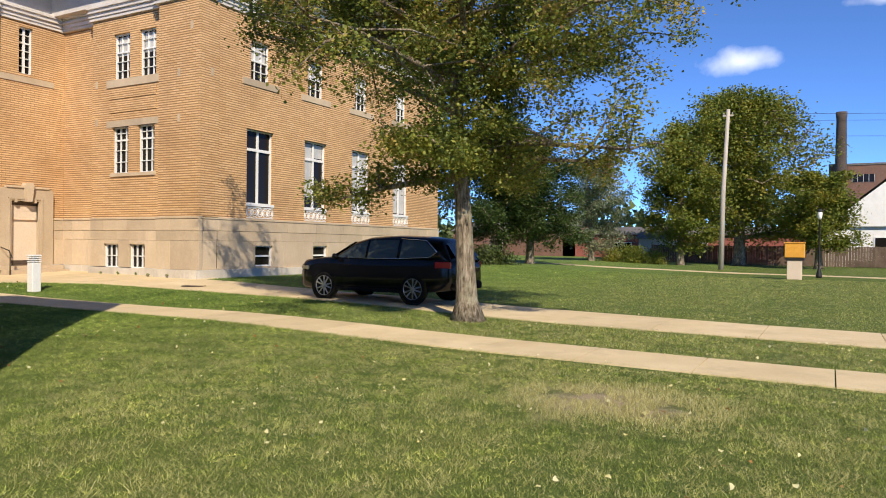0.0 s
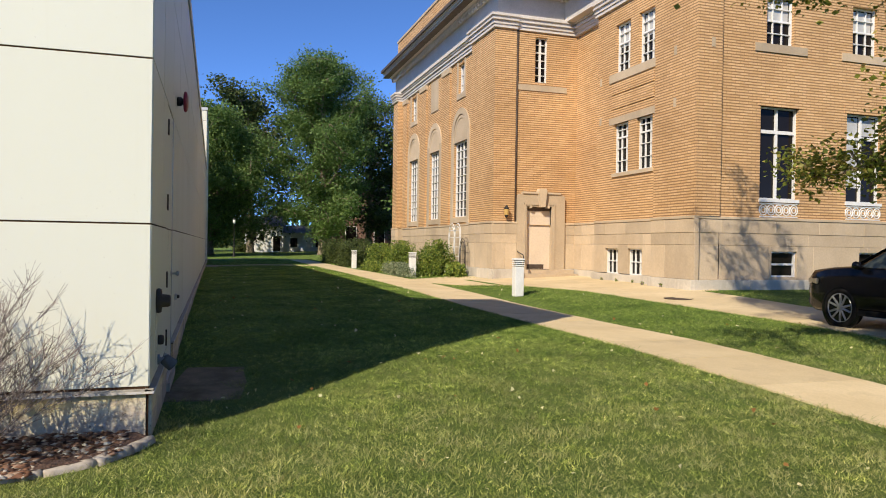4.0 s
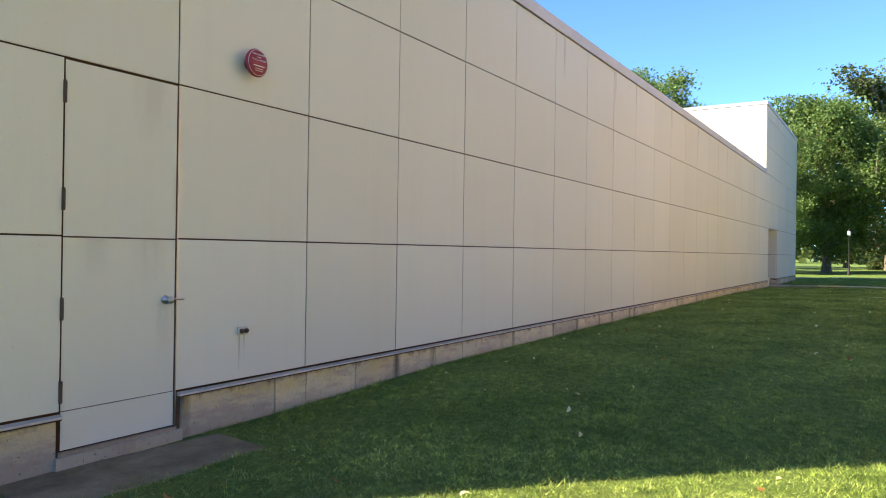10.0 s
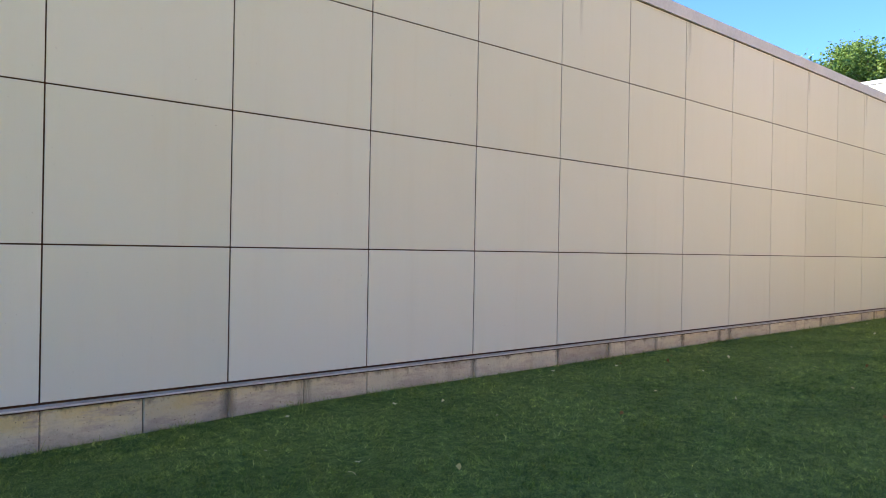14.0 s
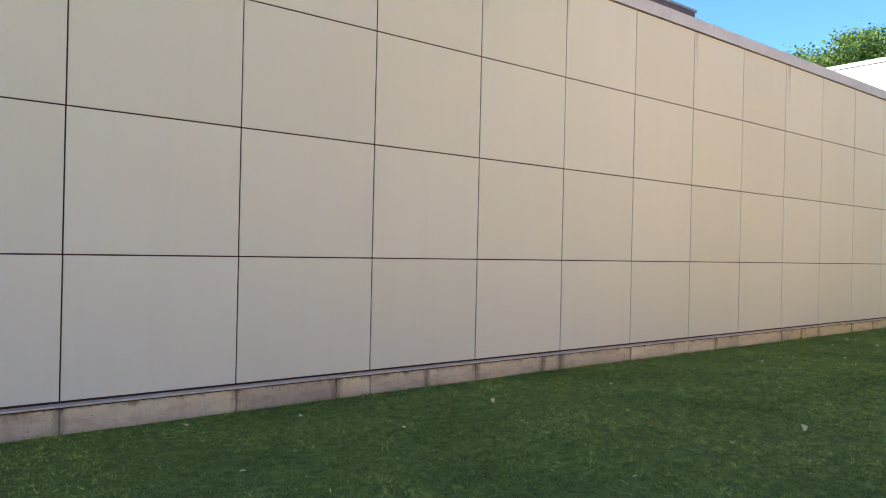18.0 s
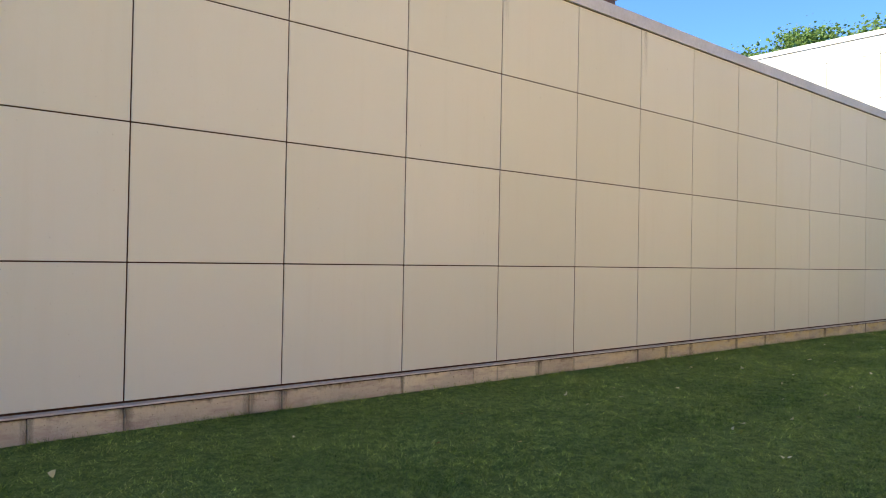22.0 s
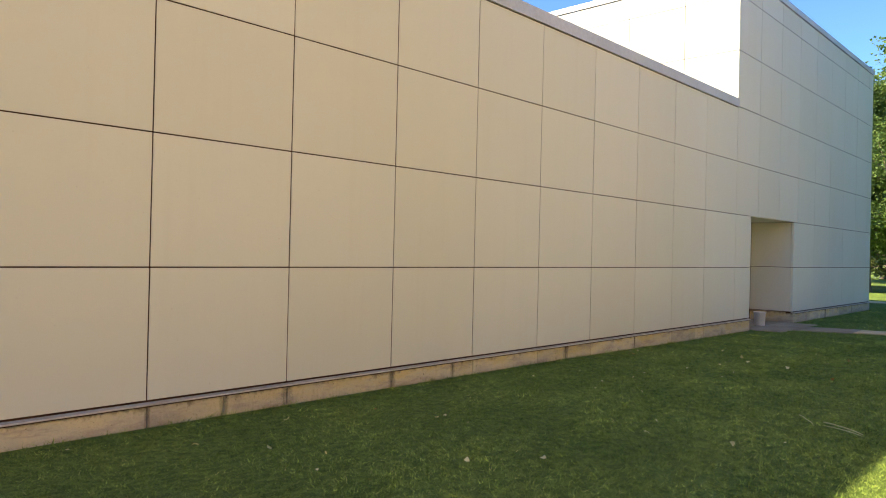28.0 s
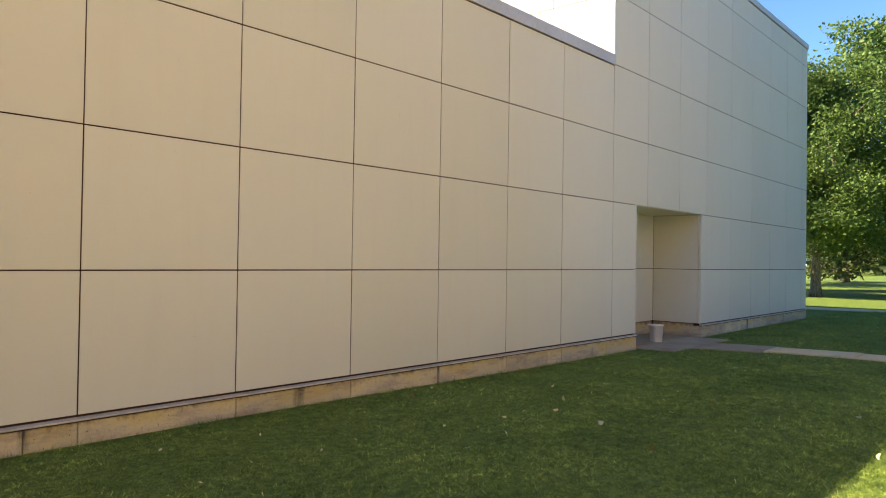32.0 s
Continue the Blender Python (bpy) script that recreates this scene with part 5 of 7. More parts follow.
# wall lantern
lamp = base("wall_lantern", (XD + 0.06, 14.5, 2.78), "small bronze wall lantern beside the door", "lantern")
part("bracket", tube("bracket", BLACK_METAL, [(0, 0, 0.1), (0.12, 0, 0.16), (0.18, 0, 0.22)], [0.02, 0.016, 0.014]), lamp)
part("glass", lathe("glass", glass_surface("amber_glass", (0.5, 0.32, 0.10), 0.2), [(0.05, -0.14), (0.085, -0.12), (0.09, 0.1), (0.06, 0.12)], 8, False), lamp, "amber glass", pose(0.18, 0, 0))
part("cap", lathe("cap", BLACK_METAL, [(0.1, 0.1), (0.11, 0.12), (0.05, 0.2), (0.015, 0.25)], 8, False), lamp, m=pose(0.18, 0, 0))
part("foot", lathe("foot", BLACK_METAL, [(0.02, -0.24), (0.06, -0.17), (0.09, -0.13), (0.08, -0.12)], 8, False), lamp, m=pose(0.18, 0, 0))
# hand rail by the door steps
rail = base("hand_rail", (XD + 0.75, 15.0, gz(XD + 0.75, 15.0) + 0.02), "dark iron hand rail by the door steps", "railing")
part("post", tube("post", BLACK_METAL, [(0, 0, 0), (0.0, 0, 0.75), (-0.05, 0, 0.86)], [0.02, 0.02, 0.02]), rail)
part("rail", tube("rail", BLACK_METAL, [(0.12, 0, 0.62), (-0.05, 0, 0.87), (-0.6, 0, 1.0)], [0.018, 0.02, 0.018]), rail)

# ---- black car ----
car = base("car", (-9.6, 14.98, gz(-9.6, 15.0) + 0.025), "parked black sport utility car with alloy wheels", "car")
car.matrix_basis = Matrix.LocRotScale((-9.93, 15.48, gz(-9.9, 15.5) + 0.025), None, (0.953, 0.953, 0.953))
# stations along the body, front at -x: (x, half width at sill, at belt, sill z, shoulder z)
LOW = [(-2.33, 0.66, 0.62, 0.45, 0.80), (-2.28, 0.80, 0.78, 0.32, 0.94), (-2.10, 0.91, 0.89, 0.27, 1.04), (-1.7, 0.95, 0.93, 0.25, 1.10), (-1.1, 0.965, 0.94, 0.25, 1.14),
       (-0.4, 0.965, 0.95, 0.25, 1.12), (0.6, 0.965, 0.95, 0.25, 1.11), (1.5, 0.965, 0.945, 0.27, 1.13), (2.1, 0.94, 0.92, 0.32, 1.13), (2.38, 0.88, 0.86, 0.40, 1.08), (2.44, 0.80, 0.78, 0.52, 0.92)]


def car_body():
    v, f = [], []
    n = 0
    for x, w0, w1, z0, z1 in LOW:
        half = [(w0 * 0.9, z0), (w0, z0 + 0.08), (w0 + 0.005, z0 + (z1 - z0) * 0.45), (w1 + 0.012, z0 + (z1 - z0) * 0.72), (w1, z1 - 0.05), (w1 * 0.93, z1), (w1 * 0.5, z1 + 0.025)]
        ring = [(x, -y, z) for y, z in half] + [(x, y, z) for y, z in reversed(half)]
        n = len(ring)
        v += ring
    for i in range(len(LOW) - 1):
        for k in range(n):
            j = (k + 1) % n
            f.append((i * n + k, (i + 1) * n + k, (i + 1) * n + j, i * n + j))
    f.append(tuple(range(n)))
    f.append(tuple(reversed(range((len(LOW) - 1) * n, len(LOW) * n))))
    return mesh_of("body", v, f, CAR_PAINT, True)


part("body", car_body(), car)
ROOF = [(-1.28, 0.86, 1.09, 0.80, 1.12), (-0.55, 0.88, 1.09, 0.70, 1.55), (-0.1, 0.89, 1.09, 0.68, 1.66), (0.7, 0.89, 1.09, 0.68, 1.70), (1.5, 0.885, 1.10, 0.67, 1.67), (2.05, 0.86, 1.10, 0.64, 1.60), (2.40, 0.82, 1.08, 0.76, 1.12)]


def cabin():
    v, f, n = [], [], 0
    for x, w0, z0, w1, z1 in ROOF:
        half = [(w0, z0), (w0 * 0.5 + w1 * 0.5 + 0.004, z0 * 0.5 + z1 * 0.5), (w1, z1 - 0.05), (w1 * 0.85, z1), (w1 * 0.4, z1 + 0.03)]
        ring = [(x, -y, z) for y, z in half] + [(x, y, z) for y, z in reversed(half)]
        n = len(ring)
        v += ring
    for i in range(len(ROOF) - 1):
        for k in range(n):
            j = (k + 1) % n
            f.append((i * n + k, (i + 1) * n + k, (i + 1) * n + j, i * n + j))
    f.append(tuple(range(n)))
    f.append(tuple(reversed(range((len(ROOF) - 1) * n, len(ROOF) * n))))
    return mesh_of("roof", v, f, CAR_PAINT, True)


part("roof", cabin(), car)
CAR_GLASS = glass_surface("car_glass", (0.045, 0.055, 0.05), 0.03, 0.4)
for s in (-1, 1):
    for k, pts in enumerate([[(-1.02, 1.13), (-0.52, 1.47), (-0.12, 1.57), (-0.12, 1.13)], [(-0.04, 1.13), (-0.04, 1.58), (0.85, 1.61), (0.85, 1.14)], [(0.94, 1.14), (0.94, 1.61), (1.62, 1.57), (1.98, 1.30), (1.85, 1.20)]]):
        v = []
        for x, z in pts:
            y = 0.905 - 0.21 * (z - 1.09) / 0.55
            v.append((x, s * (y + 0.012), z))
        for x, z in pts:
            y = 0.905 - 0.21 * (z - 1.09) / 0.55
            v.append((x, s * (y - 0.02), z))
        m_ = len(pts)
        f = [tuple(range(m_)), tuple(reversed(range(m_, 2 * m_)))] + [(i, i + m_, (i + 1) % m_ + m_, (i + 1) % m_) for i in range(m_)]
        part("side_window", mesh_of("side_window", v, f, CAR_GLASS), car, "tinted car glass")
    def rim_pt(x, z):
        return (x, s * (0.905 - 0.21 * (z - 1.09) / 0.55 + 0.016), z)
    part("window_trim", tube("window_trim", CHROME, [rim_pt(x, z) for x, z in [(-1.08, 1.115), (0.9, 1.125), (1.8, 1.17), (2.02, 1.30), (1.66, 1.595), (0.9, 1.635)]], [0.012] * 6, 6), car, "chrome window strip")
    mirror = [(-0.98, s * 0.92, 1.12), (-0.97, s * 1.02, 1.15), (-0.96, s * 1.10, 1.17)]
    part("wing_mirror", tube("wing_mirror", CAR_PAINT, mirror, [0.04, 0.075, 0.07], 10), car)
    part("tail_light", slab("tail_light", RED_GLASS, 0.42, 0.06, 0.17, 0.02), car, "red tail light", pose(2.21, s * 0.885, 0.90, 0, 0, s * -13))
    part("headlight", slab("headlight", STEEL, 0.36, 0.05, 0.11, 0.02), car, "clear headlight", pose(-2.10, s * 0.875, 0.78, 0, 0, s * 22))
    part("sill_trim", boxes("sill_trim", RUBBER, (-1.0, 1.0, s * 0.968 - 0.012, s * 0.968 + 0.012, 0.26, 0.36)), car)
    for x in (-1.39, 1.39):
        part("wheel_arch", mesh_of("wheel_arch", *lathe_data([(0.42, -0.02), (0.42, 0.008), (0.385, 0.012)], 28), CAR_PAINT, False), car, m=pose(x, s * 0.95, 0.365, -90 * s))
part("windscreen", mesh_of("windscreen", [(-1.22, -0.76, 1.14), (-1.22, 0.76, 1.14), (-0.60, 0.62, 1.52), (-0.60, -0.62, 1.52)], [(0, 1, 2, 3)], CAR_GLASS), car, m=pose(-0.03, 0, 0.03))
part("rear_window", mesh_of("rear_window", [(2.42, -0.68, 1.18), (2.42, 0.68, 1.18), (2.12, 0.56, 1.52), (2.12, -0.56, 1.52)], [(3, 2, 1, 0)], CAR_GLASS), car, m=pose(0.02, 0, 0.02))
part("bumper", slab("bumper", RUBBER, 0.14, 1.6, 0.2, 0.04), car, m=pose(2.42, 0, 0.36))
part("licence_plate", slab("licence_plate", WHITE, 0.02, 0.32, 0.15, 0.004), car, m=pose(2.485, 0, 0.72))
for x in (-1.39, 1.39):
    for s in (-1, 1):
        wh = part("wheel", lathe("wheel", RUBBER, [(0.26, -0.11), (0.33, -0.11), (0.365, -0.08), (0.368, 0.0), (0.365, 0.08), (0.34, 0.11), (0.28, 0.115), (0.27, 0.06)], 28), car, m=pose(x, s * 0.87, 0.368, -90 * s))
        part("rim", lathe("rim", ALLOY, [(0.262, 0.05), (0.268, 0.112), (0.258, 0.114), (0.25, 0.06)], 28), wh, "bright alloy rim")
        sv, sf = [], []
        for k in range(10):
            w = 2 * math.pi * (k // 2) / 5 + (0.26 if k % 2 else -0.26)
            tube_data([(0.04 * math.cos(w), 0.04 * math.sin(w), 0.085), (0.265 * math.cos(w), 0.265 * math.sin(w), 0.112)], [0.024, 0.018], 5, sv, sf)
        lathe_data([(0.06, 0.06), (0.06, 0.1), (0.03, 0.11)], 12, sv, sf)
        part("spokes", mesh_of("spokes", sv, sf, ALLOY), wh, "alloy spokes")

# ---- plants ----


def scatter_mesh(name, mat, centres, sizes, shape, tris, rng, flat=0.0, spin_only=False):
    """Many small leaves in one mesh: shape is a template of (u, v, w) points, tris its triangles."""
    n, k = len(centres), len(shape)
    a = rng.normal(size=(n, 3))
    if flat:
        a[:, 2] *= 1 - flat
    a /= np.linalg.norm(a, axis=1)[:, None]
    b = rng.normal(size=(n, 3))
    if flat:
        b[:, 2] *= 1 - flat
    b -= (a * b).sum(1)[:, None] * a
    b /= np.linalg.norm(b, axis=1)[:, None]
    c = np.cross(a, b)
    t = np.array(shape, float)
    pts = centres[:, None] + sizes[:, None, None] * (t[None, :, 0, None] * a[:, None] + t[None, :, 1, None] * b[:, None] + t[None, :, 2, None] * c[:, None])
    return soup(name, mat, pts.reshape(-1, 3), (np.array(tris)[None] + k * np.arange(n)[:, None, None]).reshape(-1, 3))


def soup(name, mat, pts, tri):
    me = bpy.data.meshes.new(name)
    me.vertices.add(len(pts))
    me.vertices.foreach_set("co", np.ascontiguousarray(pts, dtype=np.float32).ravel())
    me.loops.add(3 * len(tri))
    me.loops.foreach_set("vertex_index", np.ascontiguousarray(tri, dtype=np.int32).ravel())
    me.polygons.add(len(tri))
    me.polygons.foreach_set("loop_start", np.arange(0, 3 * len(tri), 3, dtype=np.int32))
    me.materials.append(mat)
    me.update(calc_edges=True)
    return me


LEAF = [(0, 0, 0), (0.5, 0.42, 0.10), (1.1, 0.0, -0.05), (0.5, -0.42, 0.10)]
LEAF_TRIS = [(0, 1, 2), (0, 2, 3)]
LOBED = [(0, 0, 0), (0.15, 0.5, 0.08), (0.55, 0.32, 0.03), (1.1, 0.0, -0.08), (0.55, -0.32, 0.03), (0.15, -0.5, 0.08)]
LOBED_TRIS = [(0, 1, 2), (0, 2, 3), (0, 3, 4), (0, 4, 5)]


def tree(at, height, spread, trunk, first, leaves, size, mat, seed, label, lobed=False, limbs=16, rise=0.35, full=1.0, lean=(0, 0), bias=0.0, toward=0.0, low=(), taper=0.0, flat=0.5, flare=1.35):
    rng, rnd = np.random.default_rng(seed), random.Random(seed)
    v, f, anchors = [], [], []
    top = height * 0.86
    spine = [Vector((lean[0] * k / 8 + rnd.uniform(-1, 1) * 0.012 * height * k / 8, lean[1] * k / 8 + rnd.uniform(-1, 1) * 0.012 * height * k / 8, top * k / 8)) for k in range(9)]
    radii = [trunk * (flare if k == 0 else (1 - 0.8 * (k / 8) ** 0.8)) for k in range(9)]
    spine.insert(1, spine[0].lerp(spine[1], 0.35 if height < 14 else 0.2))
    radii.insert(1, trunk * 1.02)
    tube_data(spine, radii, 12, v, f)

    def on_spine(z):
        k = min(8, max(0, int(z / top * 8)))
        return spine[k + 1] if k else spine[1]
    starts = [(first + (top - first) * (k / limbs) ** 0.9, k * 2.399 + rnd.uniform(-0.3, 0.3), 1.0) for k in range(limbs)] + list(low)
    for z, w, longer in starts:
        h = (z - first) / max(0.1, height - first)
        reach = spread * longer * (1 + bias * math.cos(w - toward)) * (0.55 + 0.75 * math.sin(math.pi * min(1, 0.25 + 0.75 * h)) * 0.6) * rnd.uniform(0.8, 1.12)
        reach *= 1 - taper * max(0.0, h - 0.3)
        if h > 0.75:
            reach *= 0.65
        p0 = on_spine(z).copy()
        p0.z = z
        d = Vector((math.cos(w), math.sin(w), rise + 0.9 * max(0, h) * rnd.uniform(0.6, 1.2) if longer == 1.0 else (0.26 if longer > 1.03 else -0.10))).normalized()
        pts, cur = [p0], p0
        segs = 5
        for s in range(segs):
            d = (d + Vector((rnd.uniform(-1, 1), rnd.uniform(-1, 1), rnd.uniform(-0.6, 0.75))) * (0.22 if longer == 1.0 else 0.1)).normalized()
            cur = cur + d * reach / segs
            if cur.z > height * 0.985:
                cur.z = height * 0.985
            pts.append(cur)
        r0 = trunk * (0.42 - 0.22 * max(0, h))
        tube_data(pts, [r0 * (1 - 0.85 * s / segs) for s in range(segs + 1)], 6, v, f, False)
        for s in range(1, segs + 1):
            for q in range(3):
                d2 = Vector((rnd.uniform(-1, 1), rnd.uniform(-1, 1), rnd.uniform(-0.5, 0.7))).normalized()
                e = pts[s] + d2 * reach * rnd.uniform(0.18, 0.42) * (0.5 if longer < 0.9 else 1.0)
                e.z = min(e.z, height * 0.99)
                tube_data([pts[s], pts[s].lerp(e, 0.5) + Vector((0, 0, 0.03 * reach)), e], [r0 * 0.32, r0 * 0.2, r0 * 0.06], 4, v, f, False)
                anchors += [pts[s].lerp(e, 0.45), pts[s].lerp(e, 0.75), e, e]
            if s > 2:
                anchors.append(pts[s])
    t = base("tree", at, label, "tree")
    part("trunk", mesh_of("trunk", v, f, BARK, True), t)
    anc = np.array(anchors)
    n = leaves
    pick = anc[rng.integers(0, len(anc), n)]
    cl = rng.normal(size=(n, 3)) * (spread * 0.085 * full)
    cl[:, 2] *= 0.75
    cen = pick + cl
    cen[:, 2] = np.minimum(cen[:, 2], height)
    cen = cen[cen[:, 2] > first * 0.53]
    sz = size * rng.uniform(0.6, 1.25, len(cen))
    part("crown", scatter_mesh("crown", mat, cen, sz, LOBED if lobed else LEAF, LOBED_TRIS if lobed else LEAF_TRIS, rng, flat=flat), t)
    return t


tree((-6.25, 12.82, gz(-6.25, 12.8) - 0.03), 11.5, 4.5, 0.225, 3.95, 195000, 0.068, MAPLE, 5, "young maple turning yellow and rust, grey ridged trunk", limbs=30, rise=0.3, full=0.46, flare=1.75, lean=(-0.45, -0.5), bias=0.14, toward=3.9,
     low=((2.95, 3.62, 0.86), (3.5, 0.5, 1.02), (3.7, 0.1, 0.98), (3.3, 5.2, 0.75), (3.3, 1.3, 0.8), (3.6, 4.6, 0.6), (5.3, 3.05, 1.10), (5.7, 3.5, 1.08), (6.1, 2.85, 1.08), (6.6, 3.3, 1.18), (7.2, 3.55, 1.12), (5.0, 3.5, 1.08), (4.5, 0.35, 1.04), (5.1, 0.85, 1.05), (5.5, 0.15, 1.05), (6.1, 0.6, 1.1), (6.6, 0.3, 1.06), (7.3, 0.75, 1.05), (4.8, 5.9, 1.04), (5.9, 5.5, 1.04)), taper=1.15)
BIG = ((-6.8, 66, 0), 14.9, 6.2, 0.55, 2.4, 60000, 0.22, OAK, 11, "broad oak tree turning bronze")
tree(*BIG, limbs=28, full=1.1)
tree((-0.7, 62, 0), 7.4, 3.0, 0.3, 1.6, 26000, 0.19, OAK, 12, "round bronze-green oak tree", full=1.3)
tree((-10.6, 60, 0), 11.8, 3.4, 0.3, 1.4, 34000, 0.19, OAK, 13, "rounded olive-green tree by the fence", full=1.3)
tree((-19.9, 44.0, 0), 11.0, 3.9, 0.33, 2.1, 62000, 0.14, PINE, 14, "dark green pine on the lawn", full=1.0, limbs=26, rise=0.04, taper=0.9, flat=0.6)
tree((-17.9, 45.5, 0), 9.6, 3.6, 0.33, 2.0, 62000, 0.14, PINE, 15, "dark green spreading pine on the lawn", full=1.0, limbs=26, rise=0.04, taper=0.9, flat=0.6)
tree((-18.0, 60.0, 0), 9.0, 3.1, 0.3, 1.2, 34000, 0.15, SILVER, 16, "silvery willow-like tree beyond the lawn", full=1.2)
tree((-33, 52, 0), 15, 7, 0.4, 2.5, 16000, 0.28, DARK_GREEN, 17, "dark tree behind the brick building", full=1.3)
tree((-80, 15.4, 0), 22.5, 6.4, 0.55, 2.2, 90000, 0.215, GREEN, 21, "tall green maple across the lawn", full=1.0, limbs=30, flat=0.25)
tree((-80, 3.6, 0), 15.8, 6.2, 0.42, 2.0, 76000, 0.22, GREEN, 22, "dense green maple on the lawn", full=1.1, limbs=28, flat=0.25)
tree((-97, 8.5, 0), 22, 8.0, 0.5, 2.0, 20000, 0.36, DARK_GREEN, 23, "dark tree before the far houses", full=1.2)
tree((-92, 23, 0), 20, 8.0, 0.5, 3.0, 20000, 0.36, DARK_GREEN, 24, "dark tree beside the far brick house", full=1.2)
tree((-72, -0.35, 0), 12.0, 4.7, 0.27, 2.5, 100000, 0.143, GREEN, 25, "full bright green maple on the lawn", full=1.05, limbs=26, flat=0.25, taper=0.45)
tree((-66, -9, 0), 18.0, 4.8, 0.4, 4.0, 30000, 0.22, GREEN, 26, "green tree rising behind the roof", full=1.1)
tree((-72, -14, 0), 19.0, 5.0, 0.4, 4.0, 30000, 0.22, GREEN, 27, "green tree rising behind the roof", full=1.1)
tree((-112, -7.5, 0), 12, 6.5, 0.4, 0.9, 12000, 0.42, DARK_GREEN, 29, "dark tree at the far side of the lawn", full=1.3)
tree((-118, 3.5, 0), 12, 6.5, 0.4, 0.9, 12000, 0.42, DARK_GREEN, 30, "dark tree at the far side of the lawn", full=1.3)
# three unseen trees, added to cut sky light and reflections on the tall block
tree((-62, 25, 0), 15, 6.0, 0.4, 2.5, 20000, 0.36, GREEN, 51, "unseen green tree added beyond the brick building to cut sky light", full=1.2)
tree((-70, 34, 0), 18, 7.0, 0.45, 2.5, 22000, 0.4, DARK_GREEN, 52, "unseen dark tree added beyond the brick building to cut sky light", full=1.2)
tree((-56, 37, 0), 16, 6.5, 0.45, 2.5, 20000, 0.4, DARK_GREEN, 53, "unseen dark tree added beyond the brick building to cut sky light", full=1.2)
tree((-90, -14, 0), 18, 8.0, 0.4, 3.0, 26000, 0.28, GREEN, 28, "green tree far across the lawn", full=1.2)


def bush(at, rx, ry, h, leaves, size, mat, seed, label, name="shrub"):
    rng = np.random.default_rng(seed)
    b = base(name, at, label, "shrub")
    v, f = [], []
    rnd = random.Random(seed)
    tips = []
    for k in range(26):
        w, r = rnd.uniform(0, 6.28), math.sqrt(rnd.random())
        e = Vector((rx * r * math.cos(w), ry * r * math.sin(w), h * (1 - 0.45 * r * r) * rnd.uniform(0.75, 1.0)))
        tube_data([(e.x * 0.2, e.y * 0.2, 0), e * 0.6, e], [0.02, 0.012, 0.004], 4, v, f, False)
        tips += [e, e * 0.8, e * 0.6, Vector((e.x, e.y, e.z * 0.45)), Vector((e.x * 1.05, e.y * 1.05, e.z * 0.22))]
    part("stems", mesh_of("stems", v, f, TWIG), b)
    tips = np.array(tips)
    leaves, size = int(leaves * 2.6), size * 0.6
    cen = tips[rng.integers(0, len(tips), leaves)] + rng.normal(size=(leaves, 3)) * np.array([rx, ry, h]) * 0.12
    cen[:, 2] = np.clip(cen[:, 2], 0.02, h * 1.03)
    part("foliage", scatter_mesh("foliage", mat, cen, size * rng.uniform(0.6, 1.3, leaves), LEAF, LEAF_TRIS, rng), b)
    return b


bush((-30.2, 12.9, gz(-30.6, 12.7)), 0.95, 0.8, 1.45, 4200, 0.11, SHRUB, 31, "rounded green shrub by the brick wall")
bush((-35.2, 12.75, gz(-34.6, 12.9)), 1.25, 0.8, 1.4, 4200, 0.12, SHRUB, 32, "rounded green shrub by the brick wall")
bush((-39.0, 12.5, gz(-38.2, 12.8)), 1.3, 0.8, 1.3, 4000, 0.12, SHRUB, 33, "yellow-green shrub by the brick wall")
bush((-44.5, 12.3, gz(-44.5, 12.3)), 3.2, 0.9, 1.6, 7000, 0.14, DARK_GREEN, 34, "long dark clipped hedge")
bush((-50.5, 12.0, gz(-50.5, 12.0)), 3.0, 0.9, 1.6, 6000, 0.14, DARK_GREEN, 35, "long dark clipped hedge")
bush((-31.9, 11.72, gz(-32.6, 12.0)), 2.4, 0.35, 0.55, 3600, 0.10, SILVER, 36, "low grey-green border plants")
bush((-36.8, 11.75, gz(-36.6, 12.0)), 2.2, 0.4, 0.5, 2600, 0.10, SHRUB, 37, "low green border plants")
bush((-28.6, 13.3, gz(-28.6, 13.3)), 0.7, 0.4, 0.55, 900, 0.16, SHRUB, 38, "spiky pale green plant by the steps")
bush((-19.6, 41.5, 0), 2.4, 1.2, 1.5, 3000, 0.2, DARK_GREEN, 42, "low dark green bush under the shade tree")
bush((-99, 7.6, 0), 1.5, 1.2, 1.5, 1500, 0.26, DARK_GREEN, 41, "rounded dark bush before the white house")
bush((-14.5, 60, 0), 2.6, 1.2, 1.6, 3000, 0.2, OAK, 39, "bronze-green clipped bush on the lawn")
bush((4.5, 70.5, 0), 3.0, 0.8, 0.9, 2500, 0.2, DARK_GREEN, 40, "low hedge before the white house")

# bare twiggy shrub at the corner of the panelled wall


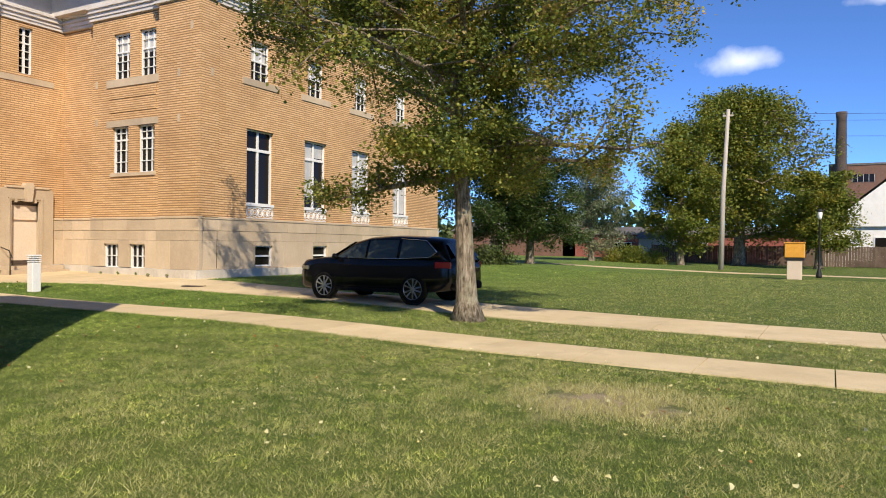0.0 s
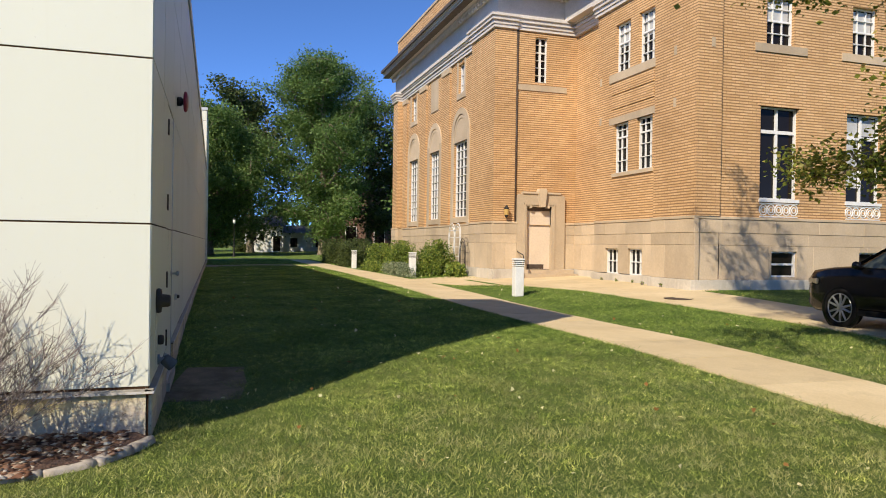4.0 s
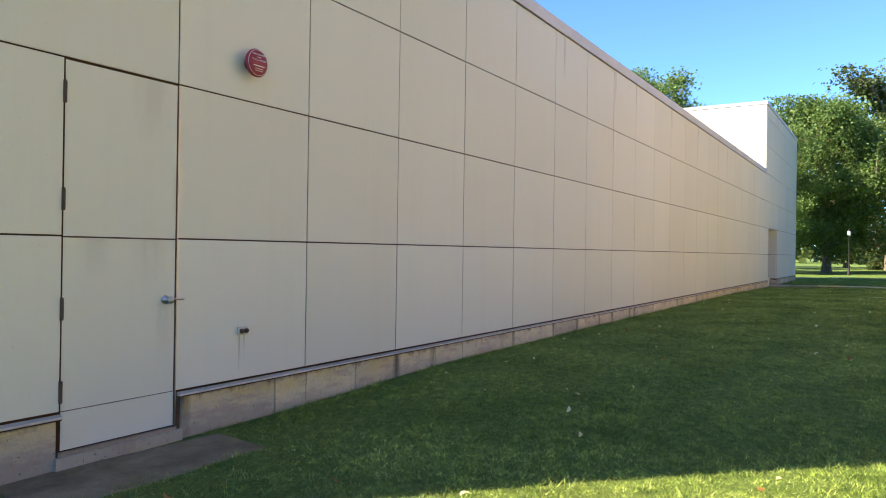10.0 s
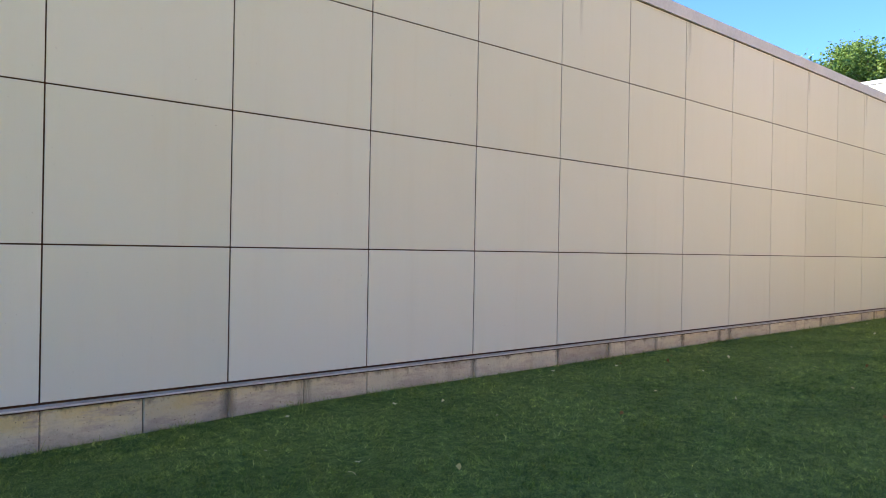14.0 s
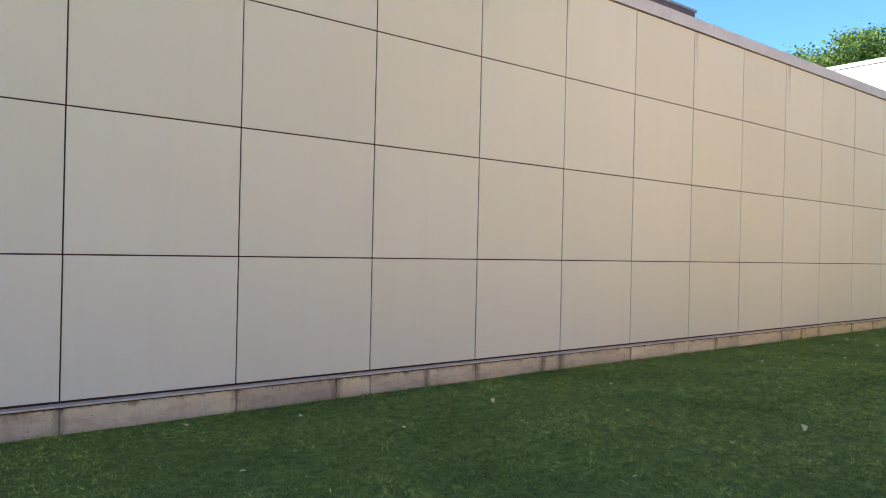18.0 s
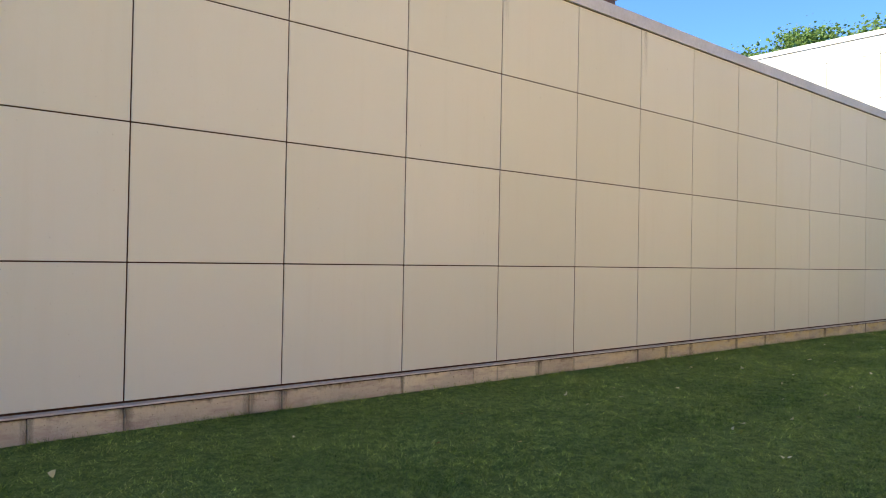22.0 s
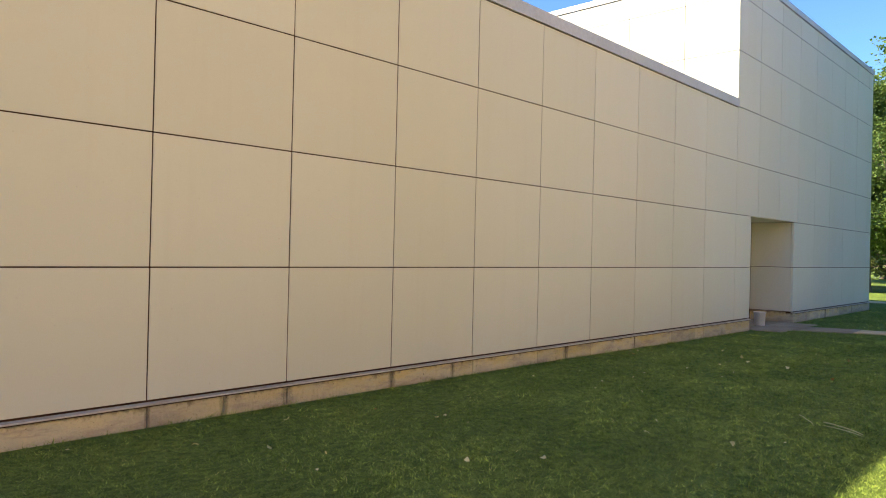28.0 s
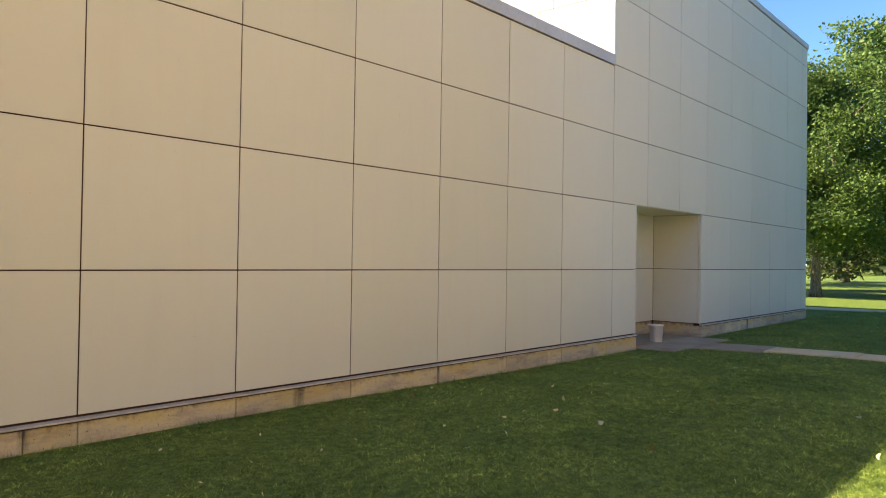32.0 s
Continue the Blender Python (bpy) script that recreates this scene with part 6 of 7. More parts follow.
def twig_shrub(at, stems, h, seed):
    rnd = random.Random(seed)
    b = base("bare_shrub", at, "bare dark twiggy shrub in the mulch bed", "shrub")
    for k in range(stems):
        v, f = [], []
        w, out = rnd.uniform(0, 6.28), rnd.uniform(0.15, 1.15)
        d = Vector((math.cos(w) * out, math.sin(w) * out, 1.0)).normalized()
        hh = h * rnd.uniform(0.55, 1.0)
        p = Vector((rnd.uniform(-0.12, 0.12), rnd.uniform(-0.12, 0.12), 0))
        pts = [p]
        for s in range(6):
            d = (d + Vector((rnd.uniform(-1, 1), rnd.uniform(-1, 1), rnd.uniform(-0.6, 0.4))) * 0.19).normalized()
            p = p + d * hh / 6
            pts.append(p)
        tube_data(pts, [0.0044 * (1 - 0.12 * s) for s in range(7)], 5, v, f)
        for s in range(2, 7):
            for q in range(4):
                d2 = (d + Vector((rnd.uniform(-1, 1), rnd.uniform(-1, 1), rnd.uniform(-0.3, 0.8))) * 0.75).normalized()
                e = pts[s] + d2 * rnd.uniform(0.1, 0.33)
                m1 = pts[s].lerp(e, 0.5) + Vector((rnd.uniform(-1, 1), rnd.uniform(-1, 1), rnd.uniform(-1, 1))) * 0.02
                tube_data([pts[s], m1, e], [0.0026, 0.0019, 0.001], 4, v, f, False)
                for g in range(3):
                    e2 = m1 + (e - m1) * rnd.random() + Vector((rnd.uniform(-1, 1), rnd.uniform(-1, 1), rnd.uniform(-0.2, 1))) * 0.09
                    tube_data([m1, e2], [0.0018, 0.001], 3, v, f, False)
        part("stem", mesh_of("stem", v, f, TWIG), b)
    return b


twig_shrub((-6.62, 2.42, 0.05), 66, 1.18, 3)
twig_shrub((-6.58, 0.9, 0.05), 34, 1.1, 4)

# ---- mulch bed with an edging ----
BED = [(-7.22, 3.5), (-7.0, 3.62), (-6.75, 3.5), (-6.5, 3.32), (-6.33, 3.05), (-6.22, 2.7), (-6.12, 2.0), (-6.08, 0.5), (-6.08, -6.0), (-7.22, -6.0)]
v = [(x, y, 0.058 + 0.02 * math.sin(9 * x + 7 * y)) for x, y in BED]
thing("mulch_bed", mesh_of("mulch_bed", v, [tuple(reversed(range(len(v))))], SOIL), None, "dark mulch bed strewn with pebbles", "flower bed", kind="structure")
edging = base("edging", (-6.3, 3.0, 0.05), "low rough pale concrete edging round the bed", "edging", kind="structure")
rnd = random.Random(8)
ep = [Vector((*p, 0)) for p in BED[1:9]]
for a, b, z_ in zip(ep, ep[1:], (0.0, 0.004, -0.003, 0.0, 0.004, -0.003, 0.0)):
    run_ = (b - a).normalized()
    out_ = Vector((run_.y, -run_.x, 0))
    n_ = max(2, round((b - a).length / 0.06))
    v, f = [], []
    for k in range(n_ + 1):
        c = a.lerp(b, k / n_)
        w_ = rnd.uniform(0.85, 1.15)
        for d_, h_ in ((-0.042, 0.02), (-0.037, 0.060), (-0.016, 0.074), (0.018, 0.075), (0.039, 0.058), (0.046, 0.02)):
            v.append(c + out_ * d_ * w_ + Vector((0, 0, h_ + z_ + rnd.uniform(-0.006, 0.006))))
    for k in range(n_):
        for q in range(5):
            f.append((6 * k + q, 6 * k + q + 1, 6 * k + q + 7, 6 * k + q + 6))
    f += [tuple(range(5, -1, -1)), tuple(range(6 * n_, 6 * n_ + 6))]
    placed("kerb", mesh_of("kerb", v, f, EDGE_STONE, True), edging)


def pebbles():
    rng = np.random.default_rng(4)
    n = 6500
    x, y = rng.uniform(-7.2, -6.2, n), rng.uniform(-3.0, 3.45, n)
    keep = ~((x > -6.55) & (y > 3.0))
    x, y = x[keep], y[keep]
    n = len(x)
    c = np.stack([x, y, np.full(n, 0.07)], 1)
    ico = np.array([(0, 0, 1), (0.9, 0, 0.3), (0.28, 0.85, 0.3), (-0.72, 0.53, 0.3), (-0.72, -0.53, 0.3), (0.28, -0.85, 0.3), (0, 0, -0.4)])
    s = rng.uniform(0.008, 0.038, (n, 1, 1)) * np.array([1.5, 0.9, 0.5]) * rng.uniform(0.7, 1.3, (n, 1, 3))
    w = rng.uniform(0, 6.28, n)
    rot = np.stack([np.stack([np.cos(w), -np.sin(w), 0 * w], 1), np.stack([np.sin(w), np.cos(w), 0 * w], 1), np.stack([0 * w, 0 * w, 0 * w + 1], 1)], 1)
    pts = np.einsum("nij,nkj->nki", rot, ico[None] * s) + c[:, None]
    tris = [(0, a, b) for a, b in ((1, 2), (2, 3), (3, 4), (4, 5), (5, 1))] + [(6, b, a) for a, b in ((1, 2), (2, 3), (3, 4), (4, 5), (5, 1))]
    return soup("pebbles", PEBBLE, pts.reshape(-1, 3), (np.array(tris)[None] + 7 * np.arange(n)[:, None, None]).reshape(-1, 3))


thing("pebbles", pebbles(), None, "rusty bark chips and pale pebbles on the mulch", "pebbles", kind="stuff")

# ---- small things on the lawn ----


def light_post(at):
    b = base("bollard", at, "square white bollard light with louvred head", "bollard", "bollards along the walk")
    part("post", slab("post", WHITE, 0.25, 0.25, 0.82, 0.012), b)
    for k in range(3):
        part("louvre", slab("louvre", WHITE, 0.27, 0.27, 0.028, 0.008), b, m=pose(0, 0, 0.835 + 0.055 * k))
    part("core", slab("core", GREY_PAINT, 0.18, 0.18, 0.2, 0.004), b, m=pose(0, 0, 0.815))
    part("cap", slab("cap", WHITE, 0.28, 0.28, 0.05, 0.012), b, m=pose(0, 0, 0.995))
    return b


post = light_post((-19.4, 11.98, gz(-19.4, 11.98) - 0.01))
copy_thing(post, pose(-29.86, 11.85, gz(-29.5, 11.8) + 0.0))
copy_thing(post, pose(-41.4, 11.6, gz(-41.4, 11.6) - 0.02))

drain = base("drain_cover", (-16.5, 15.05, gz(-16.5, 15.05) + 0.018), "dark iron drain cover set in the concrete", "drain cover")
part("rim", lathe("rim", RUST, [(0.36, 0.0), (0.36, 0.014), (0.30, 0.014), (0.30, 0.004)], 20), drain)
part("lid", lathe("lid", RUST, [(0.295, 0.0), (0.295, 0.011), (0.0, 0.012)], 20), drain)
for k in range(5):
    bush((-23.3 + 0.95 * k, 16.86 if k < 3 else 16.6, gz(-21.5, 16.6)), 0.05, 0.035, 0.12, 26, 0.06, SHRUB, 60 + k, "small green weed at the foot of the wall", "weed")

arch = base("garden_arch", (-30.6, 13.75, gz(-30.6, 13.7)), "white wire garden arch leaning by the wall", "garden arch")
for dx in (0.0, 0.75):
    for r in (0.42, 0.3):
        pts = [(dx - r, 0, 0)] + [(dx + r * math.cos(w), 0.05, 1.7 + r * 1.2 * math.sin(w)) for w in np.linspace(math.pi, 0, 9)] + [(dx + r, 0, 0)]
        part("hoop", tube("hoop", WHITE, pts, [0.016] * len(pts), 5), arch)
    for z in (0.4, 0.8, 1.2, 1.6, 1.9):
        part("rung", tube("rung", WHITE, [(dx - 0.36, 0.02, z), (dx + 0.36, 0.02, z)], [0.012, 0.012], 5), arch)
hoop = base("dark_trellis", (-28.9, 13.7, gz(-28.9, 13.7)), "dark bent wire trellis by the wall", "trellis")
for r in (0.35, 0.25):
    pts = [(-r, 0, 0)] + [(r * math.cos(w), 0, 1.1 + r * 1.3 * math.sin(w)) for w in np.linspace(math.pi, 0, 9)] + [(r, 0, 0)]
    part("hoop", tube("hoop", BLACK_METAL, pts, [0.014] * len(pts), 5), hoop)
for z in (0.35, 0.7, 1.05):
    part("rung", tube("rung", BLACK_METAL, [(-0.33, 0, z), (0.33, 0, z)], [0.01, 0.01], 5), hoop)

# ---- distance: pole, box, lamps, houses ----
pole = base("utility_pole", (-6.6, 53.0, 0.0), "weathered grey wooden utility pole", "utility pole")
part("shaft", tube("shaft", WOOD_POLE, [(0, 0, 0), (0.08, 0, 5.5), (0.35, 0, 11.2)], [0.19, 0.16, 0.12], 10), pole)
part("crossarm", slab("crossarm", WOOD_POLE, 0.7, 0.1, 0.12, 0.01), pole, m=pose(0.33, 0, 10.7))
for dx in (-0.28, 0.0, 0.28):
    part("insulator", lathe("insulator", GREY_PAINT, [(0.03, 0), (0.06, 0.05), (0.03, 0.16)], 8), pole, m=pose(0.33 + dx, 0, 10.82))
for dz, dy in ((10.9, 0.0), (10.5, 0.3), (9.4, 0.0)):
    pts = [(-6.3 + 60 * k / 10, 53 + dy + 14 * k / 10, dz - 5.0 * (k / 10) * (1 - k / 10) * 0.5) for k in range(11)]
    thing("overhead_wire", tube("overhead_wire", BLACK_METAL, pts, [0.012] * 11, 4), None, "thin dark overhead wire", "wire")
kiosk = base("orange_box", (-1.45, 40.0, 0.0), "orange box on a pale stand at the lawn edge", "box")
part("stand", slab("stand", CREAM, 0.68, 0.5, 0.98, 0.02), kiosk)
part("tray", slab("tray", BLACK_METAL, 0.9, 0.6, 0.1, 0.01), kiosk, "dark tray", pose(0, 0, 0.985))
part("cabinet", slab("cabinet", ORANGE, 0.92, 0.62, 0.72, 0.03), kiosk, "bright orange cabinet", pose(0, 0, 1.1))
part("lid", slab("lid", ORANGE, 0.98, 0.68, 0.06, 0.015), kiosk, m=pose(0, 0, 1.82))


def street_lamp(at, h):
    b = base("street_lamp", at, "dark slender lamp post with globe head", "street lamp", "lamp posts")
    part("post", lathe("post", BLACK_METAL, [(0.16, 0), (0.16, 0.12), (0.07, 0.5), (0.055, 0.7), (0.045, h - 0.6), (0.07, h - 0.55)], 10), b)
    part("globe", lathe("globe", PLASTIC, [(0.06, 0), (0.11, 0.08), (0.13, 0.3), (0.11, 0.42)], 12), b, "pale glass lantern", pose(0, 0, h - 0.55))
    part("cap", lathe("cap", BLACK_METAL, [(0.17, 0), (0.12, 0.08), (0.02, 0.14)], 12), b, m=pose(0, 0, h - 0.12))
    return b


lampost = street_lamp((-0.4, 43.3, 0), 3.7)
copy_thing(lampost, pose(-70.2, 5.8, 0))


def house(at, turn, sx, sy, h, roof_h, wall_mat, roof_mat, openings, label, name="house"):
    """A gabled house; openings are (side, place along it, sill, width, height)."""
    m0 = pose(*at, 0, 0, turn)
    b = base(name, at, label, "house")
    b.matrix_basis = m0
    part("wall", boxes("wall", wall_mat, (-sx / 2, sx / 2, -sy / 2, sy / 2, 0, h)), b)
    v = [(-sx / 2 - 0.3, -sy / 2 - 0.3, h - 0.1), (sx / 2 + 0.3, -sy / 2 - 0.3, h - 0.1), (sx / 2 + 0.3, sy / 2 + 0.3, h - 0.1), (-sx / 2 - 0.3, sy / 2 + 0.3, h - 0.1), (-sx / 2 - 0.3, 0, h + roof_h), (sx / 2 + 0.3, 0, h + roof_h)]
    part("roof", mesh_of("roof", v, [(0, 1, 5, 4), (2, 3, 4, 5), (0, 3, 2, 1)], roof_mat), b)
    gv = [(s * (sx / 2 + 0.31), y, z) for s in (-1, 1) for y, z in ((-sy / 2, h - 0.1), (sy / 2, h - 0.1), (0, h + roof_h - 0.25))]
    part("gable", mesh_of("gable", gv, [(0, 2, 1), (3, 4, 5)], wall_mat), b)
    for side, u, z, w, hh in openings:
        sx2 = sx / 2 + (0.32 if side == "w" and z > h - 0.5 else 0.0)
        if side == "s":
            fr, gl = (u - w / 2 - 0.08, u + w / 2 + 0.08, -sy / 2 - 0.06, -sy / 2, z - 0.08, z + hh + 0.08), (u - w / 2, u + w / 2, -sy / 2 - 0.09, -sy / 2 - 0.061, z, z + hh)
        else:
            fr, gl = (-sx2 - 0.06, -sx2, u - w / 2 - 0.08, u + w / 2 + 0.08, z - 0.08, z + hh + 0.08), (-sx2 - 0.09, -sx2 - 0.061, u - w / 2, u + w / 2, z, z + hh)
        win = part("window", boxes("window", WHITE, fr), b)
        part("pane", boxes("pane", GLASS, gl), win)
    return b


house((5.6, 78, 0), 90, 9, 12, 3.7, 5.2, WHITE, ROOF_GREY, [("w", 4.6, 1.0, 0.9, 1.6), ("w", 1.6, 1.0, 0.9, 1.6), ("w", 0.0, 5.2, 0.9, 1.5)], "white clapboard house with gabled roof")
house((-109, 10.9, 0), 90, 5.0, 8, 3.9, 1.5, WHITE, ROOF_GREY, [("s", -1.55, 1.75, 0.62, 1.35), ("s", -0.45, 1.75, 0.62, 1.35), ("s", 1.6, 0.3, 1.0, 2.1)], "white house with dark shuttered windows behind trees")
house((-110, 17.0, 0), 90, 7.0, 8, 3.0, 1.1, WHITE, ROOF_GREY, [("s", -2.0, 0.9, 1.0, 1.3), ("s", 1.6, 0.9, 1.0, 1.3)], "low white house wing behind trees", "house_wing")
house((-104, 27, 0), 90, 16, 10, 9.0, 2.0, RED_BRICK, ROOF_GREY, [("s", -5, 1.2, 1.4, 2.6), ("s", -1, 1.2, 1.4, 2.6), ("s", 3, 1.2, 1.4, 2.6), ("s", -5, 5.2, 1.4, 2.4), ("s", -1, 5.2, 1.4, 2.4)], "red brick building with white sills", "brick_house")
house((-14.5, 84, 0), 0, 26, 8, 3.0, 0.9, RED_PAINT, ROOF_GREY, [("s", -6, 0.6, 2.0, 1.4), ("s", 2, 0.6, 2.0, 1.4)], "long low red painted shed", "shed")
house((-15.2, 74, 0), 0, 3.2, 4, 2.5, 0.6, WHITE, ROOF_GREY, [], "small plain white painted garage", "garage")
house((-34, 84, 0), 0, 16, 8, 3.4, 1.2, RED_BRICK, ROOF_GREY, [("s", -2, 1, 1.6, 1.2)], "low red brick house behind trees", "house")
factory = base("factory", (12, 118, 0), "brown brick factory with tall chimney", "factory")
part("wall", boxes("wall", RED_BRICK, (-12.2, 30, -10, 10, 0, 12.6)), factory)
part("roof", boxes("roof", ROOF_GREY, (-12.3, 30.1, -10.1, 10.1, 12.6, 12.85)), factory)
for k in range(4):
    for z in (10.4, 5.6):
        w_ = part("window", boxes("window", GLASS, (-9.6 + 5 * k, -7.0 + 5 * k, -10.06, -10, z, z + 1.0)), factory)
        for j in range(5):
            part("glazing_bar", boxes("glazing_bar", BLIND, (-9.6 + 5 * k + 0.63 * j, -9.54 + 5 * k + 0.63 * j, -10.1, -10.061, z, z + 1.0)), w_)
part("chimney", lathe("chimney", OLD_BRICK, [(0.85, 0), (0.70, 12), (0.60, 18.6), (0.66, 18.8), (0.66, 19.5)], 16), factory, "tall dark brick chimney", pose(-10.9, -11.2, 0))
fence = base("board_fence", (-3, 70, 0), "long dark brown board fence", "fence")
for k in range(110):
    part("board", shared_slab("board", FENCE_WOOD, 0.2, 0.03, 1.75, 0.004), fence, m=pose(-12 + 0.215 * k, random.uniform(-1, 1) * 0.01, random.uniform(0, 0.06)))
part("rail", boxes("rail", FENCE_WOOD, (-12.2, 11.7, 0.02, 0.08, 0.4, 0.5), (-12.2, 11.7, 0.02, 0.08, 1.3, 1.4)), fence)
penthouse = base("brick_penthouse", (-37.5, -9.5, 5.5), "dark brick rooftop penthouse with grey coping", "penthouse")
part("wall", boxes("wall", RED_BRICK, (-4.3, 4.5, -3, 2.4, -0.01, 6.5)), penthouse)
part("coping", boxes("coping", GREY_METAL, (-4.36, 4.56, -3.06, 2.46, 6.5, 6.6)), penthouse)

# far tree line that closes the horizon


def tree_line():
    rng = np.random.default_rng(77)
    n = 26000
    w = rng.uniform(0, 2 * math.pi, n)
    r = rng.uniform(150, 200, n)
    hmax = 9 + 4 * np.sin(5 * w) + 3 * np.sin(17 * w + 1) + 2 * np.sin(41 * w)
    z = rng.random(n) ** 0.8 * hmax
    c = np.stack([-20 + r * np.cos(w), 15 + r * np.sin(w), z], 1)
    return scatter_mesh("far_trees", DARK_GREEN, c, rng.uniform(1.2, 2.8, n), LEAF, LEAF_TRIS, rng)


thing("far_trees", tree_line(), None, "distant wooded horizon of dark trees", "woods", kind="stuff")

# ---- pavements ----
xs_walk = [20.0 - 1.52 * k for k in range(54)]
paving("pavement", WALK_NEAR, WALK_FAR, xs_walk, "pale concrete footpath across the lawn")
paving("driveway", DRIVE_NEAR, DRIVE_FAR, [20.0 - 1.9 * k for k in range(20)] + [-18.005, -20, -22, -24, -26.34, -28.4], "pale concrete drive by the brick building")
paving("far_path", [(20, 40.5), (3, 44.2), (0.9, 45.4), (-5, 46.4), (-20, 46.8)], [(20, 41.9), (3, 45.7), (0.9, 46.8), (-5, 47.8), (-20, 48.2)], [12 - 2.0 * k for k in range(17)], "narrow pale footpath across the far lawn")
entry = base("entry_path", (-44.7, 4.0, 0.1), "concrete path from the doorway", "path", kind="structure")
# the slabs nearest the doorway have its shade put into their colour
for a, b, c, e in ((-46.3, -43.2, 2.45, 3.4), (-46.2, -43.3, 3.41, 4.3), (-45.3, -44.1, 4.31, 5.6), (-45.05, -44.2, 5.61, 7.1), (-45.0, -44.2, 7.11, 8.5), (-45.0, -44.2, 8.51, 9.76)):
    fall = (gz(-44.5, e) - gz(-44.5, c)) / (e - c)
    placed("slab", shared_slab("slab", SHADED_CONCRETE if c < 5.6 else CONCRETE, b - a - 0.012, e - c - 0.012, 0.14, 0.01), entry, m=pose((a + b) / 2, (c + e) / 2, gz(-44.5, (c + e) / 2) - 0.115, math.degrees(math.atan(fall))))
cross = base("cross_path", (-60.5, 4.0, 0.1), "narrow pale footpath across the far lawn", "path", kind="structure")
for k in range(12):
    y_ = 9.0 - 1.53 * k
    placed("slab", shared_slab("slab", CONCRETE, 1.3, 1.515, 0.14, 0.01), cross, m=pose(-60.9 + 0.02 * k * k, y_, gz(-60.5, y_) - 0.115, 0, 0, 1.6 * k))

# ---- grass blades and fallen leaves ----
GX, GY = np.linspace(-90, 40, 261), np.linspace(-10, 80, 181)
GZ = np.array([[gz(x, y) for y in GY] for x in GX])


def lie(x, y):
    i, j = np.clip((x - GX[0]) / 0.5, 0, 259.99), np.clip((y - GY[0]) / 0.5, 0, 179.99)
    a, b = i.astype(int), j.astype(int)
    u, w = i - a, j - b
    return GZ[a, b] * (1 - u) * (1 - w) + GZ[a + 1, b] * u * (1 - w) + GZ[a, b + 1] * (1 - u) * w + GZ[a + 1, b + 1] * u * w


def line_at(line, x):
    return np.interp(x, [p[0] for p in line][::-1], [p[1] for p in line][::-1])


def on_lawn(x, y):
    rag = 0.02 * np.sin(x * 31 + 5 * np.sin(x * 7.3)) + 0.02
    walk_ = (y > line_at(WALK_NEAR, x) + rag) & (y < line_at(WALK_FAR, x) - rag)
    drive = (y > line_at(DRIVE_NEAR, x)) & (y < line_at(DRIVE_FAR, x)) & (x > -28)
    hall_ = (x < XE) & (y < YW + 0.03)
    bed = (x > -7.3) & (y < 3.64) & (x < np.interp(y, [p[1] for p in BED[8:0:-1]], [p[0] for p in BED[8:0:-1]]) + 0.03)
    doorstep = (x > -10.25) & (x < -8.6) & (y > 3.5) & (y < 4.28 - 0.12 * (x + 9.4) + 0.07 * np.sin(9 * x))
    entry_ = (x < -44.15) & (x > -45.1) & (y < 9.9) | (x < -43.2) & (x > -46.3) & (y < 4.3)
    house_ = (y > 17.0) & (x < -18.2)
    trunk_ = np.hypot(x + 6.25, y - 12.82) < 0.3
    rag2 = 0.10 * np.sin(x * 11.3 + 2 * np.sin(y * 7.1)) + 0.14 * np.sin(x * 23.7 + 2 * np.sin(y * 9.0)) * np.sin(y * 19.3 + 2 * np.sin(x * 7.0))
    bare = (np.hypot((x + 2.05) * 0.8, (y - 6.93) * 1.3) + rag2 < 0.26) | (np.hypot((x + 1.1) * 0.9, (y - 6.8) * 1.5) + rag2 < 0.16)
    return ~(walk_ | drive | hall_ | bed | doorstep | entry_ | house_ | trunk_ | bare)


def grass(boxes_, seed):
    rng = np.random.default_rng(seed)
    P, T = [], []
    for x0, x1, y0, y1, per, h, w in boxes_:
        n = int((x1 - x0) * (y1 - y0) * per)
        x, y = rng.uniform(x0, x1, n), rng.uniform(y0, y1, n)
        k = on_lawn(x, y)
        x, y = x[k], y[k]
        n = len(x)
        tuft = 0.9 + 0.35 * np.sin(x * 9.1 + 3.7 * np.sin(y * 4.3)) * np.sin(y * 8.7 + 2.9 * np.sin(x * 3.6)) + 0.35 * np.sin(x * 23.0 + 3.1 * np.sin(y * 11.0)) * np.sin(y * 21.0 + 2.7 * np.sin(x * 9.0))
        tuft = np.maximum(tuft, 0.3)
        hh = h * rng.uniform(0.45, 1.3, n) * tuft
        a = rng.uniform(0, 2 * math.pi, n)
        ww = w * rng.uniform(0.6, 1.3, n)
        z = lie(x, y) - 0.004
        bx, by = np.cos(a) * ww / 2, np.sin(a) * ww / 2
        lx, ly = rng.normal(size=n) * hh * 0.85, rng.normal(size=n) * hh * 0.85
        straw_ = np.hypot((x + 1.6) * 0.8, (y - 6.85) * 0.9) < 0.9
        hh = np.where(straw_, hh * 1.5, hh * 0.9)
        pts = np.stack([np.stack([x - bx, y - by, z], 1), np.stack([x + bx, y + by, z], 1), np.stack([x + lx, y + ly, z + hh], 1)], 1)
        P.append(pts.reshape(-1, 3))
    P = np.concatenate(P)
    return soup("grass", BLADES, P, np.arange(len(P)).reshape(-1, 3))


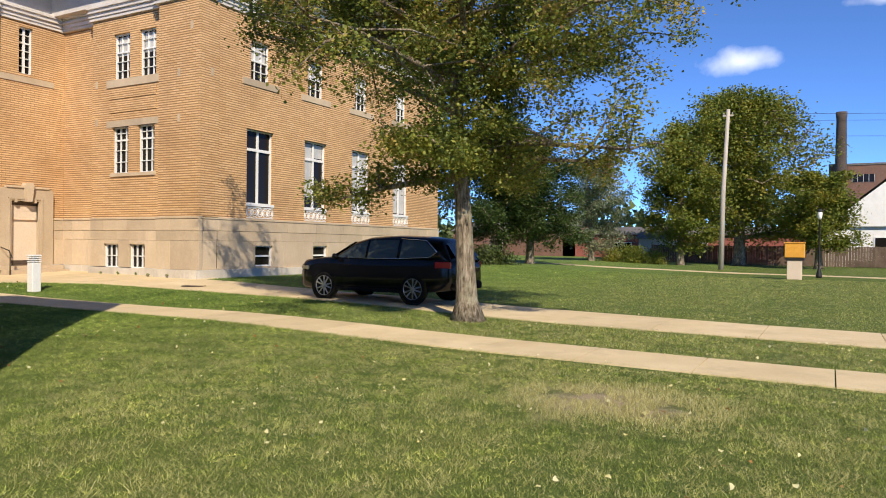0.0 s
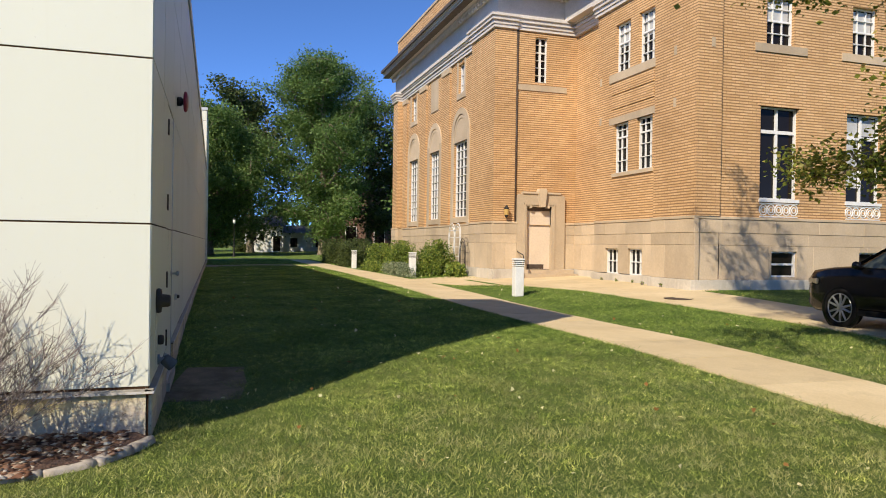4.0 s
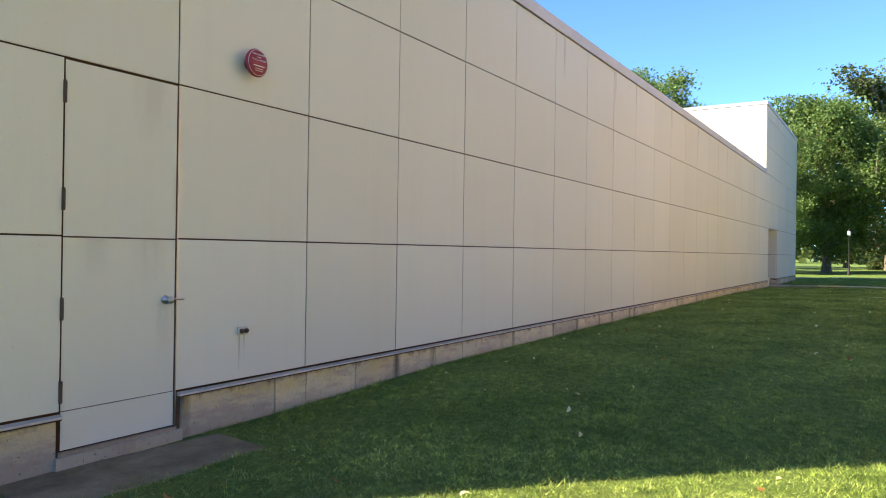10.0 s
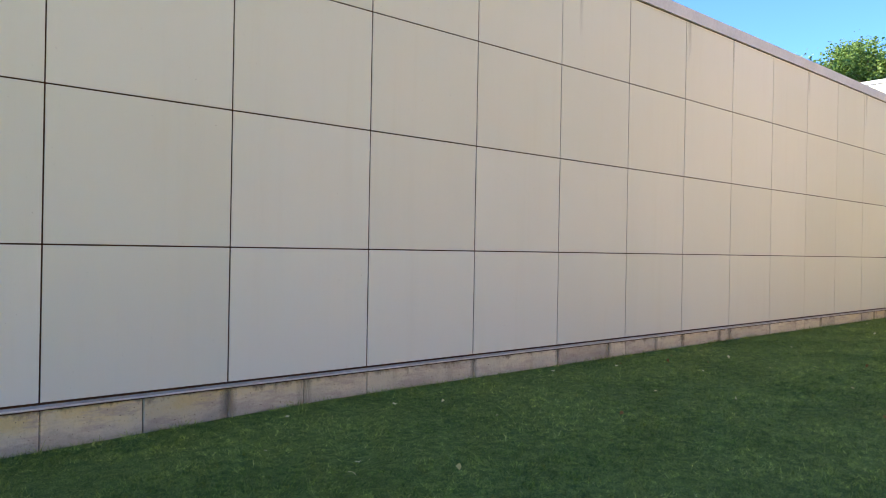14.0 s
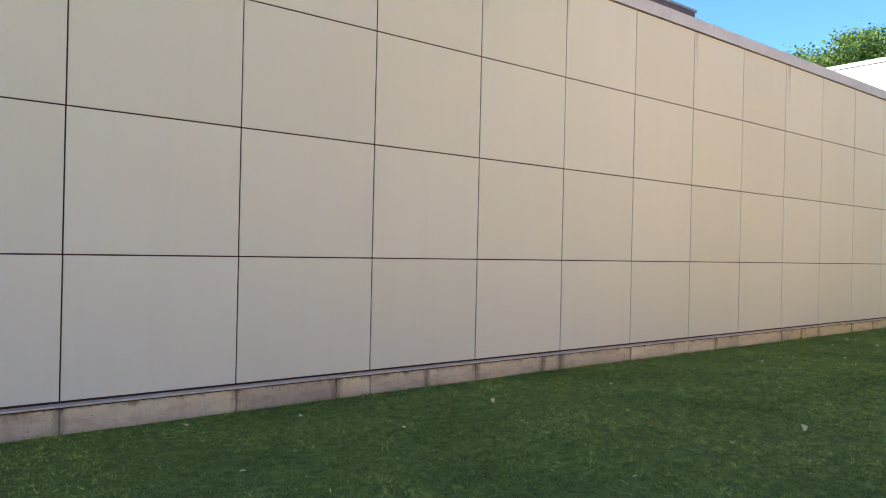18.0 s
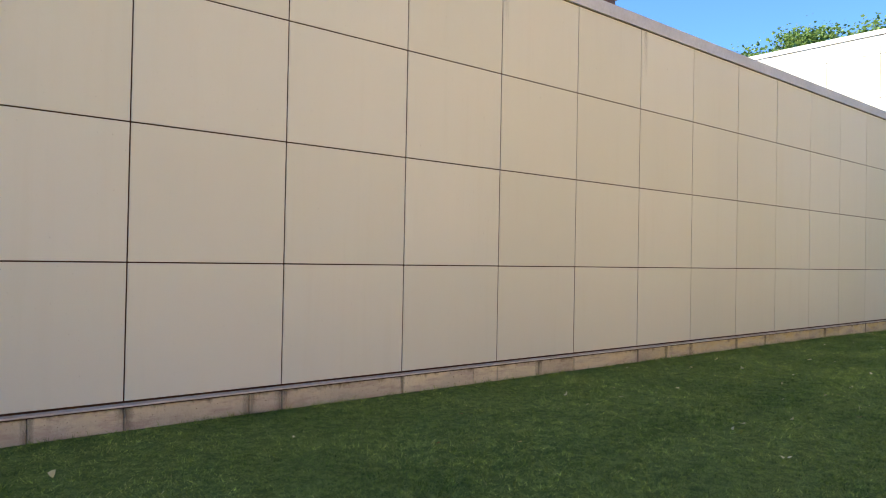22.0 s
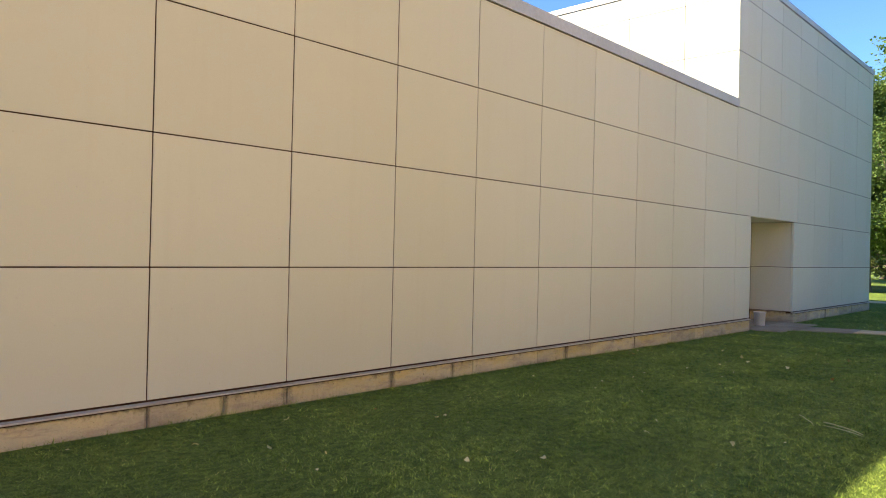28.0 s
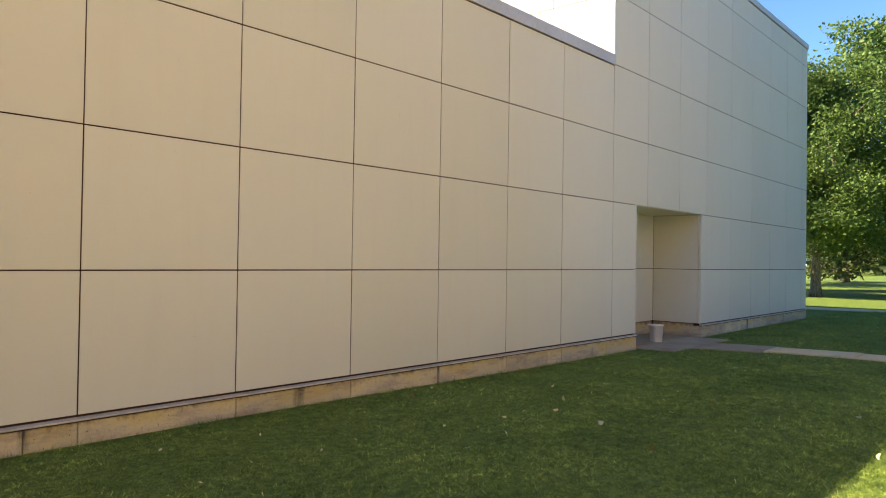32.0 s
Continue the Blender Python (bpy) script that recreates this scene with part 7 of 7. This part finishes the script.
thing("grass", grass([(-7.2, -6.0, 2.2, 3.5, 4600, 0.04, 0.005), (-6.0, 3.0, 1.2, 2.5, 1800, 0.045, 0.007), (-6.0, 3.0, 2.5, 8.9, 3900, 0.041, 0.0056), (-13.0, -6.0, 3.5, 9.8, 3900, 0.041, 0.0055), (-43.0, -13.0, 3.58, 6.0, 2000, 0.036, 0.0068), (-43.0, -13.0, 6.0, 9.2, 3500, 0.034, 0.0055), (-43.0, -13.0, 9.2, 9.9, 2600, 0.045, 0.006),
                      (-16.0, 4.0, 9.0, 14.5, 1500, 0.05, 0.008), (-30.0, -16.0, 11.0, 14.5, 900, 0.05, 0.010), (-18.0, 8.0, 14.5, 26.0, 420, 0.045, 0.011), (-18.0, 9.0, 26.0, 40.0, 220, 0.05, 0.016), (-62.0, -43.0, 3.0, 12.0, 400, 0.05, 0.014),
                      (-43.0, -7.2, 3.63, 3.74, 1500, 0.068, 0.006)], 9),
      None, "dense short green grass blades of the lawn", "grass", kind="stuff")


CURLED = [(0, 0, 0), (0.1, 0.55, 0.28), (0.5, 0.42, 0.16), (0.95, 0.0, 0.22), (0.5, -0.42, 0.14), (0.1, -0.55, 0.30)]


def fallen():
    rng = np.random.default_rng(12)
    n = 2400
    x, y = rng.uniform(-40, 4, n), rng.uniform(3.9, 17, n)
    dens = np.where(x > -8 - 0.4 * y, np.where(x > -5, 1.0, 0.45), 0.2) * np.where(y > 9, 0.8, 1.0)
    k = on_lawn(x, y) & (rng.random(n) < dens)
    x, y = x[k], y[k]
    c = np.stack([x, y, lie(x, y) + 0.05], 1)
    return scatter_mesh("fallen_leaves", DEAD_LEAF, c, np.where(x < -9, 1.35, 1.0) * rng.uniform(0.022, 0.044, len(x)), CURLED, LOBED_TRIS, rng, flat=0.7)


thing("fallen_leaves", fallen(), None, "pale fallen maple leaves scattered on the grass", "leaves", kind="stuff")


straw = base("straw", (-32.7, 8.1, gz(-32.7, 8.1) + 0.03), "pale dry straw lying on the grass", "straw")
for a, b, r in (((-0.36, -0.33), (0.04, -0.08), 0.004), ((-0.2, -0.06), (0.08, 0.34), 0.006), ((-0.05, -0.02), (0.16, 0.36), 0.004)):
    pts = [(a[0] + (b[0] - a[0]) * k / 5, a[1] + (b[1] - a[1]) * k / 5 + 0.008 * math.sin(2 * k), 0.02 + 0.012 * math.sin(k * 0.6)) for k in range(6)]
    part("stalk", tube("stalk", STRAW, pts, [r, r, r, r, r, r * 0.4], 5), straw)
